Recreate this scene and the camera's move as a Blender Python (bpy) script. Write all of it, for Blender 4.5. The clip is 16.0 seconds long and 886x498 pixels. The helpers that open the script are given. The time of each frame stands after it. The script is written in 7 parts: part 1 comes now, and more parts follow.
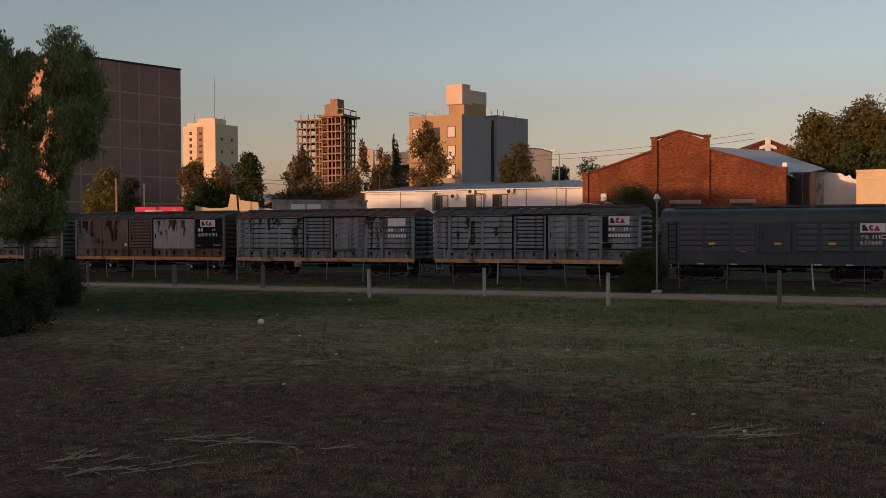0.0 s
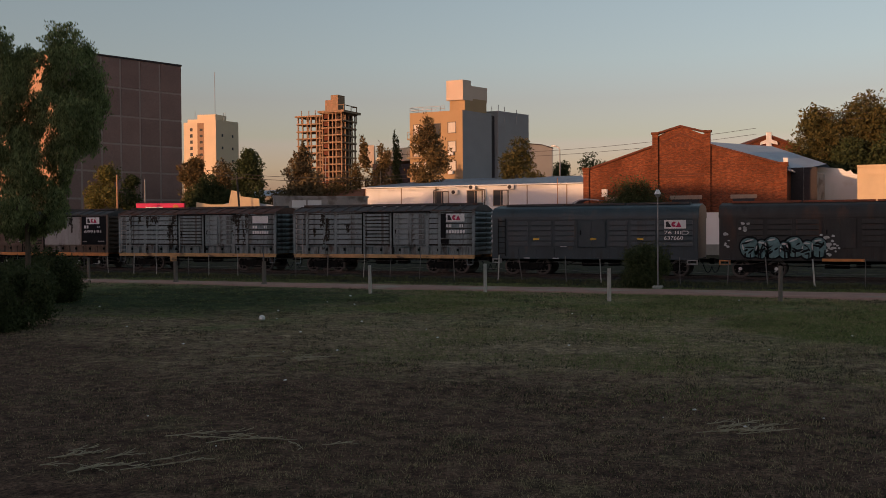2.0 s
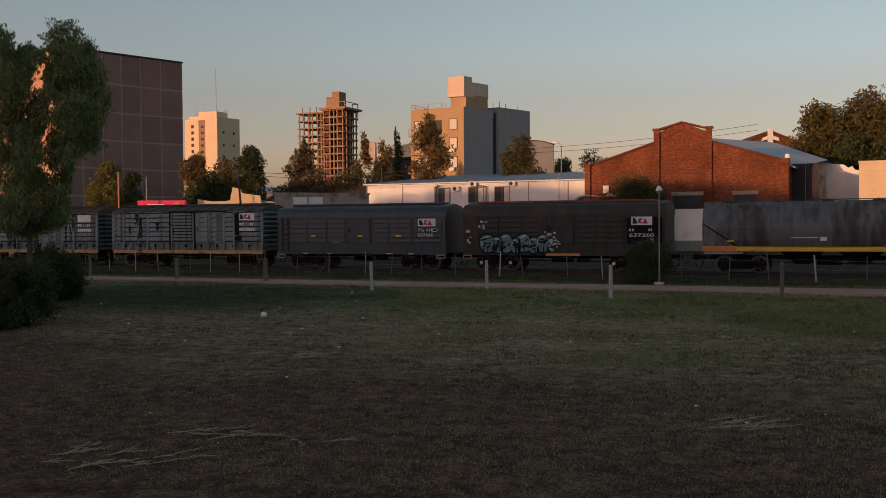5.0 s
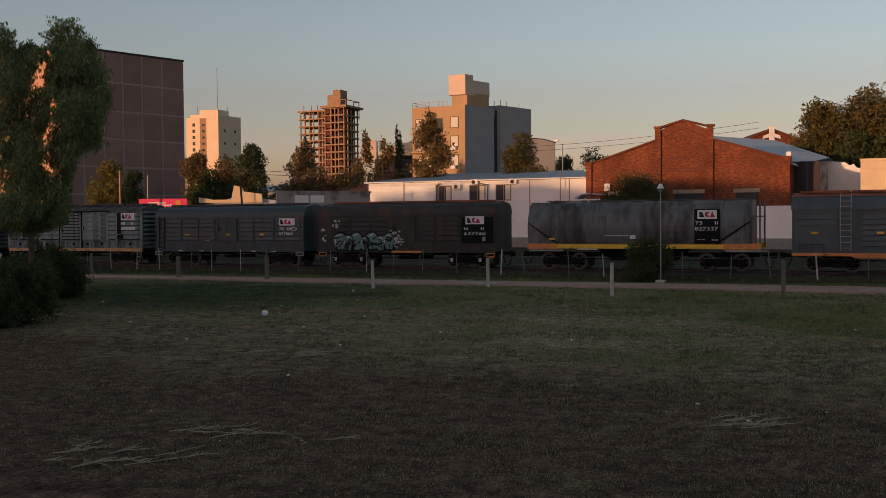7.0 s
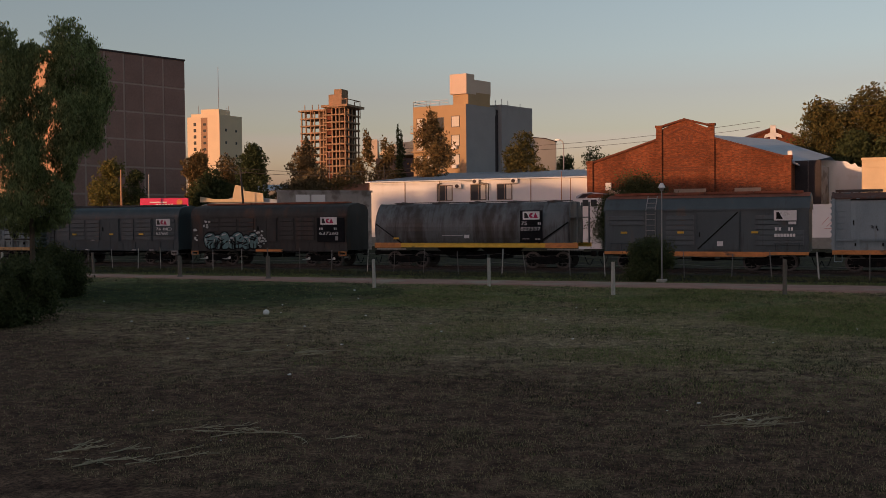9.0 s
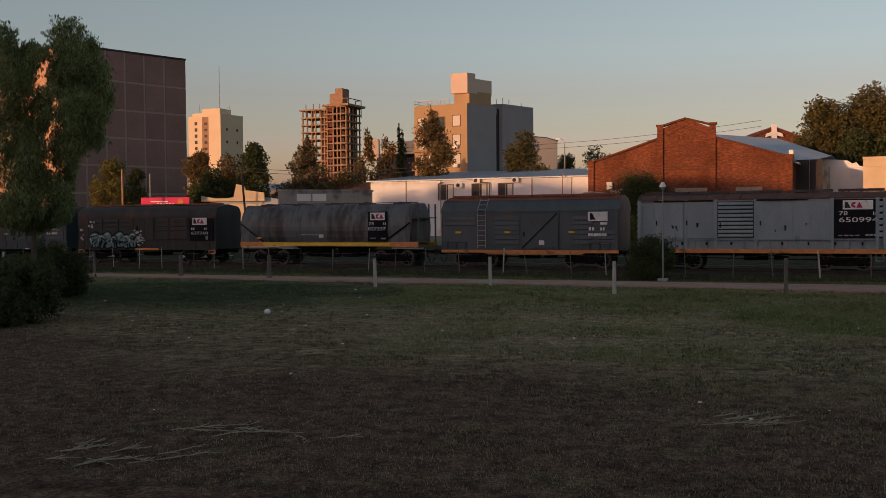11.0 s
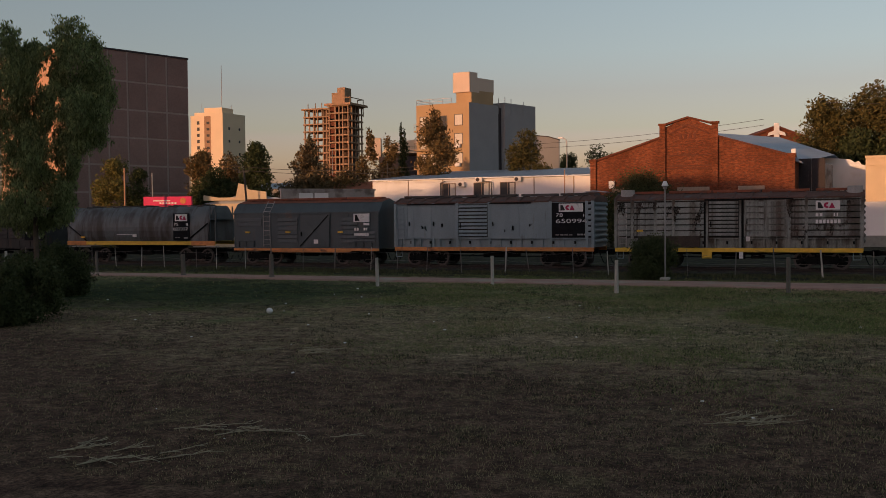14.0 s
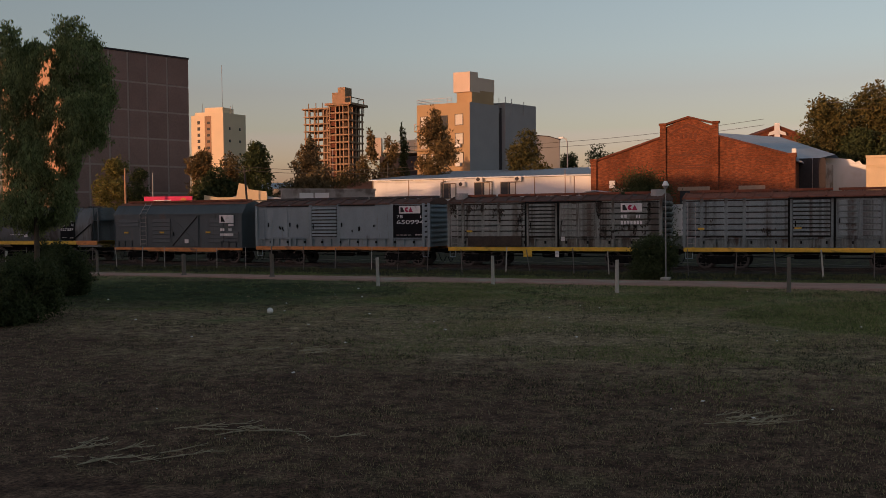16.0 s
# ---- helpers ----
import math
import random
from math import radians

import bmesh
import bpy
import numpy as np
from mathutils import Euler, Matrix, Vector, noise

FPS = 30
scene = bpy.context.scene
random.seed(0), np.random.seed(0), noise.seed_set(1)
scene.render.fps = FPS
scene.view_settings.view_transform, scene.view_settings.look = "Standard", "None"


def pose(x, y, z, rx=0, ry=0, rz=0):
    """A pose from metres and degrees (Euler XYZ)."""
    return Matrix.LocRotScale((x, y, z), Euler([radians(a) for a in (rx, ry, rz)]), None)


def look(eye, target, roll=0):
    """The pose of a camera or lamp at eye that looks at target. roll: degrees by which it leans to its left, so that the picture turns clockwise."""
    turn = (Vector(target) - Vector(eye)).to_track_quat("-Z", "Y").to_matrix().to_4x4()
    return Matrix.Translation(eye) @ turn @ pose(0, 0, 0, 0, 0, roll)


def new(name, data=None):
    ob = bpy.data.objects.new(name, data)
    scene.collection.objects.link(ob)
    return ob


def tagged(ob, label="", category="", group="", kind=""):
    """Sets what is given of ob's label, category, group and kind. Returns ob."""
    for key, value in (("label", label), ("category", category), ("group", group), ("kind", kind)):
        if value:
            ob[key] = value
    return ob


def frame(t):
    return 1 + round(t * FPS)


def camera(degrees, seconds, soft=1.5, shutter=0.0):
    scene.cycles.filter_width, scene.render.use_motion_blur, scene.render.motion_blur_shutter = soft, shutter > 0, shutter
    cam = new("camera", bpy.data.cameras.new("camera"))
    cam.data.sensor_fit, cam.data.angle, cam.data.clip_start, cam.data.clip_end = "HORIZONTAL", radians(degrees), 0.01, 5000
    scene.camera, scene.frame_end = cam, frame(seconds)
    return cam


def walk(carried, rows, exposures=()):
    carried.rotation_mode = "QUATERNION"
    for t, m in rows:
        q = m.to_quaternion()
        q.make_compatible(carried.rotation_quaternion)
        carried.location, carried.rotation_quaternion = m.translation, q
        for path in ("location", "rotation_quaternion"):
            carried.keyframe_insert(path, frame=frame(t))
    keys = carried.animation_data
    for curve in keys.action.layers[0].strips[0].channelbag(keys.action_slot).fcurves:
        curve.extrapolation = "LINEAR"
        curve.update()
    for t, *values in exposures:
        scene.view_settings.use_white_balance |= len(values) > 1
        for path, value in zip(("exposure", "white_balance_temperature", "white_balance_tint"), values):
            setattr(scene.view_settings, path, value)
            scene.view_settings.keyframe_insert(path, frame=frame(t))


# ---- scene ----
# ---------------------------------------------------------------- camera
CAM_H = 3.0
cam = camera(48.26, 16.0, soft=0.8)


def aim(yaw, down, lean):
    """Hand-held camera on one spot: yaw left of +y, tilt down, picture turned anticlockwise, in degrees."""
    return pose(0, 0, CAM_H, 0, 0, yaw) @ pose(0, 0, 0, 90 - down, 0, 0) @ pose(0, 0, 0, 0, 0, -lean)


CAM_ROWS = [
    (0.0, 23.221, 1.080, 0.258), (0.5, 23.222, 1.125, 0.275), (1.0, 23.247, 1.222, 0.320), (1.5, 23.262, 1.283, 0.340),
    (2.0, 23.272, 1.318, 0.355), (2.5, 23.283, 1.363, 0.375), (3.0, 23.293, 1.400, 0.395), (3.5, 23.304, 1.415, 0.400),
    (4.0, 23.322, 1.432, 0.406), (5.2, 23.360, 1.530, 0.450), (6.5, 23.405, 1.615, 0.485), (7.0, 23.430, 1.620, 0.487),
    (8.0, 23.466, 1.632, 0.492), (9.0, 23.495, 1.660, 0.506), (10.2, 23.535, 1.690, 0.516), (11.5, 23.575, 1.712, 0.525),
    (12.5, 23.622, 1.722, 0.530), (13.5, 23.665, 1.742, 0.540), (14.5, 23.698, 1.765, 0.550), (16.0, 23.712, 1.768, 0.550)]
walk(cam, [(t, aim(a, b, c)) for t, a, b, c in CAM_ROWS], exposures=[(0.0, 0.58, 7700, 45), (16.0, 0.52, 7700, 45)])

# ---------------------------------------------------------------- world and sun
SUN_TO = Vector((0.419, 0.907, -0.075)).normalized()      # the way the evening light travels
world = bpy.data.worlds.new("evening_sky")
scene.world = world
world.use_nodes = True
wn, wl = world.node_tree.nodes, world.node_tree.links
wn.clear()
sky = wn.new("ShaderNodeTexSky")
sky.sky_type, sky.sun_disc = "NISHITA", False
sky.sun_elevation, sky.sun_rotation = radians(4.3), math.atan2(-SUN_TO.x, -SUN_TO.y)
sky.altitude, sky.air_density, sky.dust_density, sky.ozone_density = 150, 1.0, 1.4, 2.2
bg = wn.new("ShaderNodeBackground")
bg.inputs["Strength"].default_value = 0.15
wo = wn.new("ShaderNodeOutputWorld")
haze = wn.new("ShaderNodeHueSaturation")           # the dusty evening air pales and warms the sky
haze.inputs["Hue"].default_value, haze.inputs["Saturation"].default_value = 0.455, 0.86
wl.new(sky.outputs[0], haze.inputs["Color"])
wl.new(haze.outputs[0], bg.inputs["Color"])
wl.new(bg.outputs[0], wo.inputs["Surface"])

sun_data = bpy.data.lights.new("sun", "SUN")
sun_data.energy, sun_data.angle, sun_data.color = 1.9, radians(0.55), (1.0, 0.67, 0.32)
sun = new("sun", sun_data)
sun.matrix_world = look((0, 0, 60), tuple(Vector((0, 0, 60)) + SUN_TO))

# ---------------------------------------------------------------- materials


def mat(name, color, rough=0.7, var=0.25, scale=3.0, fine=40.0, bump=0.15, metal=0.0, second=None, second_at=0.55, second_soft=0.12,
        second_scale=1.2, stretch=(1, 1, 1), random_tint=0.0, spec=0.3, drip=None, drip_at=0.56):
    """Surface with coarse and fine variation, an optional second colour in patches (rust, dirt), and fine relief."""
    m = bpy.data.materials.new(name)
    m.use_nodes = True
    n, l = m.node_tree.nodes, m.node_tree.links
    b = n["Principled BSDF"]
    b.inputs["Roughness"].default_value, b.inputs["Metallic"].default_value = rough, metal
    b.inputs["Specular IOR Level"].default_value = spec
    tc, mp = n.new("ShaderNodeTexCoord"), n.new("ShaderNodeMapping")
    mp.inputs["Scale"].default_value = stretch
    l.new(tc.outputs["Object"], mp.inputs["Vector"])

    def tex(sc, detail):
        t = n.new("ShaderNodeTexNoise")
        t.inputs["Scale"].default_value, t.inputs["Detail"].default_value = sc, detail
        l.new(mp.outputs[0], t.inputs["Vector"])
        return t
    t1, t2 = tex(scale, 5), tex(fine, 4)
    add = n.new("ShaderNodeMath")
    add.operation = "ADD"
    l.new(t1.outputs["Fac"], add.inputs[0])
    l.new(t2.outputs["Fac"], add.inputs[1])
    rng = n.new("ShaderNodeMapRange")
    rng.inputs["From Min"].default_value, rng.inputs["From Max"].default_value = 0.65, 1.35
    rng.inputs["To Min"].default_value, rng.inputs["To Max"].default_value = 1 - var, 1 + var
    l.new(add.outputs[0], rng.inputs["Value"])
    last = rng.outputs[0]
    if random_tint:
        oi, rr, mu = n.new("ShaderNodeObjectInfo"), n.new("ShaderNodeMapRange"), n.new("ShaderNodeMath")
        rr.inputs["To Min"].default_value, rr.inputs["To Max"].default_value = 1 - random_tint, 1 + random_tint
        l.new(oi.outputs["Random"], rr.inputs["Value"])
        mu.operation = "MULTIPLY"
        l.new(last, mu.inputs[0])
        l.new(rr.outputs[0], mu.inputs[1])
        last = mu.outputs[0]
    col = n.new("ShaderNodeMix")
    col.data_type, col.blend_type = "RGBA", "MULTIPLY"
    col.inputs[0].default_value = 1.0
    if second:
        t3, r3, mx = tex(second_scale, 7), n.new("ShaderNodeMapRange"), n.new("ShaderNodeMix")
        r3.inputs["From Min"].default_value, r3.inputs["From Max"].default_value = second_at, second_at + second_soft
        l.new(t3.outputs["Fac"], r3.inputs["Value"])
        mx.data_type = "RGBA"
        mx.inputs[6].default_value, mx.inputs[7].default_value = (*color, 1), (*second, 1)
        l.new(r3.outputs[0], mx.inputs[0])
        l.new(mx.outputs[2], col.inputs[6])
    else:
        col.inputs[6].default_value = (*color, 1)
    l.new(last, col.inputs[7])
    out = col.outputs[2]
    if drip:                                     # grime that has run down from above
        dm, d1, d2, dr, dx, mu = [n.new("ShaderNode" + q) for q in ("Mapping", "TexNoise", "TexNoise", "MapRange", "Mix", "Math")]
        dm.inputs["Scale"].default_value = (4.5, 1, 0.25)
        l.new(tc.outputs["Object"], dm.inputs["Vector"])
        for t, sc in ((d1, 1.0), (d2, 0.45)):
            t.inputs["Scale"].default_value, t.inputs["Detail"].default_value, t.inputs["Roughness"].default_value = sc, 7, 0.65
        l.new(dm.outputs[0], d1.inputs["Vector"])
        l.new(tc.outputs["Object"], d2.inputs["Vector"])
        mu.operation = "ADD"
        l.new(d1.outputs["Fac"], mu.inputs[0])
        l.new(d2.outputs["Fac"], mu.inputs[1])
        dr.inputs["From Min"].default_value, dr.inputs["From Max"].default_value, dr.inputs["To Max"].default_value = drip_at * 2, drip_at * 2 + 0.22, 0.85
        l.new(mu.outputs[0], dr.inputs["Value"])
        dx.data_type = "RGBA"
        l.new(dr.outputs[0], dx.inputs[0])
        l.new(out, dx.inputs[6])
        dx.inputs[7].default_value = (*drip, 1)
        out = dx.outputs[2]
    l.new(out, b.inputs["Base Color"])
    if bump:
        bp = n.new("ShaderNodeBump")
        bp.inputs["Strength"].default_value, bp.inputs["Distance"].default_value = bump, 0.02
        l.new(t2.outputs["Fac"], bp.inputs["Height"])
        l.new(bp.outputs[0], b.inputs["Normal"])
    return m


def leaf_mat(name, color, var=0.45, warm=None):
    """Leaves: varied clump by clump, some light passing through."""
    m = bpy.data.materials.new(name)
    m.use_nodes = True
    n, l = m.node_tree.nodes, m.node_tree.links
    b = n["Principled BSDF"]
    b.inputs["Roughness"].default_value, b.inputs["Specular IOR Level"].default_value = 0.7, 0.15
    g, ramp = n.new("ShaderNodeNewGeometry"), n.new("ShaderNodeValToRGB")
    lo, hi = [c * (1 - var) for c in color], [c * (1 + var) for c in color]
    ramp.color_ramp.elements[0].color, ramp.color_ramp.elements[1].color = (*lo, 1), (*(warm or hi), 1)
    mid = ramp.color_ramp.elements.new(0.6)
    mid.color = (*hi, 1)
    l.new(g.outputs["Random Per Island"], ramp.inputs[0])
    l.new(ramp.outputs[0], b.inputs["Base Color"])
    tr, mix = n.new("ShaderNodeBsdfTranslucent"), n.new("ShaderNodeMixShader")
    l.new(ramp.outputs[0], tr.inputs["Color"])
    mix.inputs[0].default_value = 0.25
    l.new(b.outputs[0], mix.inputs[1])
    l.new(tr.outputs[0], mix.inputs[2])
    l.new(mix.outputs[0], n["Material Output"].inputs["Surface"])
    return m


def glass_mat(name, color):
    m = mat(name, color, rough=0.5, var=0.1, bump=0.0, spec=0.12)
    return m


M = {}
M["rail_steel"] = mat("rail_steel", (0.05, 0.043, 0.04), 0.45, metal=0.6, var=0.2)
M["sleeper"] = mat("sleeper_wood", (0.07, 0.055, 0.045), 0.9)
M["ballast"] = mat("ballast_gravel", (0.036, 0.033, 0.030), 0.95, var=0.5, scale=8, fine=30, bump=0.6, second=(0.07, 0.09, 0.035), second_at=0.5, second_scale=0.6)
M["steel_dark"] = mat("bogie_steel", (0.011, 0.010, 0.010), 0.85, var=0.4, second=(0.035, 0.025, 0.02), second_at=0.62, spec=0.12)
M["wheel_rim"] = mat("wheel_rim_steel", (0.10, 0.09, 0.085), 0.5, metal=0.5)
M["hub_white"] = mat("hub_white_paint", (0.6, 0.58, 0.55), 0.6)
M["grey_rib"] = mat("grey_wagon_paint", (0.190, 0.236, 0.246), 0.65, var=0.4, scale=1.5, second=(0.085, 0.065, 0.058), second_at=0.53, second_soft=0.1, second_scale=1.3, stretch=(1, 1, 0.3), spec=0.2, drip=(0.045, 0.038, 0.034), drip_at=0.52)
M["grey_light"] = mat("pale_grey_wagon_paint", (0.222, 0.288, 0.315), 0.6, var=0.22, scale=1.2, second=(0.15, 0.12, 0.10), second_at=0.64, second_scale=1.1, stretch=(1, 1, 0.3), spec=0.2, drip=(0.1, 0.09, 0.085), drip_at=0.56)
M["grey_brown"] = mat("weathered_grey_wagon_paint", (0.225, 0.240, 0.225), 0.75, var=0.4, scale=1.6, second=(0.105, 0.082, 0.068), second_at=0.51, second_soft=0.12, second_scale=1.2, stretch=(1, 1, 0.35), spec=0.15, drip=(0.06, 0.047, 0.04), drip_at=0.51)
M["rust_wagon"] = mat("rusty_wagon_paint", (0.17, 0.115, 0.09), 0.8, var=0.4, scale=1.6, second=(0.19, 0.17, 0.16), second_at=0.55, second_scale=0.8, stretch=(1, 1, 0.3), spec=0.15, drip=(0.05, 0.036, 0.03), drip_at=0.52)
# near-black colour stands in for the shade in slots between slats
M["seam_shade"] = mat("dirty_backing_sheet", (0.035, 0.033, 0.032), 0.95, var=0.4, scale=2, second=(0.05, 0.035, 0.028), second_at=0.5, spec=0.1)
M["rust_patch"] = mat("rust_patch", (0.062, 0.045, 0.037), 0.9, var=0.4, scale=3)
M["dark_wagon"] = mat("dark_grey_wagon_paint", (0.036, 0.060, 0.070), 0.45, var=0.22, scale=1.2, second=(0.085, 0.07, 0.06), second_at=0.62, stretch=(1, 1, 0.35), spec=0.3, drip=(0.03, 0.028, 0.028), drip_at=0.54)
M["brown_wagon"] = mat("dark_brown_wagon_paint", (0.042, 0.042, 0.041), 0.65, var=0.3, scale=1.4, second=(0.075, 0.045, 0.035), second_at=0.54, stretch=(1, 1, 0.35), spec=0.25, drip=(0.02, 0.018, 0.017), drip_at=0.54)
M["slate_wagon"] = mat("slate_grey_wagon_paint", (0.066, 0.092, 0.102), 0.5, var=0.22, scale=1.2, second=(0.10, 0.08, 0.07), second_at=0.63, stretch=(1, 1, 0.3), spec=0.3, drip=(0.045, 0.042, 0.042), drip_at=0.55)
M["hopper_paint"] = mat("hopper_grey_paint", (0.118, 0.138, 0.146), 0.5, var=0.35, scale=0.8, second=(0.050, 0.043, 0.040), second_at=0.49, second_soft=0.14, second_scale=0.9, stretch=(1.3, 1, 0.22), spec=0.3, drip=(0.045, 0.04, 0.037), drip_at=0.5)
M["roof_rust"] = mat("rusty_roof", (0.13, 0.06, 0.045), 0.85, var=0.35, scale=2, second=(0.10, 0.09, 0.09), second_at=0.55)
M["roof_red"] = mat("red_rust_roof", (0.27, 0.085, 0.05), 0.85, var=0.35, scale=2, second=(0.15, 0.07, 0.05), second_at=0.58)
M["roof_dark"] = mat("dark_roof", (0.075, 0.07, 0.07), 0.8, var=0.35, scale=2, second=(0.11, 0.06, 0.045), second_at=0.55)
M["sill_orange"] = mat("orange_sill_paint", (0.66, 0.235, 0.075), 0.6, var=0.3, scale=2.5, second=(0.13, 0.07, 0.05), second_at=0.6, stretch=(1, 1, 2))
M["sill_yellow"] = mat("yellow_sill_paint", (0.80, 0.46, 0.06), 0.6, var=0.25, scale=2.5, second=(0.16, 0.10, 0.05), second_at=0.63, stretch=(1, 1, 2))
M["sill_dull"] = mat("worn_ochre_sill_paint", (0.56, 0.31, 0.14), 0.7, var=0.3, scale=2.5, second=(0.17, 0.10, 0.06), second_at=0.55, stretch=(1, 1, 2))
M["panel_black"] = mat("black_panel_paint", (0.012, 0.012, 0.014), 0.85, var=0.3, spec=0.1)
M["white_paint"] = mat("white_lettering_paint", (0.72, 0.70, 0.70), 0.6, var=0.12, second=(0.45, 0.43, 0.42), second_at=0.6, second_scale=3)
M["red_paint"] = mat("red_lettering_paint", (0.50, 0.03, 0.09), 0.6, var=0.15)
M["black_paint"] = mat("black_lettering_paint", (0.02, 0.02, 0.022), 0.6, var=0.15)
M["yellow_tag"] = mat("yellow_reflector", (0.75, 0.42, 0.06), 0.4, var=0.1)
M["teal_spray"] = mat("teal_spray_paint", (0.10, 0.21, 0.22), 0.6, var=0.35, scale=4, second=(0.04, 0.10, 0.11), second_at=0.52, second_scale=2.5)
M["pale_spray"] = mat("pale_spray_paint", (0.44, 0.47, 0.47), 0.6, var=0.2)
M["door_pale"] = mat("pale_door_paint", (0.34, 0.32, 0.31), 0.7, var=0.25, scale=1.5, second=(0.2, 0.15, 0.12), second_at=0.62, stretch=(1, 1, 0.4), drip=(0.1, 0.08, 0.07), drip_at=0.56)

# ---------------------------------------------------------------- mesh helpers


def part(name, bm, material, parent=None, label="", smooth=False):
    """Link a bmesh as one mesh object under a thing or a part."""
    me = bpy.data.meshes.new(name)
    bm.normal_update()
    bm.to_mesh(me)
    bm.free()
    mats = material if isinstance(material, (list, tuple)) else [material]
    for x in mats:
        me.materials.append(x)
    if smooth:
        for p in me.polygons:
            p.use_smooth = True
    ob = new(name, me)
    if parent is not None:
        ob.parent = parent
    if label:
        ob["label"] = label
    return ob


def share(ob, parent, loc=(0, 0, 0), rot=(0, 0, 0)):
    """Another part on the same mesh."""
    o = new(ob.name.split(".")[0], ob.data)
    o.parent, o.location, o.rotation_euler = parent, loc, rot
    return o


def box(bm, x0, x1, y0, y1, z0, z1, bevel=0.0, mi=0):
    r = bmesh.ops.create_cube(bm, size=1.0, matrix=Matrix.LocRotScale(((x0 + x1) / 2, (y0 + y1) / 2, (z0 + z1) / 2), None, (abs(x1 - x0), abs(y1 - y0), abs(z1 - z0))))
    fs = {f for v in r["verts"] for f in v.link_faces}
    for f in fs:
        f.material_index = mi
    if bevel:
        es = list({e for v in r["verts"] for e in v.link_edges})
        bmesh.ops.bevel(bm, geom=es, offset=bevel, segments=1, affect="EDGES", profile=0.5)
    return bm


def quick_box(verts, faces, x0, x1, y0, y1, z0, z1):
    """Raw box data for lists of many boxes."""
    k = len(verts)
    verts += [(x0, y0, z0), (x1, y0, z0), (x1, y1, z0), (x0, y1, z0), (x0, y0, z1), (x1, y0, z1), (x1, y1, z1), (x0, y1, z1)]
    faces += [(k, k + 3, k + 2, k + 1), (k + 4, k + 5, k + 6, k + 7), (k, k + 1, k + 5, k + 4), (k + 1, k + 2, k + 6, k + 5), (k + 2, k + 3, k + 7, k + 6), (k + 3, k, k + 4, k + 7)]


def beam(bm, p, q, r=0.05, sides=6, r2=None):
    """A round bar from p to q."""
    p, q = Vector(p), Vector(q)
    d = q - p
    if d.length < 1e-6:
        return bm
    m = Matrix.Translation((p + q) / 2) @ d.to_track_quat("Z", "Y").to_matrix().to_4x4()
    bmesh.ops.create_cone(bm, cap_ends=True, segments=sides, radius1=r, radius2=r if r2 is None else r2, depth=d.length, matrix=m)
    return bm


def plank(bm, p, q, w=0.06, t=0.04):
    """A flat bar from p to q in a plane of constant y (w in that plane, t across it)."""
    p, q = Vector(p), Vector(q)
    d = q - p
    ang = math.atan2(d.z, d.x)
    m = Matrix.LocRotScale((p + q) / 2, Euler((0, -ang, 0)), (d.length, t, w))
    bmesh.ops.create_cube(bm, size=1.0, matrix=m)
    return bm


def prism(bm, pts, y0, y1, mi=0):
    """Outline of (x, z) points, thick from y0 to y1."""
    a = [bm.verts.new((x, y0, z)) for x, z in pts]
    b = [bm.verts.new((x, y1, z)) for x, z in pts]
    fs = [bm.faces.new(a), bm.faces.new(list(reversed(b)))]
    k = len(pts)
    for i in range(k):
        fs.append(bm.faces.new((a[i], b[i], b[(i + 1) % k], a[(i + 1) % k])))
    for f in fs:
        f.material_index = mi
    bmesh.ops.recalc_face_normals(bm, faces=fs)
    return bm


def section(bm, prof, x0, x1, mi=0):
    """Cross-section of (y, z) points drawn out along x."""
    a = [bm.verts.new((x0, y, z)) for y, z in prof]
    b = [bm.verts.new((x1, y, z)) for y, z in prof]
    fs = [bm.faces.new(a), bm.faces.new(list(reversed(b)))]
    k = len(prof)
    for i in range(k):
        fs.append(bm.faces.new((a[i], b[i], b[(i + 1) % k], a[(i + 1) % k])))
    for f in fs:
        f.material_index = mi
    bmesh.ops.recalc_face_normals(bm, faces=fs)
    return bm


def footprint(bm, pts, z0, z1):
    """Upright block on a footprint of (x, y) points."""
    a = [bm.verts.new((x, y, z0)) for x, y in pts]
    b = [bm.verts.new((x, y, z1)) for x, y in pts]
    fs = [bm.faces.new(a), bm.faces.new(b)]
    k = len(pts)
    for i in range(k):
        fs.append(bm.faces.new((a[i], a[(i + 1) % k], b[(i + 1) % k], b[i])))
    bmesh.ops.recalc_face_normals(bm, faces=fs)
    return bm


def empty(name, m, label, category, group=""):
    e = new(name)
    e.matrix_world = m
    return tagged(e, label, category, group)


def lettering(text, size, parent, x, y, z, material, width=None):
    """Painted characters on a side, as a thin mesh."""
    cu = bpy.data.curves.new("lettering", "FONT")
    cu.body, cu.size, cu.extrude = text, size, 0.003
    tmp = bpy.data.objects.new("tmp_text", cu)
    scene.collection.objects.link(tmp)
    bpy.context.view_layer.update()
    me = bpy.data.meshes.new_from_object(tmp.evaluated_get(bpy.context.evaluated_depsgraph_get()))
    bpy.data.objects.remove(tmp)
    bpy.data.curves.remove(cu)
    xs = [v.co.x for v in me.vertices]
    k = (width / (max(xs) - min(xs))) if width else 1.0
    for v in me.vertices:
        v.co.x = (v.co.x - min(xs)) * k
    me.materials.clear()
    me.materials.append(material)
    ob = new("lettering", me)
    ob.parent, ob.location, ob.rotation_euler = parent, (x, y, z), (radians(90), 0, 0)
    return ob

# ---------------------------------------------------------------- the goods train
TRACK_Y, RAIL_Z, HALF_W = 55.0, 0.22, 1.4


def run(t):
    """Metres that the train has rolled to the left after t seconds."""
    return (134.42 * t + 0.0209 * t * t + 0.00476 * t ** 3) / 27.6


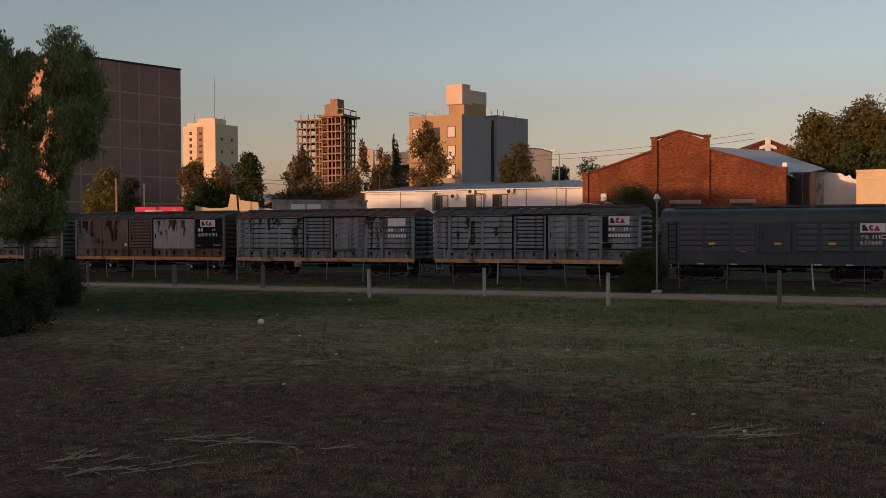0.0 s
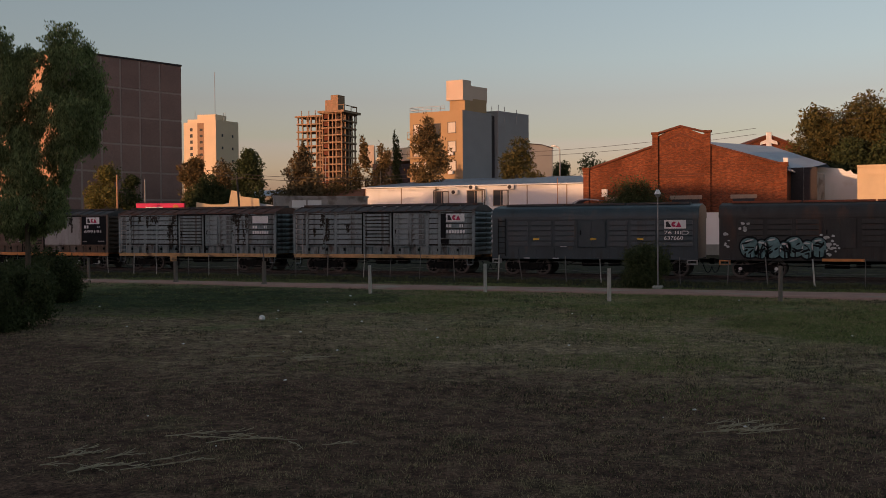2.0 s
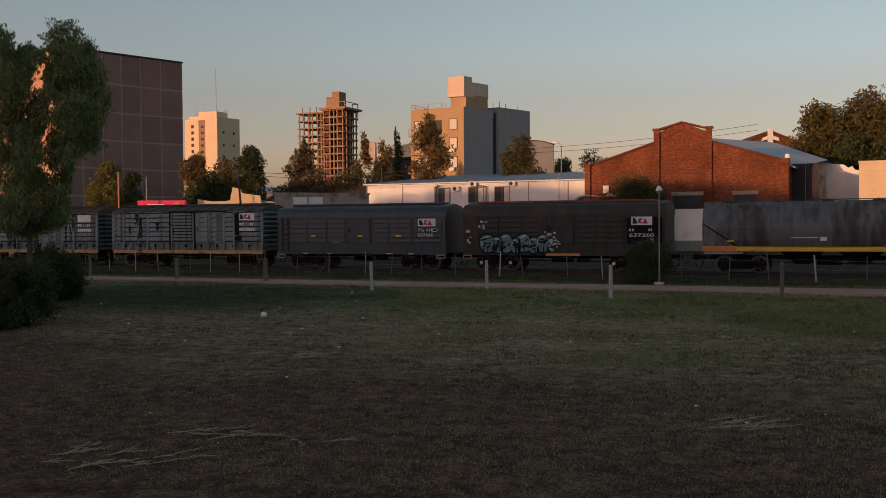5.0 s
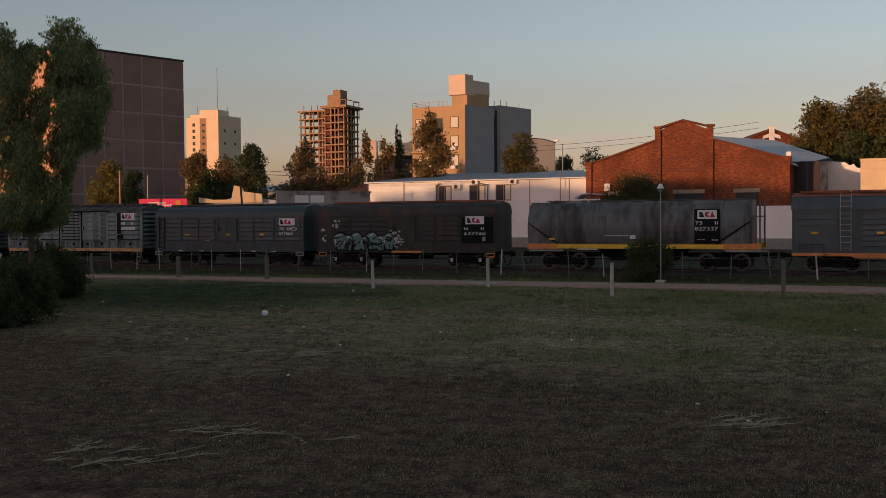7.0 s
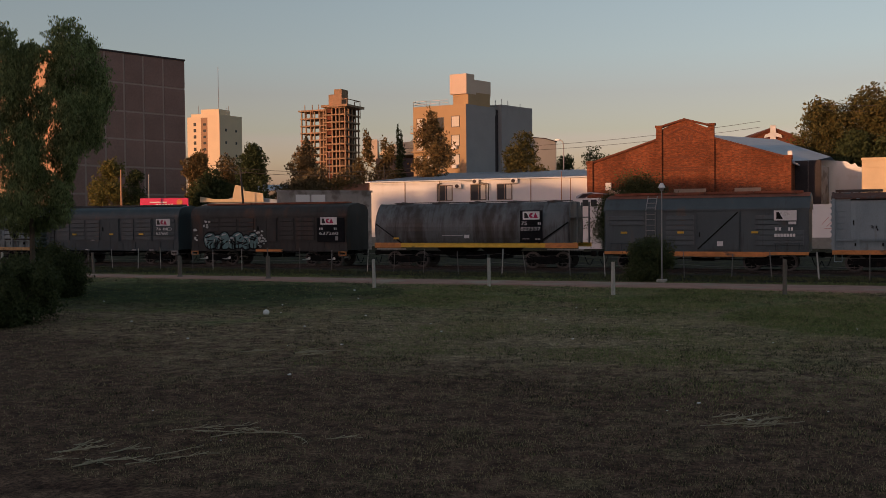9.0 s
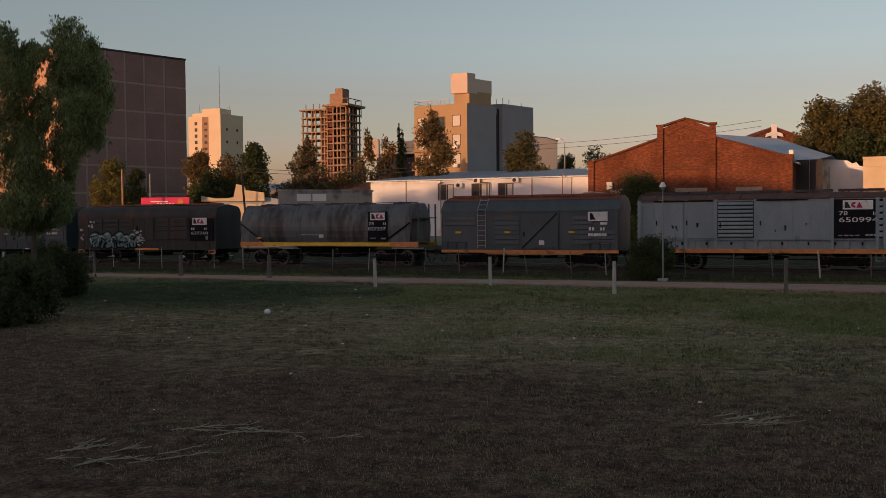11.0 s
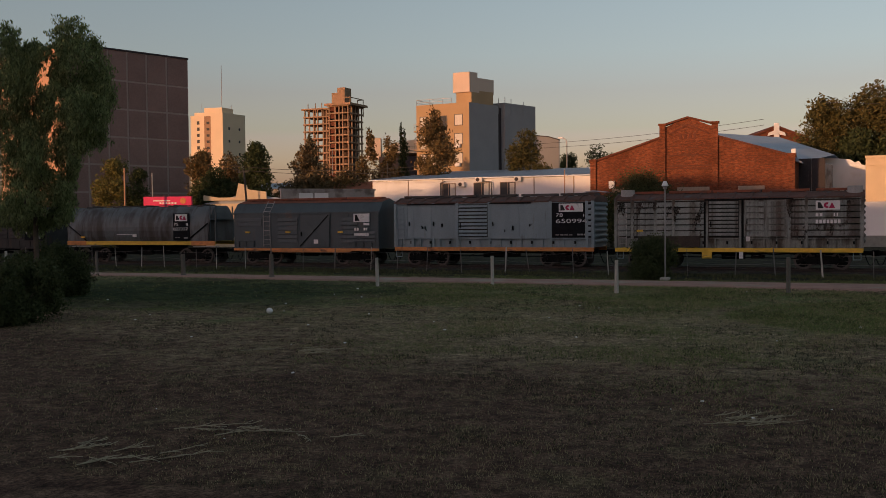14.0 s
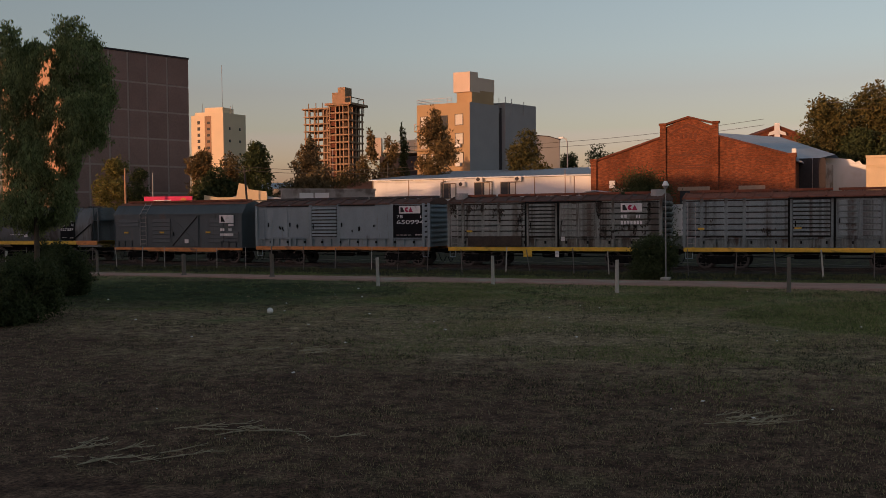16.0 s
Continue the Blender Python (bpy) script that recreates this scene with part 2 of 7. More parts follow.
WHEEL_R = 0.46
TRAIN, WHEELS = [], []       # (wagon, place at the start), rolling wheelsets


def wheelset_mesh(hub):
    bm = bmesh.new()
    for s in (-1, 1):
        y = s * 0.84
        for r, w, mi in ((WHEEL_R, 0.12, 0), (WHEEL_R + 0.03, 0.03, 0), (0.36, 0.135, 1), (0.14, 0.26, 2)):
            off = -s * 0.075 if w == 0.03 else 0
            res = bmesh.ops.create_cone(bm, cap_ends=True, segments=24 if r > 0.2 else 12, radius1=r, radius2=r, depth=w,
                                        matrix=Matrix.Translation((0, y + off, 0)) @ Matrix.Rotation(radians(90), 4, "X"))
            for f in {f for v in res["verts"] for f in v.link_faces}:
                f.material_index = mi
        for k in range(6):                       # raised ribs on the wheel disc
            a = k * math.pi / 3
            box(bm, 0.15, 0.35, -0.02, 0.02, -0.02, 0.02)
            bm.verts.ensure_lookup_table()
            vs = bm.verts[-8:]
            bmesh.ops.transform(bm, verts=vs, matrix=Matrix.Translation((0, y + s * 0.07, 0)) @ Matrix.Rotation(a, 4, "Y"))
    beam(bm, (0, -0.9, 0), (0, 0.9, 0), 0.075, 8)
    k = len(bm.faces)
    for s in (-1, 1):
        beam(bm, (0, s * 1.0, 0), (0, s * 1.19, 0), 0.095, 10)
    bm.faces.ensure_lookup_table()
    for f in bm.faces[k:]:
        f.material_index = 2
    me = bpy.data.meshes.new("wheelset")
    bm.to_mesh(me)
    bm.free()
    for x in (M["wheel_rim"], M["steel_dark"], M["hub_white"] if hub else M["steel_dark"]):
        me.materials.append(x)
    return me


WHEELSET = {False: wheelset_mesh(False), True: wheelset_mesh(True)}


def bogie_mesh():
    bm = bmesh.new()
    for s in (-1, 1):
        y = s * 1.03
        prism(bm, [(-1.12, 0.52), (-0.62, 0.66), (0.62, 0.66), (1.12, 0.52), (1.12, 0.40), (0.75, 0.38), (0.42, 0.22), (-0.42, 0.22), (-0.75, 0.38), (-1.12, 0.40)], y - 0.06, y + 0.06)
        for x in (-0.9, 0.9):
            box(bm, x - 0.16, x + 0.16, y - 0.10, y + 0.10, 0.33, 0.60, 0.03)
            beam(bm, (x, y - 0.14 * 1, 0.46), (x, y + 0.14, 0.46), 0.11, 10)
        for x in (-0.2, 0.0, 0.2):               # spring nest
            beam(bm, (x, y + s * 0.03, 0.26), (x, y + s * 0.03, 0.50), 0.075, 8)
        box(bm, -0.34, 0.34, y - 0.13, y + 0.13, 0.50, 0.58)
        for x in (-0.36, 0.36):                  # brake blocks
            box(bm, x - 0.06, x + 0.06, s * 0.78, s * 0.92, 0.30, 0.56)
    box(bm, -0.2, 0.2, -1.05, 1.05, 0.50, 0.74, 0.04)
    beam(bm, (0, 0, 0.7), (0, 0, 0.98), 0.22, 10)
    me = bpy.data.meshes.new("bogie")
    bm.to_mesh(me)
    bm.free()
    me.materials.append(M["steel_dark"])
    return me


BOGIE = bogie_mesh()


def running_gear(w, length, hub=False):
    """Two bogies with rolling wheelsets, brake rigging and couplers."""
    for x in (-length / 2 + 1.95, length / 2 - 1.95):
        b = new("bogie", BOGIE)
        b.parent, b.location = w, (x, 0, 0)
        for dx in (-0.9, 0.9):
            ws = new("wheelset", WHEELSET[hub])
            ws.parent = b
            WHEELS.append((ws, dx))
    bm = bmesh.new()
    beam(bm, (-0.7, -0.55, 0.68), (0.5, -0.55, 0.68), 0.20, 12)
    box(bm, 0.8, 1.5, -0.75, -0.35, 0.52, 0.86, 0.03)
    for y in (-0.28, 0.28):
        box(bm, -length / 2 + 0.2, length / 2 - 0.2, y - 0.09, y + 0.09, 0.72, 0.94)
    beam(bm, (-length / 2 + 2.8, -0.9, 0.62), (length / 2 - 2.8, -0.9, 0.55), 0.025)
    for s in (-1, 1):
        plank(bm, (s * 0.5, -1.0, 0.95), (s * 1.5, -1.0, 0.55), 0.05)
    part("brake_gear", bm, M["steel_dark"], w)
    for s in (-1, 1):
        bm = bmesh.new()
        box(bm, s * (length / 2 - 0.1), s * (length / 2 + 0.42), -0.09, 0.09, 0.72, 0.92, 0.02)
        box(bm, s * (length / 2 + 0.36), s * (length / 2 + 0.70), -0.17, 0.15, 0.66, 0.98, 0.06)
        for k in range(6):                       # hanging brake hose
            a, b2 = k / 6, (k + 1) / 6
            f = lambda u: (s * (length / 2 + 0.05 + 0.5 * u), -0.35 + 0.1 * u, 0.80 - 0.62 * math.sin(math.pi * u * 0.85))
            beam(bm, f(a), f(b2), 0.025)
        part("coupler", bm, M["steel_dark"], w)


def ladder(w, x, z0, z1, rungs, y=-HALF_W - 0.07, width=0.42, material=None):
    bm = bmesh.new()
    for dx in (-width / 2, width / 2):
        box(bm, x + dx - 0.018, x + dx + 0.018, y - 0.018, y + 0.018, z0, z1)
        for z in (z0 + 0.1, z1 - 0.1):
            box(bm, x + dx - 0.018, x + dx + 0.018, y, -HALF_W + 0.02, z - 0.018, z + 0.018)
    for k in range(rungs):
        z = z0 + (k + 0.5) * (z1 - z0) / rungs
        beam(bm, (x - width / 2, y, z), (x + width / 2, y, z), 0.018)
    part("ladder", bm, material or M["grey_light"], w)


def plate(w, name, x0, x1, z0, z1, material, y=-HALF_W - 0.05, t=0.012, label=""):
    bm = bmesh.new()
    box(bm, x0, x1, y - t, y + 0.05, z0, z1)
    return part(name, bm, material, w, label)


def emblem(w, x, z, width=1.0, y=-HALF_W - 0.108, worn=0, height=0.46):
    """White plate with a dark and a red shape on it."""
    p = plate(w, "emblem_plate", x, x + width, z, z + height, M["white_paint"], y=y, label="white plate with black and red shapes")
    if worn < 2:
        bm = bmesh.new()
        h = height
        prism(bm, [(x + 0.10, z + 0.08), (x + 0.10, z + h - 0.08), (x + 0.22, z + h - 0.08), (x + 0.38, z + 0.08)], y - 0.022, y - 0.006)
        part("emblem_mark", bm, M["black_paint"], p)
    if worn < 3:
        bm = bmesh.new()
        for k in range(10):
            a0, a1 = radians(50 + k * 26), radians(50 + (k + 1) * 26)
            cx, cz, r0, r1 = x + 0.53, z + height / 2, 0.03, 0.145
            prism(bm, [(cx + r0 * math.cos(a0), cz + r0 * math.sin(a0)), (cx + r1 * math.cos(a0), cz + r1 * math.sin(a0)), (cx + r1 * math.cos(a1), cz + r1 * math.sin(a1)), (cx + r0 * math.cos(a1), cz + r0 * math.sin(a1))], y - 0.020, y - 0.006)
        prism(bm, [(x + 0.62, z + 0.08), (x + 0.77, z + height - 0.08), (x + 0.92, z + 0.08)], y - 0.024, y - 0.008)
        part("emblem_mark", bm, M["red_paint"], p)
    return p


def bars(w, x, z, n, cw, ch, gap, y=-HALF_W - 0.07, material=None):
    """A row of plain painted bars in place of unreadable characters."""
    for k in range(n):
        plate(w, "painted_bar", x + k * (cw + gap), x + k * (cw + gap) + cw, z, z + ch, material or M["white_paint"], y=y, t=0.004)


def tags(w, xs, z, material=None):
    for x in xs:
        plate(w, "reflector", x - 0.17, x + 0.17, z - 0.055, z + 0.055, material or M["yellow_tag"], y=-HALF_W - 0.105)


def sill(w, length, material, z0=0.88, z1=1.10, notch=()):
    bm = bmesh.new()
    for s in (-1, 1):
        box(bm, -length / 2, length / 2, s * (HALF_W + 0.03) - 0.04, s * (HALF_W + 0.03) + 0.04, z0, z1, 0.012)
        for k in range(7):
            x = -length / 2 + 0.5 + k * (length - 1) / 6
            box(bm, x - 0.05, x + 0.05, s * (HALF_W + 0.09) - 0.03, s * (HALF_W + 0.09) + 0.03, z1 - 0.09, z1 + 0.02, 0.01)
    part("side_sill", bm, material, w)
    for x in notch:
        bm = bmesh.new()
        box(bm, x - 0.26, x + 0.26, -HALF_W - 0.075, -HALF_W + 0.0, z0 - 0.34, z0 + 0.02, 0.02)
        box(bm, x - 0.13, x + 0.13, -HALF_W - 0.085, -HALF_W - 0.02, z0 - 0.30, z0 - 0.16, 0.02, 0)
        part("jacking_bracket", bm, material, w)
    for s in (-1, 1):                            # stirrup steps at the ends
        bm = bmesh.new()
        x = s * (length / 2 - 0.28)
        for dx in (-0.18, 0.18):
            beam(bm, (x + dx, -HALF_W - 0.03, z0), (x + dx, -HALF_W - 0.03, z0 - 0.36), 0.018)
        beam(bm, (x - 0.18, -HALF_W - 0.03, z0 - 0.36), (x + 0.18, -HALF_W - 0.03, z0 - 0.36), 0.02)
        part("step", bm, M["grey_light"], w)


def ribs(bm, x0, x1, zs, mi=0, y=-HALF_W, depth=0.05, tall=0.075):
    """Pressed panels lapped one over another: each leans out to a lip with an open slot below it."""
    for z in zs:
        section(bm, [(y + 0.01, z + tall), (y - depth * 0.55, z + tall * 0.94), (y - depth, z - tall * 0.86), (y - depth * 0.85, z - tall), (y + 0.01, z - tall)], x0 + 0.06, x1 - 0.06, mi)


def rib_parts(w, paint, x0, x1, zs, y=-HALF_W, depth=0.10, tall=0.132, name="rib"):
    """Horizontal pressed ribs, each a part on one shared mesh."""
    bm = bmesh.new()
    ribs(bm, x0, x1, [0.0], y=y, depth=depth, tall=tall)
    first = part(name, bm, paint, w)
    first.location.z = zs[0]
    for z in zs[1:]:
        share(first, w, (0, 0, z))


def bar_parts(w, paint, name, xs, hw, y0, y1, z0, z1):
    """Alike upright bars along a side, each a part on one shared mesh."""
    bm = bmesh.new()
    box(bm, -hw, hw, y0, y1, z0, z1, 0.008)
    first = part(name, bm, paint, w)
    first.location.x = xs[0]
    for x in xs[1:]:
        share(first, w, (x, 0, 0))


def ribbed_body(w, length, paint, bays, zs, z0=1.10, z1=3.70):
    """Box body of pressed steel panels between posts; bays are (x0, x1, kind) along the near side."""
    bm = bmesh.new()
    box(bm, -length / 2, length / 2, -HALF_W, HALF_W, z0 + 0.48, z1, 0.02)
    low = bmesh.new()
    box(low, -length / 2 + 0.02, length / 2 - 0.02, -HALF_W + 0.06, HALF_W - 0.06, z0, z0 + 0.48)
    part("lower_panel", low, paint, w)
    # lapped sides get a backing with the slots' shade in its colour
    body = part("body", bm, M["seam_shade"] if any(b[2] == "r" for b in bays[:3]) else paint, w, "sheet behind the side panels, slot shade painted in where lapped")
    for z in (z0 + 0.50, z1 - 0.06):
        bm = bmesh.new()
        box(bm, -length / 2, length / 2, -HALF_W - 0.055, -HALF_W + 0.01, z - 0.035, z + 0.035, 0.008)
        part("waist_rail", bm, paint, w)
    bar_parts(w, paint, "post", sorted({x for b in bays for x in b[:2]}), 0.085, -HALF_W - 0.075, -HALF_W + 0.02, z0, z1)
    for x0, x1, kind in bays:
        if kind == "r":
            rib_parts(w, paint, x0, x1, zs)
    n = int(length / 0.62)
    xs = [-length / 2 + (k + 0.7) * length / (n + 0.4) for k in range(n)]
    bar_parts(w, paint, "stake", xs, 0.03, -HALF_W - 0.045, -HALF_W + 0.11, z0 + 0.02, z0 + 0.49)
    bar_parts(w, M["steel_dark"], "hasp", xs[1::2], 0.04, -HALF_W - 0.07, -HALF_W + 0.11, z0 + 0.20, z0 + 0.36)
    for s in (-1, 1):                            # corrugated ends
        bm = bmesh.new()
        prism(bm, [(s * length / 2, 0), (s * (length / 2 + 0.09), 0.09), (s * (length / 2 + 0.09), 0.16), (s * length / 2, 0.24)], -HALF_W + 0.05, HALF_W - 0.05)
        first = part("end_rib", bm, paint, w)
        first.location.z = z0 + 0.2
        for k in range(1, 8):
            share(first, w, (0, 0, z0 + 0.2 + k * (z1 - z0 - 0.2) / 8))
    return body


def slatted_door(w, x0, x1, paint, z0=1.70, z1=3.58, n=9):
    bm = bmesh.new()
    y = -HALF_W - 0.05
    box(bm, x0, x1, y - 0.02, y + 0.04, z0, z1, 0.01)
    # door backing painted dark as well, for shade between the slats
    d = part("door", bm, M["seam_shade"], w)
    bar_parts(d, paint, "stile", [x0 + 0.04, x1 - 0.04], 0.04, y - 0.05, y, z0, z1)
    rib_parts(d, paint, x0 + 0.06, x1 - 0.06, [z0 + (k + 0.55) * (z1 - z0) / n for k in range(n)], y=y - 0.02, depth=0.075, tall=0.072, name="slat")
    bm = bmesh.new()
    box(bm, x0 + 0.2, x0 + 0.26, y - 0.11, y - 0.01, z0 + 0.5, z0 + 0.8, 0.01)
    part("handle", bm, M["steel_dark"], d)
    return d


def flat_door(w, x0, x1, paint, z0=1.65, z1=3.60, seams=2, brace=False):
    bm = bmesh.new()
    y = -HALF_W - 0.05
    box(bm, x0, x1, y - 0.02, y + 0.04, z0, z1, 0.01)
    d = part("door", bm, paint, w)
    bar_parts(d, paint, "seam_strip", [x0 + k * (x1 - x0) / seams for k in range(seams + 1)], 0.02, y - 0.035, y, z0, z1)
    if brace:
        bm = bmesh.new()
        plank(bm, (x0 + 0.05, y - 0.04, z0 + 0.05), (x1 - 0.05, y - 0.04, z1 - 0.05), 0.07, 0.03)
        part("brace", bm, M["steel_dark"], d)
    bm = bmesh.new()
    box(bm, x0 + 0.12, x0 + 0.17, y - 0.10, y, z0 + 0.7, z0 + 0.95, 0.01)
    part("handle", bm, M["steel_dark"], d)
    return d


def peaked_roof(w, length, z_eave, z_ridge, material, walk_mat, ribs_n=14, boards=5, seed=1):
    """Low pitched sheet roof with cross ribs and a broken running board along the ridge."""
    rnd = random.Random(seed)
    bm = bmesh.new()
    e = HALF_W + 0.06
    zs = z_ridge - 0.10
    section(bm, [(-e, z_eave - 0.03), (-e, z_eave + 0.05), (-0.5, zs - 0.03), (0, zs), (0.5, zs - 0.03), (e, z_eave + 0.05), (e, z_eave - 0.03)], -length / 2 - 0.06, length / 2 + 0.06)
    part("roof", bm, material, w)
    bm = bmesh.new()
    section(bm, [(-e - 0.01, z_eave), (-e - 0.01, z_eave + 0.10), (-0.5, zs + 0.03), (0.5, zs + 0.03), (e + 0.01, z_eave + 0.10), (e + 0.01, z_eave)], -0.045, 0.045)
    first = part("roof_rib", bm, material, w)
    first.location.x = -length / 2
    for k in range(1, ribs_n + 1):
        share(first, w, (-length / 2 + k * length / ribs_n, 0, 0))
    seg = length / boards
    for k in range(boards):
        bm = bmesh.new()
        x0, x1 = -length / 2 + k * seg + rnd.uniform(0.05, 0.3), -length / 2 + (k + 1) * seg - rnd.uniform(0.02, 0.12)
        for y in (-0.30, -0.02):
            box(bm, x0, x1, y, y + 0.24, z_ridge - 0.08, z_ridge + 0.05)
        for x in (x0 + 0.2, (x0 + x1) / 2, x1 - 0.2):
            box(bm, x - 0.04, x + 0.04, -0.34, 0.26, zs - 0.05, z_ridge)
        part("running_board", bm, walk_mat, w)


def round_roof(w, length, z_eave, z_top, material, round_r=0.55, board=True, walk_mat=None):
    bm = bmesh.new()
    prof = []
    steps = 7
    for k in range(steps + 1):
        a = math.pi * (1 - 0.5 * k / steps)
        prof.append((-HALF_W + round_r + round_r * 1.02 * math.cos(a), z_eave + (z_top - 0.12 - z_eave) * math.sin(a)))
    prof.append((0, z_top))
    prof += [(-y, z) for y, z in reversed(prof[:-1])]
    section(bm, prof, -length / 2 - 0.03, length / 2 + 0.03)
    part("roof", bm, material, w, smooth=False)
    if board:
        for k in range(3):
            bm = bmesh.new()
            x0, x1 = -length / 2 + 0.5 + k * (length - 1) / 3, -length / 2 + 0.4 + (k + 1) * (length - 1) / 3
            box(bm, x0, x1, -0.34, 0.34, z_top - 0.02, z_top + 0.09)
            for x in (x0 + 0.2, (x0 + x1) / 2, x1 - 0.2):
                box(bm, x - 0.04, x + 0.04, -0.3, 0.3, z_top - 0.02, z_top + 0.06)
            part("running_board", bm, walk_mat or M["roof_dark"], w)


def wagon(x_left, x_right, label):
    """A goods wagon standing with its body between two places along the track at the start."""
    xc = (x_left + x_right) / 2
    w = empty("goods_wagon", pose(xc, TRACK_Y, RAIL_Z), label, "goods wagon", "wagons of the train")
    TRAIN.append((w, xc))
    return w, x_right - x_left


def streaks(w, spots, material, y=-HALF_W - 0.105):
    """Rust and grime that run down the side: each patch a scatter of thin upright flakes, thicker at its top."""
    for i, (x, z, wd, h) in enumerate(spots):
        rnd = random.Random(i * 7 + int(x * 10) + 900)
        verts, faces = [], []
        for k in range(int(8 + 480 * wd * h)):
            u, v = rnd.gauss(0, 0.55), rnd.random() ** 1.2
            if abs(u) > 1.5 or noise.noise(Vector((x + u * wd * 2.2, z - v * h * 0.9, i))) < -0.12 + 0.35 * v:
                continue
            cx, cz = x + u * wd / 2, z - v * h
            a, b = rnd.uniform(0.008, 0.026), rnd.uniform(0.015, 0.085)
            q = len(verts)
            ring = [(cx + a * rnd.uniform(0.5, 1) * math.cos(t), cz + b * rnd.uniform(0.6, 1) * math.sin(t)) for t in (0, 1.05, 2.09, 3.14, 4.19, 5.24)]
            verts += [(px, y - 0.004, pz) for px, pz in ring] + [(px, y + 0.05, pz) for px, pz in ring]
            faces += [tuple(range(q, q + 6))] + [(q + m, q + 6 + m, q + 6 + (m + 1) % 6, q + (m + 1) % 6) for m in range(6)]
        me = bpy.data.meshes.new("rust_patch")
        me.from_pydata(verts, [], faces)
        me.materials.append(material)
        o = new("rust_patch", me)
        o.parent, o["kind"] = w, "stuff"


RIB5 = [1.86 + 0.31 * k for k in range(6)]


def wagon_lead():
    w, L = wagon(-64.6, -52.2, "dark weathered goods wagon partly behind the tree")
    ribbed_body(w, L, M["grey_brown"], [(-L / 2 + 0.05, -2.2, "r"), (-2.2, 0.2, "r"), (0.2, 2.6, "r"), (2.6, L / 2 - 0.05, "r")], RIB5)
    peaked_roof(w, L, 3.68, 4.12, M["roof_dark"], M["roof_dark"], seed=3)
    sill(w, L, M["sill_dull"])
    running_gear(w, L)
    emblem(w, 4.3, 3.0)
    bars(w, 4.4, 2.65, 5, 0.11, 0.16, 0.06, y=-HALF_W - 0.112)
    flat_door(w, -1.6, 0.6, M["grey_brown"])


def wagon_rusty():
    w, L = wagon(-51.0, -38.45, "rusty brown boxcar with pale doors, black panel and orange sill")
    ribbed_body(w, L, M["rust_wagon"], [(-L / 2 + 0.05, -4.0, ""), (-4.0, -1.55, ""), (0.48, 3.88, ""), (3.88, L / 2 - 0.05, "")], RIB5)
    slatted_door(w, -1.5, 0.42, M["rust_wagon"])
    bar_parts(w, M["steel_dark"], "door_post", [-1.56, 0.50], 0.05, -HALF_W - 0.10, -HALF_W, 1.12, 3.66)
    flat_door(w, 0.58, 3.85, M["door_pale"], seams=3)
    streaks(w, [(1.1, 3.5, 0.62, 0.75), (2.15, 3.52, 0.85, 1.45), (2.98, 3.5, 0.42, 1.0), (1.2, 2.75, 0.14, 0.2)], M["rust_patch"], y=-HALF_W - 0.088)
    streaks(w, [(-5.2, 3.5, 0.8, 1.0), (-3.05, 3.5, 0.85, 1.35), (-5.9, 3.5, 0.3, 0.9), (-2.6, 2.5, 0.2, 0.25), (-4.1, 2.3, 0.5, 0.4)], M["rust_patch"], y=-HALF_W - 0.06)
    plate(w, "document_holder", -1.95, -1.75, 1.82, 2.02, M["white_paint"], y=-HALF_W - 0.03)
    plate(w, "dark_panel", 3.92, 6.15, 1.65, 3.62, M["panel_black"], y=-HALF_W - 0.045, label="black painted panel")
    emblem(w, 4.4, 3.08, 1.15, y=-HALF_W - 0.062)
    bars(w, 4.2, 2.78, 2, 0.15, 0.2, 0.07, y=-HALF_W - 0.066)
    bars(w, 5.35, 2.84, 2, 0.06, 0.1, 0.09, y=-HALF_W - 0.066)
    lettering("699191", 0.30, w, 4.2, -HALF_W - 0.068, 2.45, M["white_paint"], 1.5)
    bars(w, 5.4, 1.85, 3, 0.16, 0.07, 0.04, y=-HALF_W - 0.066, material=M["door_pale"])
    bars(w, 4.05, 1.85, 2, 0.16, 0.04, 0.04, y=-HALF_W - 0.066, material=M["door_pale"])
    bm = bmesh.new()
    box(bm, 0.5, 3.95, -HALF_W - 0.12, -HALF_W - 0.02, 3.60, 3.68)
    part("door_rail", bm, M["steel_dark"], w)
    peaked_roof(w, L, 3.68, 4.12, M["roof_dark"], M["roof_dark"], seed=5)
    sill(w, L, M["sill_orange"])
    ladder(w, -L / 2 + 0.35, 1.2, 3.6, 6)
    running_gear(w, L, hub=True)


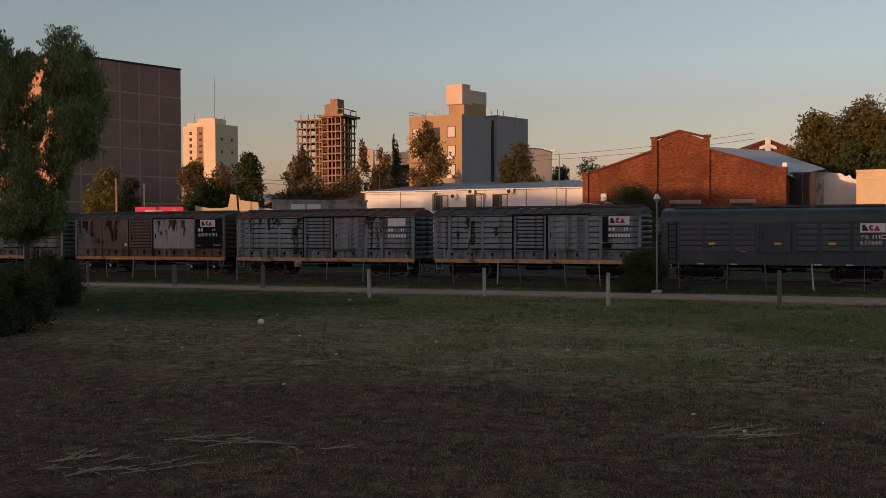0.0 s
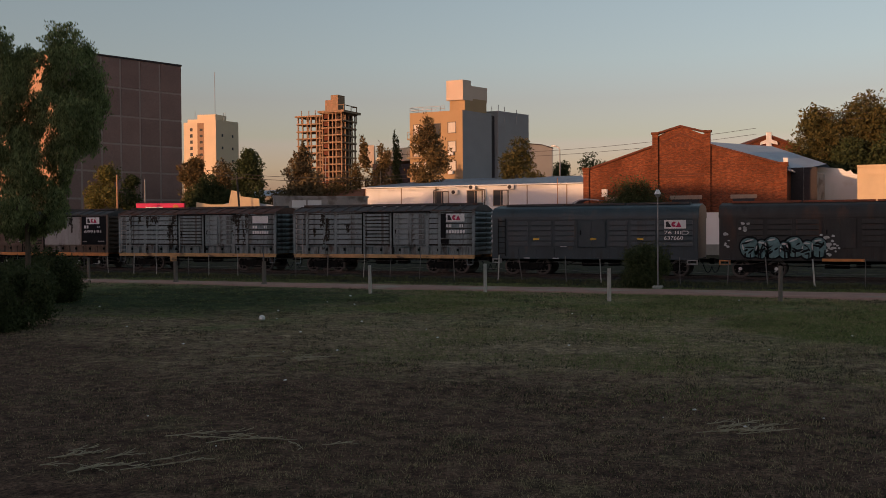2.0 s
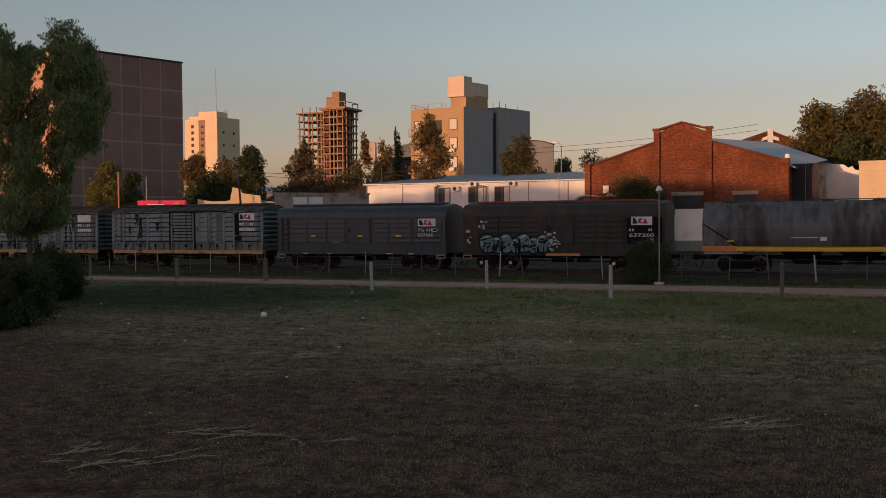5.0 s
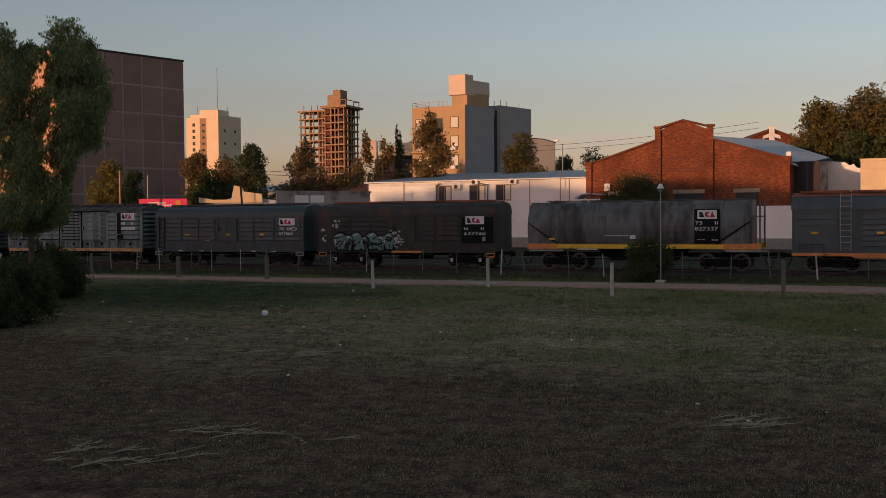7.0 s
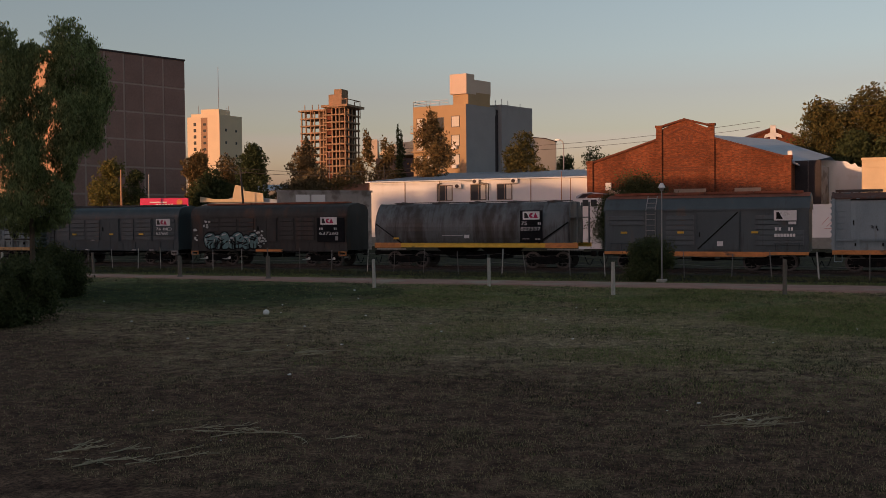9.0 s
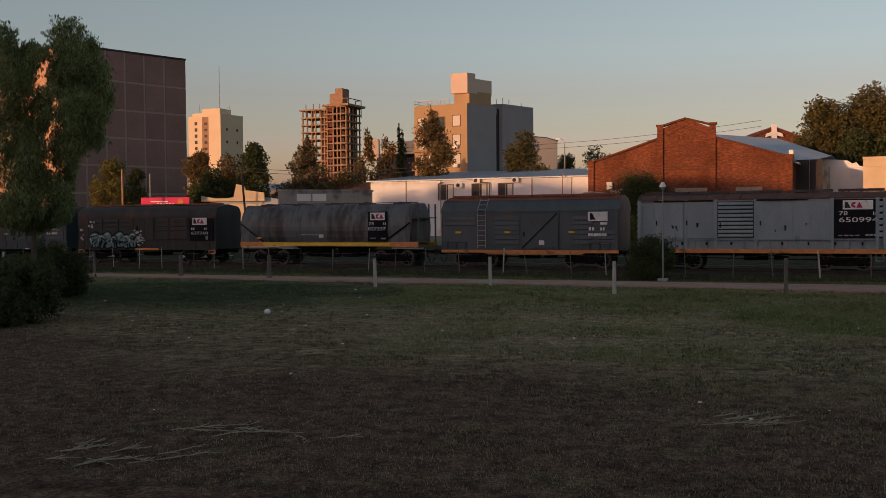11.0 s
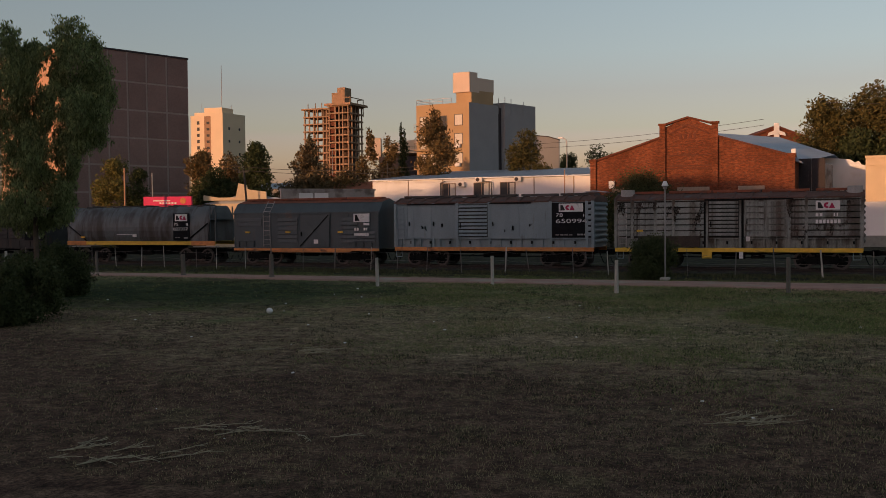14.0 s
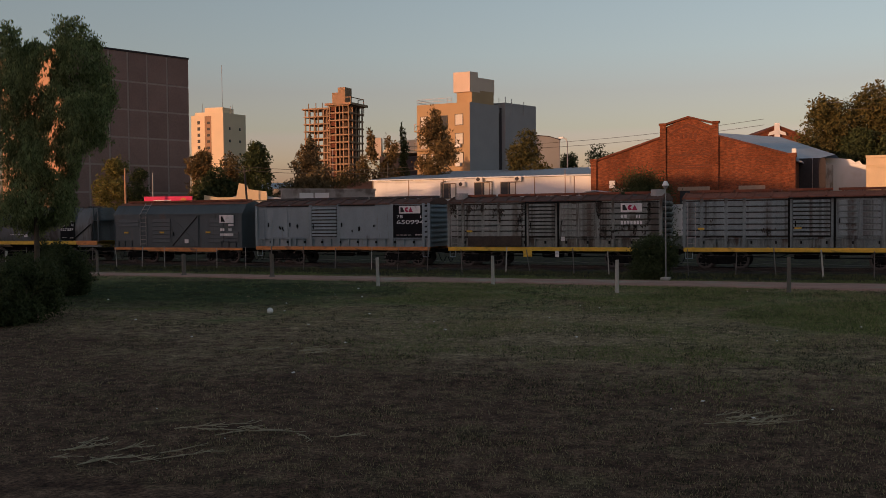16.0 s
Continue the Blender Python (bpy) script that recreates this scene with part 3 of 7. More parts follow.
def wagon_grey(x0, x1, label, paint, roof, sill_mat, seed, panel_x, streak=(), notch=(), plate_state=0, slat_mat=None, board_mat=None, door=(-1.2, 0.7)):
    """The ribbed grey boxcar with one slatted and one panelled door."""
    w, L = wagon(x0, x1, label)
    a, b = door
    bays = [(-L / 2 + 0.05, -L / 2 + 0.95, "r"), (-L / 2 + 0.95, -L / 2 + 2.2, "r"), (-L / 2 + 2.2, -3.1, "r"), (-3.1, a, "r"), (b, b + 2.4, ""),
            (b + 2.4, panel_x, "r"), (panel_x, L / 2 - 0.05, "r")]
    ribbed_body(w, L, paint, bays, RIB5)
    slatted_door(w, a, b, slat_mat or paint)
    bar_parts(w, M["steel_dark"], "door_post", [a - 0.09, b + 0.09], 0.05, -HALF_W - 0.10, -HALF_W, 1.12, 3.66)
    flat_door(w, b + 0.18, b + 2.35, paint, seams=2)
    rib_parts(w, paint, b + 0.25, b + 1.20, [1.84 + 0.31 * k for k in range(6)], y=-HALF_W - 0.06, depth=0.07, tall=0.122)
    rib_parts(w, paint, b + 1.34, b + 2.28, [1.84 + 0.31 * k for k in range(6)], y=-HALF_W - 0.06, depth=0.07, tall=0.122)
    if plate_state == 0:
        plate(w, "dark_panel", panel_x + 0.1, panel_x + 0.40, 2.1, 3.5, M["panel_black"], y=-HALF_W - 0.106)
        plate(w, "dark_panel", panel_x + 0.1, panel_x + 0.6, 1.75, 2.0, M["panel_black"], y=-HALF_W - 0.106)
    bm = bmesh.new()
    box(bm, a - 0.1, b + 2.6, -HALF_W - 0.12, -HALF_W - 0.02, 3.60, 3.68)
    part("door_rail", bm, M["steel_dark"], w)
    emblem(w, panel_x + 0.45, 3.05, 1.15, worn=plate_state)
    bars(w, panel_x + 0.45, 2.72, 2, 0.13, 0.17, 0.06, y=-HALF_W - 0.112)
    bars(w, panel_x + 1.3, 2.72, 2, 0.06, 0.17, 0.08, y=-HALF_W - 0.112)
    bars(w, panel_x + 0.45, 2.36, 7, 0.12, 0.19, 0.055, y=-HALF_W - 0.112)
    streaks(w, streak, M["rust_patch"])
    peaked_roof(w, L, 3.68, 4.12, roof, board_mat or M["roof_dark"], seed=seed)
    sill(w, L, sill_mat, notch=notch)
    ladder(w, -L / 2 + 0.42, 1.15, 3.45, 7, material=M["door_pale"])
    running_gear(w, L)
    return w, L


def smooth_sides(w, L, paint):
    """Shallow ribs, seams and stakes on the side of a round-roofed boxcar."""
    zs = [1.74 + 0.29 * k for k in range(5)]
    for x0, x1 in ((-4.9, -3.6), (-3.5, -2.2), (-2.1, -0.9), (1.0, 2.1), (2.2, 3.6), (3.7, 5.6)):
        rib_parts(w, paint, x0, x1, zs, depth=0.065, tall=0.115)
    bar_parts(w, paint, "seam_strip", [-L / 2 + 0.05, -4.95, -0.8, 0.85, 3.65, L / 2 - 0.05], 0.025, -HALF_W - 0.03, -HALF_W + 0.01, 1.5, 3.12)
    bar_parts(w, paint, "stake", [-L / 2 + 0.5 + k * 1.07 for k in range(11)], 0.02, -HALF_W - 0.03, -HALF_W + 0.01, 1.0, 1.48)
    for z in (3.12, 1.5):
        bm = bmesh.new()
        box(bm, -L / 2, L / 2, -HALF_W - 0.03, -HALF_W, z - 0.03, z + 0.03)
        part("waist_rail", bm, paint, w)


def wagon_dark():
    w, L = wagon(-10.2, 1.45, "dark grey smooth-roofed boxcar with white plate and yellow reflectors")
    bm = bmesh.new()
    box(bm, -L / 2, L / 2, -HALF_W, HALF_W, 0.98, 3.14)
    part("body", bm, M["dark_wagon"], w)
    smooth_sides(w, L, M["dark_wagon"])
    round_roof(w, L, 3.14, 3.93, M["dark_wagon"])
    flat_door(w, -0.72, 0.78, M["dark_wagon"], 1.55, 3.05, 2)
    emblem(w, 4.05, 2.58, 1.15)
    lettering("76", 0.26, w, 4.05, -HALF_W - 0.112, 2.28, M["white_paint"], 0.4)
    bars(w, 4.62, 2.28, 3, 0.05, 0.17, 0.09, y=-HALF_W - 0.112)
    lettering("637660", 0.28, w, 4.05, -HALF_W - 0.112, 1.98, M["white_paint"], 1.0)
    bm = bmesh.new()
    for p, q in (((5.0, 2.44), (5.25, 2.44)), ((5.25, 2.44), (5.36, 2.36)), ((5.36, 2.36), (5.25, 2.28)), ((5.25, 2.28), (5.0, 2.28)), ((5.0, 2.28), (5.0, 2.44))):
        plank(bm, (p[0], -HALF_W - 0.108, p[1]), (q[0], -HALF_W - 0.108, q[1]), 0.035, 0.02)
    part("painted_outline", bm, M["white_paint"], w)
    tags(w, (-3.15, 0.15, 2.75), 2.02)
    plate(w, "painted_bar", -1.75, -1.4, 1.6, 1.63, M["white_paint"], y=-HALF_W - 0.04)
    ladder(w, -L / 2 + 0.6, 1.05, 3.2, 7, material=M["steel_dark"])
    bm = bmesh.new()
    for s in (-1, 1):
        box(bm, -L / 2, L / 2, s * HALF_W - 0.05, s * HALF_W + 0.05, 0.90, 1.0)
    part("side_sill", bm, M["dark_wagon"], w)
    for s in (-1, 1):
        step_box(w, s * (L / 2 - 0.3), M["door_pale"])
    for x in (-3.9, -2.2, 3.4, 1.9):
        plate(w, "painted_bar", x, x + 0.35, 0.92, 0.97, M["white_paint"], y=-HALF_W - 0.05)
    running_gear(w, L)


def step_box(w, x, material):
    """Framed footstep at the wagon's corner."""
    bm = bmesh.new()
    y = -HALF_W - 0.06
    for z in (0.68, 0.88):
        box(bm, x - 0.27, x + 0.27, y - 0.05, y + 0.03, z - 0.03, z + 0.03)
    for dx in (-0.25, 0.25):
        box(bm, x + dx - 0.03, x + dx + 0.03, y - 0.05, y + 0.03, 0.65, 0.91)
    part("step", bm, material, w)


def wagon_painted():
    w, L = wagon(2.53, 14.27, "dark brown boxcar with teal sprayed writing along its side")
    bm = bmesh.new()
    box(bm, -L / 2, L / 2, -HALF_W, HALF_W, 0.98, 3.14)
    part("body", bm, M["brown_wagon"], w)
    smooth_sides(w, L, M["brown_wagon"])
    round_roof(w, L, 3.14, 3.93, M["brown_wagon"], walk_mat=M["roof_red"])
    flat_door(w, -0.72, 0.78, M["brown_wagon"], 1.55, 3.05, 2)
    plate(w, "dark_panel", 3.8, 5.72, 1.5, 3.0, M["panel_black"], y=-HALF_W - 0.074)
    emblem(w, 4.05, 2.58, 1.15, y=-HALF_W - 0.092)
    bars(w, 3.95, 2.25, 2, 0.08, 0.14, 0.08, y=-HALF_W - 0.092)
    bars(w, 5.0, 2.25, 2, 0.06, 0.14, 0.06, y=-HALF_W - 0.092)
    plate(w, "document_holder", 5.1, 5.28, 1.6, 1.85, M["door_pale"], y=-HALF_W - 0.092)
    lettering("637260", 0.26, w, 3.95, -HALF_W - 0.096, 1.95, M["white_paint"], 1.35)
    # rounded sprayed shapes with pale rims and dark inner strokes, not legible
    rnd = random.Random(11)
    yb = -HALF_W - 0.095

    def blob(cx, cz, a, b, power, dy, material, name, turn=0.0):
        bm = bmesh.new()
        pts = []
        for q in range(22):
            u = q * 2 * math.pi / 22
            cu, su = math.cos(u), math.sin(u)
            r = (abs(cu) ** power + abs(su) ** power) ** (-1 / power) * (1 + 0.09 * noise.noise(Vector((cx * 3 + cu, cz + su, a * 5))))
            px, pz = a * r * cu, b * r * su
            pts.append((cx + px * math.cos(turn) - pz * math.sin(turn), cz + px * math.sin(turn) + pz * math.cos(turn)))
        prism(bm, pts, yb + dy - 0.004, yb + dy + 0.04)
        part(name, bm, material, w)

    x = -4.3
    for wd, h, turn, rise in ((0.46, 0.52, 0.22, 0.0), (0.34, 0.46, -0.25, -0.06), (0.40, 0.55, 0.12, 0.02), (0.30, 0.42, -0.1, -0.10), (0.44, 0.50, 0.3, 0.04), (0.32, 0.44, -0.2, -0.08), (0.38, 0.5, 0.05, 0.02)):
        cz = 1.56 + rise
        blob(x, cz, wd + 0.08, h + 0.08, 2.4, 0.004, M["panel_black"], "spray_outline", turn)
        blob(x, cz, wd, h, 2.4, -0.004, M["teal_spray"], "spray_shape", turn)
        blob(x - wd * 0.1, cz + h * 0.72, wd * 0.5, 0.045, 2.0, -0.010, M["pale_spray"], "spray_rim", turn + 0.1)
        blob(x - wd * 0.78, cz + h * 0.1, 0.035, h * 0.35, 2.0, -0.010, M["pale_spray"], "spray_rim", turn)
        for k in range(4):                       # dark inner strokes at all angles
            blob(x + rnd.uniform(-0.5, 0.5) * wd, cz + rnd.uniform(-0.55, 0.5) * h, rnd.uniform(0.10, 0.26), rnd.uniform(0.03, 0.06), 2.0, -0.014 - 0.001 * k, M["panel_black"], "spray_stroke", rnd.uniform(-1.2, 1.2))
        for k in range(3):                       # drips along the foot
            px = x + rnd.uniform(-0.8, 0.8) * wd
            bm = bmesh.new()
            box(bm, px - 0.03, px + 0.03, yb - 0.024, yb + 0.02, cz - h - 0.02, cz - h + rnd.uniform(0.2, 0.4))
            part("spray_stroke", bm, M["panel_black"], w)
        x += wd + rnd.uniform(0.12, 0.24)
    for k in range(34):                          # pale scribble and blots
        cx, cz, sx, sz = rnd.choice([(-5.5, 2.2, 0.15, 0.6), (-4.6, 2.65, 0.25, 0.22), (-0.45, 1.85, 0.45, 0.45), (-0.35, 1.4, 0.4, 0.4), (-0.3, 1.7, 0.35, 0.5)])
        px, pz = cx + rnd.uniform(-sx, sx), cz + rnd.uniform(-sz, sz)
        r = rnd.uniform(0.04, 0.11)
        bm = bmesh.new()
        prism(bm, [(px + r * 1.3 * math.cos(q) * rnd.uniform(0.5, 1.1), pz + r * math.sin(q) * rnd.uniform(0.5, 1.1)) for q in [j * math.pi / 4 for j in range(8)]], yb - 0.004, yb + 0.06)
        part("spray_blot", bm, M["pale_spray"], w)
    bm = bmesh.new()
    for s in (-1, 1):
        box(bm, -L / 2, L / 2, s * HALF_W - 0.05, s * HALF_W + 0.05, 0.90, 1.0)
    part("side_sill", bm, M["brown_wagon"], w)
    plate(w, "sill_patch", -0.8, 1.2, 0.88, 1.02, M["sill_orange"], y=-HALF_W - 0.06)
    for s in (-1, 1):
        step_box(w, s * (L / 2 - 0.3), M["sill_orange"])
    running_gear(w, L, hub=True)


def wagon_hopper():
    w, L = wagon(16.24, 28.95, "grey covered hopper wagon with sloped ends and orange sill")
    bm = bmesh.new()
    a, b = -L / 2 + 0.05, L / 2 - 0.55
    prof = [(-HALF_W + 0.14, 1.45), (-HALF_W + 0.04, 1.75), (-HALF_W - 0.02, 2.15), (-HALF_W - 0.02, 2.4), (-HALF_W + 0.02, 2.65), (-HALF_W + 0.10, 2.9), (-HALF_W + 0.21, 3.15), (-HALF_W + 0.36, 3.38), (-HALF_W + 0.55, 3.60), (-0.62, 3.78)]
    prof = prof + [(-y, z) for y, z in reversed(prof)]
    section(bm, prof, a, b)
    part("tank_body", bm, M["hopper_paint"], w)
    for x in (a, -3.0, 0.0, 2.9, b):              # wide wrapping bands
        bm = bmesh.new()
        section(bm, [(y * 1.006, z * 1.003) for y, z in prof], x - 0.06, x + 0.06)
        part("band", bm, M["hopper_paint"], w)
    for s, xe in ((-1, a), (1, b)):               # triangular corner gussets
        bm = bmesh.new()
        prism(bm, [(xe, 1.45), (xe, 2.5), (xe - s * 1.55, 1.45)], -HALF_W - 0.06, -HALF_W + 0.1)
        part("corner_gusset", bm, M["hopper_paint"], w)
    for xe, xf, wide in ((b, b - 1.75, 0.08), (a, a + 1.75, 0.05)):
        bm = bmesh.new()
        plank(bm, (xe, -HALF_W - 0.08, 2.62), (xf, -HALF_W - 0.08, 1.45), wide, 0.045)
        part("brace", bm, M["steel_dark"], w)
    for k in range(4):                           # discharge hoppers below
        x = -4.2 + k * 2.8
        if abs(x) > 3:                           # the bogies stand there
            continue
        bm = bmesh.new()
        vs = [bm.verts.new(c) for c in ((x - 1.2, -1.1, 1.3), (x + 1.2, -1.1, 1.3), (x + 1.2, 1.1, 1.3), (x - 1.2, 1.1, 1.3), (x - 0.35, -0.5, 0.5), (x + 0.35, -0.5, 0.5), (x + 0.35, 0.5, 0.5), (x - 0.35, 0.5, 0.5))]
        for i in ((0, 1, 2, 3), (7, 6, 5, 4), (0, 4, 5, 1), (1, 5, 6, 2), (2, 6, 7, 3), (3, 7, 4, 0)):
            bm.faces.new([vs[j] for j in i])
        bmesh.ops.recalc_face_normals(bm, faces=bm.faces)
        part("hopper_chute", bm, M["steel_dark"], w)
    bm = bmesh.new()
    for s in (-1, 1):
        box(bm, -L / 2, L / 2, s * (HALF_W + 0.03) - 0.05, s * (HALF_W + 0.03) + 0.05, 1.18, 1.42, 0.02)
    part("side_sill", bm, M["sill_yellow"], w)
    for x0, x1 in ((-L / 2, -L / 2 + 1.75), (L / 2 - 1.9, L / 2)):
        plate(w, "sill_end", x0, x1, 1.16, 1.46, M["sill_orange"], y=-HALF_W - 0.09)
        plate(w, "sill_bar", x0 + 0.1, x1 + 0.3, 1.04, 1.12, M["door_pale"], y=-HALF_W - 0.02)
    bm = bmesh.new()
    for y in (-HALF_W + 0.1, HALF_W - 0.2):
        for x in (L / 2 - 0.52, L / 2 - 0.08):
            box(bm, x - 0.04, x + 0.04, y, y + 0.08, 1.4, 3.75)
    for k in range(8):
        z = 1.6 + 0.28 * k
        beam(bm, (L / 2 - 0.08, -HALF_W + 0.14, z), (L / 2 - 0.08, -HALF_W + 0.6, z), 0.02)
    box(bm, L / 2 - 0.5, L / 2 - 0.02, -HALF_W + 0.1, HALF_W - 0.1, 2.86, 2.92)
    part("end_frame", bm, M["slate_wagon"], w)
    plate(w, "dark_panel", 2.95, 4.28, 1.48, 3.3, M["panel_black"], y=-HALF_W - 0.035)
    emblem(w, 3.12, 2.78, 1.0, y=-HALF_W - 0.05)
    lettering("75", 0.27, w, 3.02, -HALF_W - 0.058, 2.48, M["white_paint"], 0.36)
    bars(w, 4.02, 2.48, 2, 0.05, 0.16, 0.06, y=-HALF_W - 0.056)
    lettering("827337", 0.28, w, 2.98, -HALF_W - 0.058, 2.16, M["white_paint"], 1.2)
    tags(w, (-4.9,), 1.72)
    bars(w, 3.1, 1.66, 2, 0.18, 0.05, 0.05, y=-HALF_W - 0.056, material=M["door_pale"])
    bars(w, 3.85, 1.62, 2, 0.14, 0.09, 0.03, y=-HALF_W - 0.056, material=M["door_pale"])
    plate(w, "painted_bar", -1.9, -0.6, 1.88, 1.91, M["white_paint"], y=-HALF_W - 0.02, t=0.008)
    plate(w, "document_holder", -0.5, -0.2, 1.72, 1.92, M["white_paint"], y=-HALF_W - 0.05)
    bm = bmesh.new()
    for y in (-0.35, 0.1):
        box(bm, -L / 2 + 0.8, L / 2 - 0.8, y, y + 0.25, 3.83, 3.87)
    for k in range(5):
        x = -5.0 + k * 2.4
        box(bm, x - 0.28, x + 0.28, -0.7, 0.7, 3.74, 3.84, 0.03)
        box(bm, x - 0.03, x + 0.03, -0.4, 0.4, 3.74, 3.9)
    part("roof_walkway", bm, M["roof_dark"], w)
    running_gear(w, L)


def wagon_braced():
    w, L = wagon(30.45, 41.05, "slate grey boxcar with peaked roof, diagonal door brace and orange sill")
    bm = bmesh.new()
    box(bm, -L / 2, L / 2, -HALF_W, HALF_W, 1.0, 3.22)
    part("body", bm, M["slate_wagon"], w)
    zs = [1.45 + 0.27 * k for k in range(6)]
    for x0, x1, zz in ((-L / 2 + 0.2, -3.1, zs[-2:]), (-2.0, -0.4, zs), (2.6, 3.9, zs), (3.9, L / 2 - 0.2, zs[:3])):
        rib_parts(w, M["slate_wagon"], x0, x1, zz, depth=0.06, tall=0.108)
    bar_parts(w, M["slate_wagon"], "seam_strip", [-L / 2 + 0.04, -3.05, -0.35, 1.9, 3.2, L / 2 - 0.04], 0.025, -HALF_W - 0.035, -HALF_W, 1.02, 3.2)
    bm = bmesh.new()
    box(bm, -2.2, 4.4, -HALF_W - 0.09, -HALF_W, 3.16, 3.24)
    part("door_rail", bm, M["slate_wagon"], w)
    bm = bmesh.new()
    e = HALF_W + 0.03
    section(bm, [(-e, 3.18), (-e, 3.26), (-0.9, 3.86), (0, 4.05), (0.9, 3.86), (e, 3.26), (e, 3.18)], -L / 2 - 0.05, L / 2 + 0.05)
    part("roof", bm, M["slate_wagon"], w)
    bm = bmesh.new()
    section(bm, [(-0.95, 3.86), (0, 4.09), (0.95, 3.86)], -L / 2, L / 2)
    part("roof_cap", bm, M["roof_red"], w, "rust-red ridge sheet")
    for k in range(4):
        bm = bmesh.new()
        x0 = -L / 2 + 0.3 + k * (L - 0.6) / 4
        box(bm, x0, x0 + (L - 0.9) / 4, -0.32, 0.32, 4.06, 4.18)
        for dx in (0.3, 1.3, 2.1):
            box(bm, x0 + dx - 0.05, x0 + dx + 0.05, -0.33, 0.33, 4.0, 4.18)
        part("running_board", bm, M["roof_red"], w)
    d = flat_door(w, -0.3, 1.85, M["slate_wagon"], 1.08, 3.12, 1, brace=True)
    bm = bmesh.new()
    plank(bm, (-0.25, -HALF_W - 0.085, 3.07), (1.8, -HALF_W - 0.085, 1.13), 0.045, 0.02)
    part("brace", bm, M["slate_wagon"], d)
    plate(w, "document_holder", 0.75, 1.05, 1.3, 1.55, M["white_paint"], y=-HALF_W - 0.09)
    tags(w, (-4.2, -1.15, 2.65), 2.02)
    emblem(w, 4.45 - 0.85, 2.62, 1.1, worn=3, height=0.52)
    bm = bmesh.new()
    prism(bm, [(3.72, 2.7), (3.72, 3.06), (3.84, 3.06), (4.04, 2.7)], -HALF_W - 0.134, -HALF_W - 0.10)
    part("emblem_mark", bm, M["steel_dark"], w)
    plate(w, "painted_bar", 4.3, 4.68, 2.42, 2.56, M["white_paint"], y=-HALF_W - 0.108)
    bars(w, 3.65, 2.1, 2, 0.12, 0.17, 0.06, y=-HALF_W - 0.112)
    bars(w, 4.3, 2.1, 2, 0.09, 0.17, 0.05, y=-HALF_W - 0.112)
    bars(w, 3.62, 1.78, 7, 0.12, 0.16, 0.03, y=-HALF_W - 0.112)
    ladder(w, -2.75, 1.1, 3.15, 7, width=0.5, material=M["door_pale"])
    bm = bmesh.new()                              # ladder goes on up the roof slope
    for dx in (-0.25, 0.25):
        beam(bm, (-2.75 + dx, -HALF_W - 0.1, 3.22), (-2.75 + dx, -0.85, 4.0), 0.022)
    for k in range(3):
        u = (k + 0.5) / 3
        beam(bm, (-3.0, -HALF_W - 0.1 + u * (HALF_W - 0.75), 3.22 + 0.78 * u), (-2.5, -HALF_W - 0.1 + u * (HALF_W - 0.75), 3.22 + 0.78 * u), 0.022)
    part("roof_ladder", bm, M["door_pale"], w)
    for x0 in (-L / 2 + 0.3, L / 2 - 1.7):
        bm = bmesh.new()
        box(bm, x0, x0 + 1.3, -HALF_W - 0.08, -HALF_W, 1.42, 1.47)
        for dx in (0.05, 0.62, 1.2):
            box(bm, x0 + dx, x0 + dx + 0.06, -HALF_W - 0.08, -HALF_W, 1.05, 1.44)
        part("grab_rail", bm, M["dark_wagon"], w)
    bm = bmesh.new()
    prism(bm, [(-L / 2, 1.0), (L / 2, 1.0), (L / 2, 0.84), (L / 2 - 1.9, 0.84), (L / 2 - 2.1, 0.74), (-L / 2 + 3.0, 0.74), (-L / 2 + 2.8, 0.84), (-L / 2, 0.84)], -HALF_W - 0.07, -HALF_W + 0.02)
    part("side_sill", bm, M["sill_orange"], w)
    running_gear(w, L)


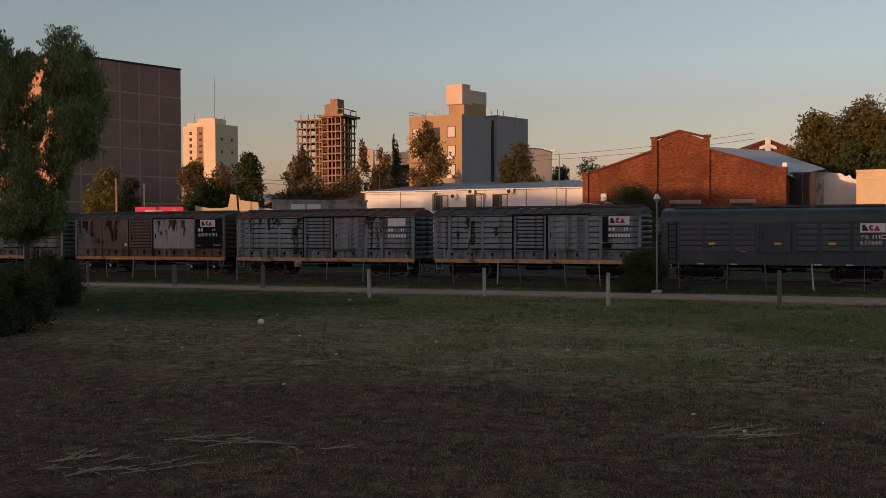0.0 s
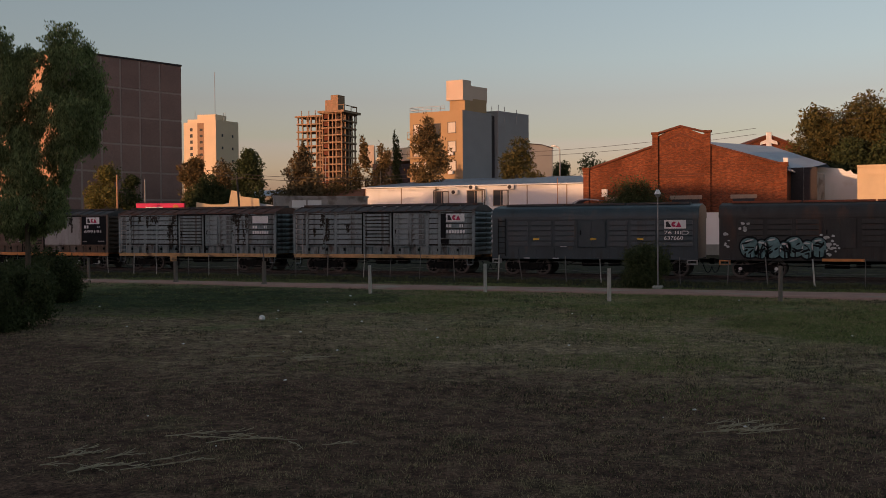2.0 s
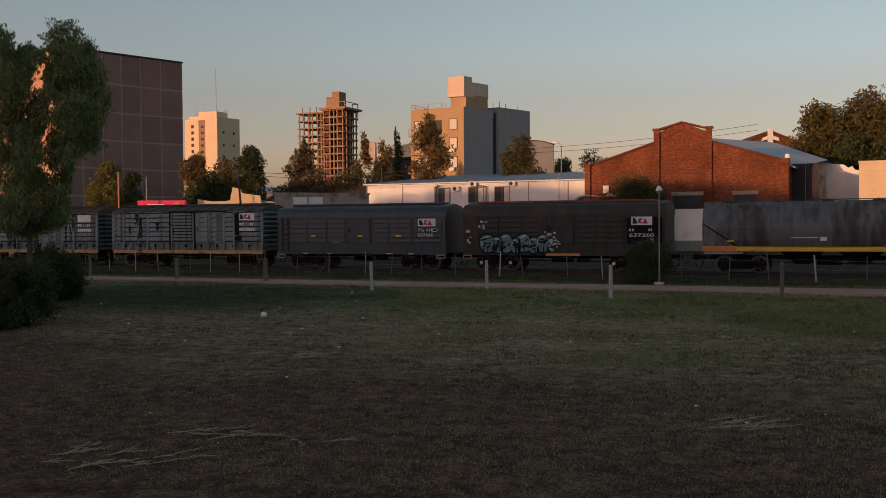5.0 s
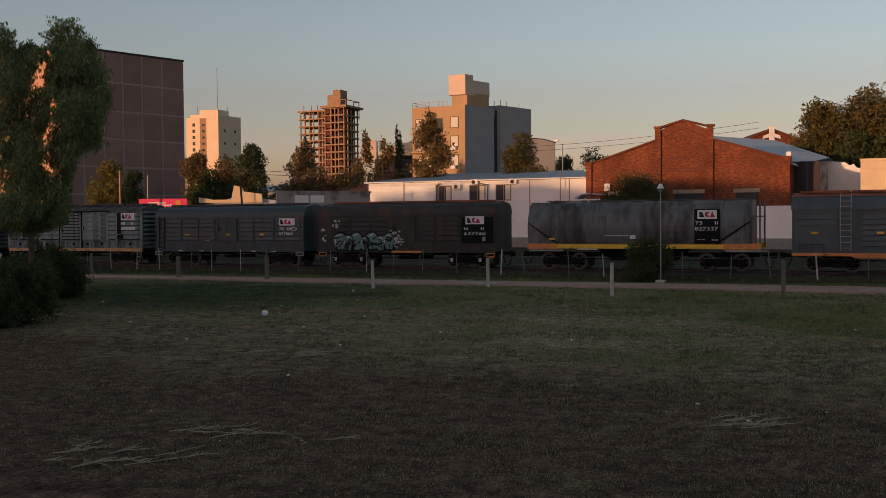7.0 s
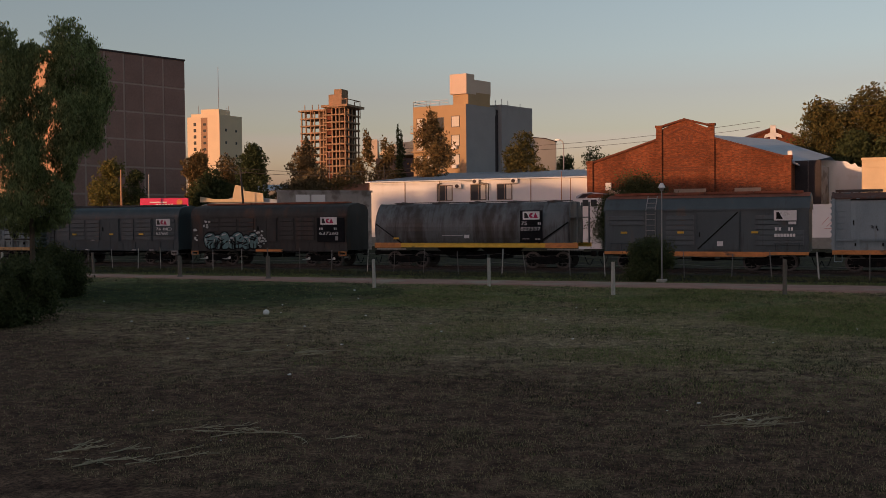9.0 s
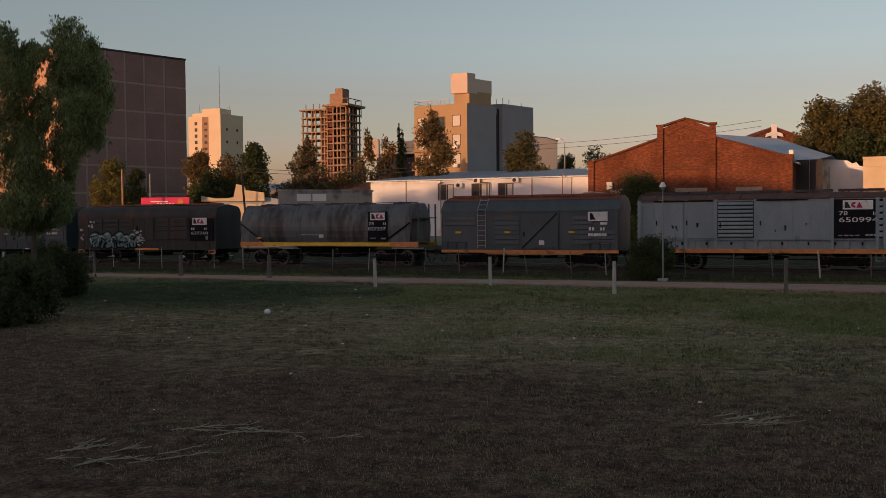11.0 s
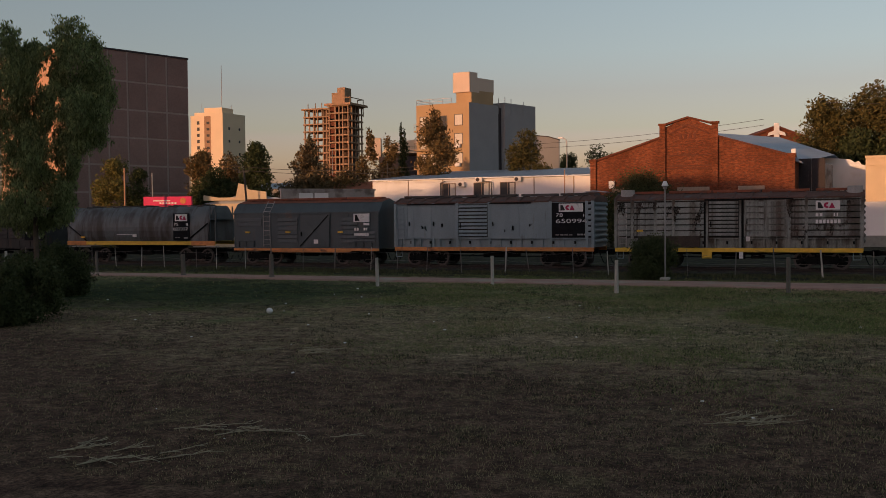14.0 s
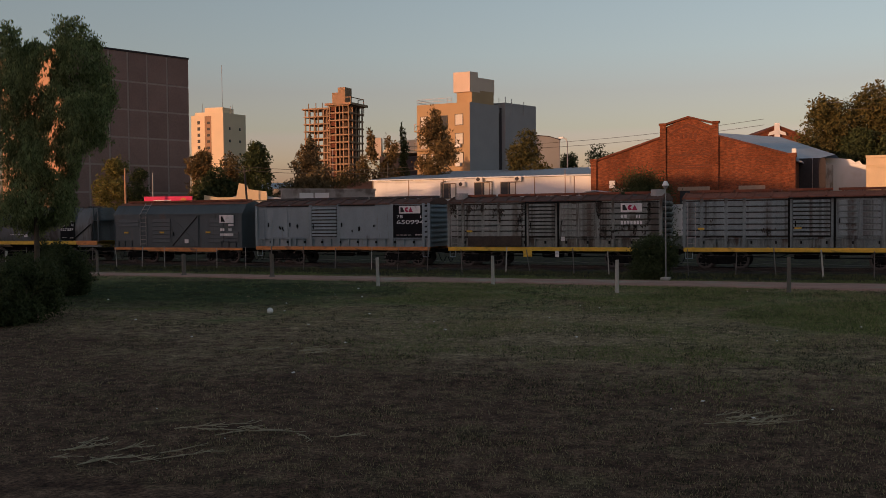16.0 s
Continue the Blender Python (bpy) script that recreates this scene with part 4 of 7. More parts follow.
def wagon_pale():
    w, L = wagon(42.15, 54.45, "pale grey boxcar with slatted door, black panel and orange sill")
    a, b = -2.05, -0.05
    ribbed_body(w, L, M["grey_light"], [(-L / 2 + 0.05, -4.95, ""), (-4.95, -3.6, ""), (-3.6, a, ""), (b, 3.65, ""), (3.65, L / 2 - 0.4, ""), (L / 2 - 0.4, L / 2 - 0.05, "r")], RIB5)
    slatted_door(w, a, b, M["grey_light"])
    flat_door(w, -5.3, -3.75, M["grey_light"], seams=1)
    flat_door(w, -3.7, -2.15, M["grey_light"], seams=1)
    flat_door(w, 0.05, 3.55, M["grey_light"], 1.62, 3.6, seams=2)
    for s, x0, x1 in ((-1, -5.3, -2.2), (1, 0.0, 2.5)):
        bm = bmesh.new()
        box(bm, x0, x1, -HALF_W - 0.13, -HALF_W - 0.02, 3.60, 3.67)
        part("door_rail", bm, M["steel_dark"], w)
    plate(w, "dark_panel", 3.68, 6.0, 1.65, 3.62, M["panel_black"], y=-HALF_W - 0.05, label="black painted panel")
    emblem(w, 4.15, 3.1, 1.4, y=-HALF_W - 0.068)
    lettering("78", 0.28, w, 3.98, -HALF_W - 0.072, 2.82, M["white_paint"], 0.4)
    bars(w, 5.55, 2.82, 2, 0.05, 0.16, 0.06, y=-HALF_W - 0.07)
    lettering("650994", 0.34, w, 3.98, -HALF_W - 0.072, 2.47, M["white_paint"], 1.8)
    bars(w, 3.95, 1.78, 4, 0.2, 0.05, 0.06, y=-HALF_W - 0.066, material=M["door_pale"])
    bars(w, 5.2, 1.78, 3, 0.16, 0.09, 0.03, y=-HALF_W - 0.066, material=M["door_pale"])
    for x, z in ((-3.0, 2.45), (-4.3, 2.35), (-4.1, 2.3), (2.45, 2.4), (0.9, 2.1), (1.4, 2.3), (-2.9, 1.75), (3.3, 1.75)):
        streaks(w, [(x, z, 0.12, 0.22)], M["panel_black"])
    peaked_roof(w, L, 3.68, 4.12, M["roof_rust"], M["roof_dark"], seed=8)
    sill(w, L, M["sill_orange"])
    ladder(w, -L / 2 + 0.4, 1.15, 3.5, 8)
    running_gear(w, L)


def wagon_yellow():
    w, L = wagon_grey(55.65, 68.2, "weathered brownish grey ribbed boxcar with yellow sill and worn plate", M["grey_brown"], M["roof_rust"], M["sill_yellow"], 12, 3.6,
                      notch=(-1.35,), plate_state=1, board_mat=M["roof_red"], door=(-1.36, 0.38),
                      streak=[(-5.9, 3.55, 0.5, 0.7), (-4.9, 3.5, 0.3, 1.1), (-4.2, 3.55, 0.5, 0.6), (-3.1, 3.3, 0.7, 0.8), (-1.75, 3.6, 0.5, 2.0), (2.9, 3.55, 0.7, 0.9), (3.3, 2.2, 0.8, 0.6), (4.6, 2.3, 1.2, 0.5), (5.6, 3.5, 0.5, 1.7)])
    plate(w, "repair_patch", -5.0, -1.7, 1.16, 1.72, M["rust_patch"], y=-HALF_W - 0.10, label="brown primer patch")
    tags(w, (-4.9,), 2.02)
    plate(w, "document_holder", 0.65, 0.85, 1.45, 1.7, M["white_paint"], y=-HALF_W - 0.09)
    plate(w, "hanging_tag", 0.3, 0.5, 0.55, 0.9, M["white_paint"], y=-HALF_W - 0.07)
    for s, x in ((-1, -L / 2 + 0.5), (1, L / 2 - 0.4)):
        bm = bmesh.new()
        bmesh.ops.create_cone(bm, cap_ends=True, segments=14, radius1=0.42, radius2=0.36, depth=0.42, matrix=Matrix.Translation((x, -0.5, 4.05)))
        part("roof_vent", bm, M["door_pale"], w)


wagon_lead()
wagon_rusty()
wagon_grey(-37.45, -24.85, "grey ribbed boxcar with rust stains and worn ochre sill", M["grey_rib"], M["roof_rust"], M["sill_dull"], 21, 4.15,
           notch=(-1.75,), plate_state=3, door=(-1.24, 0.72),
           streak=[(-5.2, 3.5, 0.25, 0.7), (-4.5, 3.5, 0.2, 0.6), (-3.85, 3.5, 0.22, 2.6), (-3.3, 3.5, 0.6, 0.5), (-1.85, 3.55, 0.75, 2.2), (3.75, 3.6, 1.1, 1.9), (3.2, 3.6, 0.35, 0.8), (4.9, 2.7, 0.15, 0.9)])
wagon_grey(-23.5, -11.3, "grey ribbed boxcar with dark stains and dull orange sill", M["grey_rib"], M["roof_dark"], M["sill_dull"], 31, 3.9,
           plate_state=0, door=(-1.12, 0.72),
           streak=[(-3.7, 3.3, 0.75, 1.9), (-4.0, 3.5, 0.3, 0.7), (-2.2, 2.9, 0.4, 0.5), (-1.75, 2.6, 0.25, 0.5), (-0.6, 3.5, 0.9, 0.9), (0.25, 3.4, 0.4, 1.1), (-4.6, 2.7, 0.2, 0.5)])
wagon_dark()
wagon_painted()
wagon_hopper()
wagon_braced()
wagon_pale()
wagon_yellow()
w_last, L_last = wagon_grey(69.35, 81.8, "blue-grey ribbed boxcar with red rusted roof and yellow sill", M["grey_rib"], M["roof_red"], M["sill_yellow"], 41, 3.7,
                            board_mat=M["roof_red"], door=(-0.8, 1.2), streak=[(-5.0, 2.6, 0.6, 0.5), (-2.0, 2.1, 0.8, 0.4), (2.0, 2.3, 0.5, 0.5)])
tags(w_last, (-5.3, -0.45), 2.1)

# ---------------------------------------------------------------- ground, path and track
M["brown_panel"] = mat("brown_render_panel", (0.285, 0.172, 0.150), 0.85, var=0.18, scale=0.4, fine=6, random_tint=0.10)
M["brown_joint"] = mat("pale_mortar_joint", (0.41, 0.31, 0.275), 0.9, var=0.15)
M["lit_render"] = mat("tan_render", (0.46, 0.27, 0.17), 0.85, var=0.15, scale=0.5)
M["white_wall"] = mat("white_painted_wall", (0.76, 0.75, 0.74), 0.8, var=0.07, scale=0.5, second=(0.62, 0.58, 0.53), second_at=0.62, second_scale=0.35)
M["grey_dado"] = mat("grey_green_dado", (0.22, 0.23, 0.21), 0.85, var=0.2)
M["metal_roof"] = mat("galvanised_roof", (0.36, 0.40, 0.46), 0.5, var=0.12, scale=0.6, metal=0.25)


def brick_mat(name, one, two, mortar, width=0.27, row=0.085):
    """Old brickwork: running bond with mortar, sooty patches and damp stains, fine relief."""
    m = bpy.data.materials.new(name)
    m.use_nodes = True
    n, l = m.node_tree.nodes, m.node_tree.links
    b = n["Principled BSDF"]
    b.inputs["Roughness"].default_value, b.inputs["Specular IOR Level"].default_value = 0.92, 0.15
    tc, sp, cb, br = n.new("ShaderNodeTexCoord"), n.new("ShaderNodeSeparateXYZ"), n.new("ShaderNodeCombineXYZ"), n.new("ShaderNodeTexBrick")
    l.new(tc.outputs["Object"], sp.inputs[0])
    ad = n.new("ShaderNodeMath")
    l.new(sp.outputs["X"], ad.inputs[0])
    l.new(sp.outputs["Y"], ad.inputs[1])
    l.new(ad.outputs[0], cb.inputs["X"])
    l.new(sp.outputs["Z"], cb.inputs["Y"])
    l.new(cb.outputs[0], br.inputs["Vector"])
    for k, v in (("Scale", 1.0), ("Brick Width", width), ("Row Height", row), ("Mortar Size", 0.012), ("Mortar Smooth", 0.2), ("Bias", -0.1)):
        br.inputs[k].default_value = v
    for k, c in (("Color1", one), ("Color2", two), ("Mortar", mortar)):
        br.inputs[k].default_value = (*c, 1)
    last = br.outputs["Color"]
    for sc, lo, hi, a, c in ((0.35, 0.35, 0.70, 1.15, 0.62), (2.6, 0.3, 0.7, 1.3, 0.6), (9.0, 0.3, 0.7, 1.25, 0.75)):
        t, r, mx, st = n.new("ShaderNodeTexNoise"), n.new("ShaderNodeMapRange"), n.new("ShaderNodeMix"), n.new("ShaderNodeMapping")
        st.inputs["Scale"].default_value = (1, 1, 0.8 if sc < 1 else 2.5)
        l.new(tc.outputs["Object"], st.inputs["Vector"])
        l.new(st.outputs[0], t.inputs["Vector"])
        t.inputs["Scale"].default_value, t.inputs["Detail"].default_value = sc, 6
        for k, v in (("From Min", lo), ("From Max", hi), ("To Min", a), ("To Max", c)):
            r.inputs[k].default_value = v
        l.new(t.outputs["Fac"], r.inputs["Value"])
        mx.data_type, mx.blend_type = "RGBA", "MULTIPLY"
        mx.inputs[0].default_value = 1.0
        l.new(last, mx.inputs[6])
        l.new(r.outputs[0], mx.inputs[7])
        last = mx.outputs[2]
    l.new(last, b.inputs["Base Color"])
    bp = n.new("ShaderNodeBump")
    bp.inputs["Strength"].default_value, bp.inputs["Distance"].default_value = 0.5, 0.02
    l.new(br.outputs["Fac"], bp.inputs["Height"])
    bp.invert = True
    l.new(bp.outputs[0], b.inputs["Normal"])
    return m


M["brick"] = brick_mat("red_brick", (0.275, 0.072, 0.030), (0.178, 0.050, 0.026), (0.145, 0.074, 0.046))
M["brick_dark"] = mat("dark_red_brick", (0.13, 0.042, 0.024), 0.88, var=0.3, scale=1.2)
M["stone"] = mat("lintel_stone", (0.34, 0.25, 0.19), 0.85, var=0.2)
M["dark_sheet"] = mat("dark_sheet_gate", (0.045, 0.035, 0.037), 0.7, var=0.2)
M["tower_tan"] = mat("tan_tower_render", (0.42, 0.275, 0.15), 0.85, var=0.1, scale=0.4)
M["tower_grey"] = mat("grey_tower_render", (0.30, 0.29, 0.285), 0.85, var=0.1, scale=0.4)
M["tower_pale"] = mat("pale_tower_render", (0.62, 0.48, 0.38), 0.85, var=0.08, scale=0.3)
M["cream"] = mat("cream_tower_render", (0.72, 0.57, 0.40), 0.85, var=0.06, scale=0.2)
M["concrete"] = mat("raw_concrete", (0.31, 0.195, 0.125), 0.9, var=0.18, scale=0.5)
# dark tone for the shaded inside of the concrete frame
M["core_shade"] = mat("raw_inner_block", (0.085, 0.055, 0.042), 0.95, var=0.3, scale=0.6)
M["pane"] = glass_mat("window_pane", (0.04, 0.045, 0.05))
M["blind"] = mat("roller_blind", (0.62, 0.57, 0.5), 0.7, var=0.1)
M["frame_white"] = mat("white_window_frame", (0.7, 0.68, 0.66), 0.5, var=0.06)
M["wood_post"] = mat("weathered_post_wood", (0.46, 0.44, 0.40), 0.9, var=0.3, scale=4, stretch=(1, 1, 0.3))
M["wood_mid"] = mat("grey_stake_wood", (0.17, 0.16, 0.15), 0.9, var=0.3, scale=4, stretch=(1, 1, 0.3))
M["wood_dark"] = mat("dark_post_wood", (0.16, 0.14, 0.12), 0.9, var=0.3, scale=4, stretch=(1, 1, 0.3))
M["wire"] = mat("fence_wire", (0.22, 0.20, 0.18), 0.5, metal=0.7, var=0.1)
M["bark"] = mat("bark", (0.10, 0.075, 0.055), 0.95, var=0.4, scale=4, bump=0.5)
M["pole_paint"] = mat("rusty_pole_paint", (0.42, 0.22, 0.13), 0.7, var=0.2)
M["pole_dark"] = mat("dark_pole", (0.06, 0.055, 0.05), 0.8, var=0.2)
M["galv"] = mat("galvanised_pole", (0.30, 0.30, 0.30), 0.5, metal=0.5, var=0.1)
M["lamp_white"] = mat("white_lamp_cap", (0.80, 0.79, 0.78), 0.4, var=0.05)
M["straw"] = mat("dry_straw", (0.42, 0.36, 0.25), 0.9, var=0.3, scale=3)
M["litter"] = mat("pale_litter", (0.85, 0.84, 0.82), 0.7, var=0.15)
M["faded_red"] = mat("faded_red_spray", (0.62, 0.42, 0.40), 0.8, var=0.2)
M["pink_sign"] = mat("pink_sign_face", (0.80, 0.05, 0.14), 0.5, var=0.06)
M["sign_white"] = mat("sign_white", (0.82, 0.78, 0.76), 0.5, var=0.05)
M["tile_red"] = mat("red_roof_tiles", (0.34, 0.12, 0.07), 0.85, var=0.25, scale=1.5)
M["old_wall"] = mat("old_stained_wall", (0.36, 0.33, 0.31), 0.9, var=0.25, scale=0.8, second=(0.20, 0.17, 0.15), second_at=0.52, second_scale=0.9)
M["cream_wall"] = mat("cream_house_wall", (0.66, 0.50, 0.33), 0.85, var=0.12, scale=0.6)
M["leaf_near"] = leaf_mat("near_tree_leaves", (0.15, 0.19, 0.08))
M["leaf_green"] = leaf_mat("green_leaves", (0.085, 0.105, 0.038))
M["leaf_dark"] = leaf_mat("dark_leaves", (0.052, 0.068, 0.028))
M["leaf_autumn"] = leaf_mat("autumn_leaves", (0.14, 0.10, 0.045), warm=(0.22, 0.13, 0.05))
M["leaf_fir"] = leaf_mat("fir_needles", (0.14, 0.105, 0.058))
M["leaf_yellow"] = leaf_mat("yellowing_leaves", (0.15, 0.14, 0.045), warm=(0.24, 0.17, 0.05))
M["leaf_olive"] = leaf_mat("olive_leaves", (0.090, 0.082, 0.030), warm=(0.14, 0.105, 0.034))


def ground_mat():
    """Worn field: short grass in bands, bare brown earth, dry straw-coloured patches."""
    m = bpy.data.materials.new("worn_field")
    m.use_nodes = True
    n, l = m.node_tree.nodes, m.node_tree.links
    b = n["Principled BSDF"]
    b.inputs["Roughness"].default_value, b.inputs["Specular IOR Level"].default_value = 0.95, 0.1
    geo = n.new("ShaderNodeNewGeometry")

    def tex(sc, det, stretch=(1, 1, 1), rough=0.6):
        mp, t = n.new("ShaderNodeMapping"), n.new("ShaderNodeTexNoise")
        mp.inputs["Scale"].default_value = stretch
        mp.inputs["Rotation"].default_value = (0, 0, radians(-12))
        t.inputs["Scale"].default_value, t.inputs["Detail"].default_value, t.inputs["Roughness"].default_value = sc, det, rough
        l.new(geo.outputs["Position"], mp.inputs["Vector"])
        l.new(mp.outputs[0], t.inputs["Vector"])
        return t.outputs["Fac"]

    def ramp(src, a, bb):
        r = n.new("ShaderNodeMapRange")
        r.inputs["From Min"].default_value, r.inputs["From Max"].default_value = a, bb
        l.new(src, r.inputs["Value"])
        return r.outputs[0]

    def mixc(fac, a, c):
        x = n.new("ShaderNodeMix")
        x.data_type = "RGBA"
        for i, s in ((0, fac), (6, a), (7, c)):
            if isinstance(s, tuple):
                x.inputs[i].default_value = (*s, 1)
            else:
                l.new(s, x.inputs[i])
        return x.outputs[2]

    def math2(op, a, c):
        x = n.new("ShaderNodeMath")
        x.operation = op
        for i, s in ((0, a), (1, c)):
            if isinstance(s, (int, float)):
                x.inputs[i].default_value = s
            else:
                l.new(s, x.inputs[i])
        return x.outputs[0]
    sep = n.new("ShaderNodeSeparateXYZ")
    l.new(geo.outputs["Position"], sep.inputs[0])
    # distance out from the camera, skewed right; colour zones fit its view
    far = math2("ADD", sep.outputs["Y"], math2("ADD", math2("MULTIPLY", sep.outputs["X"], 0.22), 3.0))
    wob = math2("MULTIPLY", math2("SUBTRACT", tex(0.13, 5), 0.5), 30.0)
    zone = math2("ADD", far, wob)
    green = ramp(zone, 24.0, 29.5)
    earth = mixc(ramp(tex(1.6, 8, rough=0.7), 0.40, 0.62), (0.094, 0.047, 0.034), (0.150, 0.082, 0.056))
    dryness = math2("MULTIPLY", ramp(tex(2.0, 8, rough=0.8), 0.42, 0.66), math2("ADD", math2("MULTIPLY", ramp(zone, 17.0, 23.0), 0.88), 0.12))
    dry = mixc(dryness, earth, (0.42, 0.32, 0.195))
    grass = mixc(ramp(tex(0.8, 8, rough=0.7), 0.40, 0.60), (0.080, 0.105, 0.040), (0.205, 0.220, 0.095))
    patch = ramp(tex(0.33, 7, rough=0.7), 0.42, 0.56)
    gmix = math2("MULTIPLY", green, math2("ADD", math2("MULTIPLY", patch, 0.9), 0.1))
    gmix = math2("MAXIMUM", gmix, math2("MULTIPLY", ramp(tex(0.6, 7, rough=0.7), 0.54, 0.66), 0.25))
    base = mixc(gmix, dry, grass)

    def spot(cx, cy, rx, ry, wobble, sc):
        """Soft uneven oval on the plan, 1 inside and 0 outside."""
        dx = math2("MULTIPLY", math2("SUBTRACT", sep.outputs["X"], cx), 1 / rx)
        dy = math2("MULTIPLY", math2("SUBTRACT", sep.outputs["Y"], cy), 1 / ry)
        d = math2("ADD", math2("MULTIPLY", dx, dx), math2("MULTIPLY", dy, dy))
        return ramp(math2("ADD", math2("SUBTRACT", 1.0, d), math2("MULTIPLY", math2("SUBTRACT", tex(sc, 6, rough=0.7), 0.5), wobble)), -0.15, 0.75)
    lush = mixc(ramp(tex(1.3, 8, rough=0.75), 0.38, 0.62), (0.062, 0.092, 0.028), (0.165, 0.212, 0.064))
    base = mixc(math2("MULTIPLY", spot(-7.6, 25.6, 7.0, 6.5, 3.4, 0.45), 0.75), base, mixc(ramp(tex(2.4, 8, rough=0.8), 0.40, 0.62), (0.17, 0.125, 0.072), (0.48, 0.355, 0.225)))
    base = mixc(math2("MULTIPLY", spot(0.8, 31.5, 5.0, 5.2, 3.2, 0.5), 0.9), base, lush)
    base = mixc(math2("MULTIPLY", spot(-8.0, 37.6, 16.0, 3.0, 3.4, 0.5), 0.5), base, lush)
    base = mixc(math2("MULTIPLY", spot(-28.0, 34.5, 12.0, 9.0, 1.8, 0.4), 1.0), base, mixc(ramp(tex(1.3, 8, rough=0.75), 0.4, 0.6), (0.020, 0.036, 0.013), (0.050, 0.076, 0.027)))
    # ground beside and behind the track painted darker, for shade under the train
    strip = ramp(math2("ADD", sep.outputs["Y"], math2("MULTIPLY", tex(0.8, 5), 1.6)), 47.4, 48.6)
    base = mixc(strip, base, mixc(ramp(tex(1.1, 6), 0.42, 0.62), (0.024, 0.024, 0.018), (0.058, 0.062, 0.032)))
    fine = tex(17, 5, rough=0.8)
    mid = tex(3.2, 6, rough=0.75)
    v = math2("MULTIPLY", ramp(fine, 0.33, 0.67), ramp(mid, 0.22, 0.68))
    v = math2("ADD", math2("MULTIPLY", v, 2.6), 0.17)
    fin = n.new("ShaderNodeMix")
    fin.data_type, fin.blend_type = "RGBA", "MULTIPLY"
    fin.inputs[0].default_value = 1.0
    l.new(base, fin.inputs[6])
    l.new(v, fin.inputs[7])
    l.new(fin.outputs[2], b.inputs["Base Color"])
    bp = n.new("ShaderNodeBump")
    bp.inputs["Strength"].default_value, bp.inputs["Distance"].default_value = 0.7, 0.06
    l.new(math2("ADD", fine, math2("MULTIPLY", mid, 1.5)), bp.inputs["Height"])
    l.new(bp.outputs[0], b.inputs["Normal"])
    return m


def hump(x, y):
    """Gentle unevenness of the field, flat at the track."""
    k = max(0.0, min(1.0, (47.5 - y) / 4.0)) * max(0.0, min(1.0, (y - 4) / 4))
    return k * (0.05 * noise.noise(Vector((x * 0.12, y * 0.2, 0))) + 0.03 * noise.noise(Vector((x * 0.6, y * 0.9, 3))))


def ground():
    xs = [-3000, -900, -300, -130] + [-70 + 0.7 * k for k in range(131)] + [60, 300, 900, 3000]
    ys = [-3000, -600, -120, -20, 2] + [6 + 0.6 * k for k in range(71)] + [52, 70, 120, 400, 1200, 3500]
    bm = bmesh.new()
    grid = [[bm.verts.new((x, y, hump(x, y))) for x in xs] for y in ys]
    for j in range(len(ys) - 1):
        for i in range(len(xs) - 1):
            bm.faces.new((grid[j][i], grid[j][i + 1], grid[j + 1][i + 1], grid[j + 1][i]))
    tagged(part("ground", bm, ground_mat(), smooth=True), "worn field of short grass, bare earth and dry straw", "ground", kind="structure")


ground()

PATH_MAT = mat("reddish_dirt_path", (0.39, 0.21, 0.165), 0.95, var=0.25, scale=1.2, fine=12, second=(0.35, 0.28, 0.22), second_at=0.55, second_scale=0.4, bump=0.4)


def path_strip():
    bm = bmesh.new()
    rnd = random.Random(4)
    prev = None
    for k in range(121):
        x = -90 + k * 1.25
        yc = 43.75 + 0.010 * (x + 15) + 0.35 * noise.noise(Vector((x * 0.07, 1, 0)))
        w = 1.0 + 0.018 * (x + 45) * (x > -45) + 0.15 * noise.noise(Vector((x * 0.5, 7, 0)))
        row = [bm.verts.new((x, yc - w, -0.02)), bm.verts.new((x, yc - w + 0.2, 0.075)), bm.verts.new((x, yc + w - 0.2, 0.075)), bm.verts.new((x, yc + w, -0.02))]
        if prev:
            for i in range(3):
                bm.faces.new((prev[i], row[i], row[i + 1], prev[i + 1]))
        prev = row
    tagged(part("pavement", bm, PATH_MAT), "reddish dirt footpath along the fence", "path", kind="structure")


path_strip()


def track():
    bm = bmesh.new()
    section(bm, [(TRACK_Y - 2.4, -0.05), (TRACK_Y - 1.7, 0.04), (TRACK_Y + 1.7, 0.04), (TRACK_Y + 2.4, -0.05)], -400, 400)
    tagged(part("ballast", bm, M["ballast"]), "low gravel ballast with weeds", "track bed", kind="structure")
    t = empty("railway_track", pose(0, TRACK_Y, 0), "worn steel rails on dark wooden sleepers", "railway track")
    for s in (-1, 1):
        bm = bmesh.new()
        y = s * 0.86
        section(bm, [(y - 0.07, 0.075), (y - 0.07, 0.095), (y - 0.012, 0.12), (y - 0.012, 0.18), (y - 0.035, 0.19), (y - 0.035, RAIL_Z), (y + 0.035, RAIL_Z), (y + 0.035, 0.19), (y + 0.012, 0.18), (y + 0.012, 0.12), (y + 0.07, 0.095), (y + 0.07, 0.075)], -400, 400)
        part("rail", bm, M["rail_steel"], t)
    bm = bmesh.new()
    box(bm, -0.12, 0.12, -1.35, 1.35, -0.08, 0.08, 0.015)
    first = part("sleeper", bm, M["sleeper"], t)
    first.location.x = -72
    for k in range(1, 150):
        share(first, t, (-72 + k * 0.66, 0, 0))


track()

# ---------------------------------------------------------------- buildings


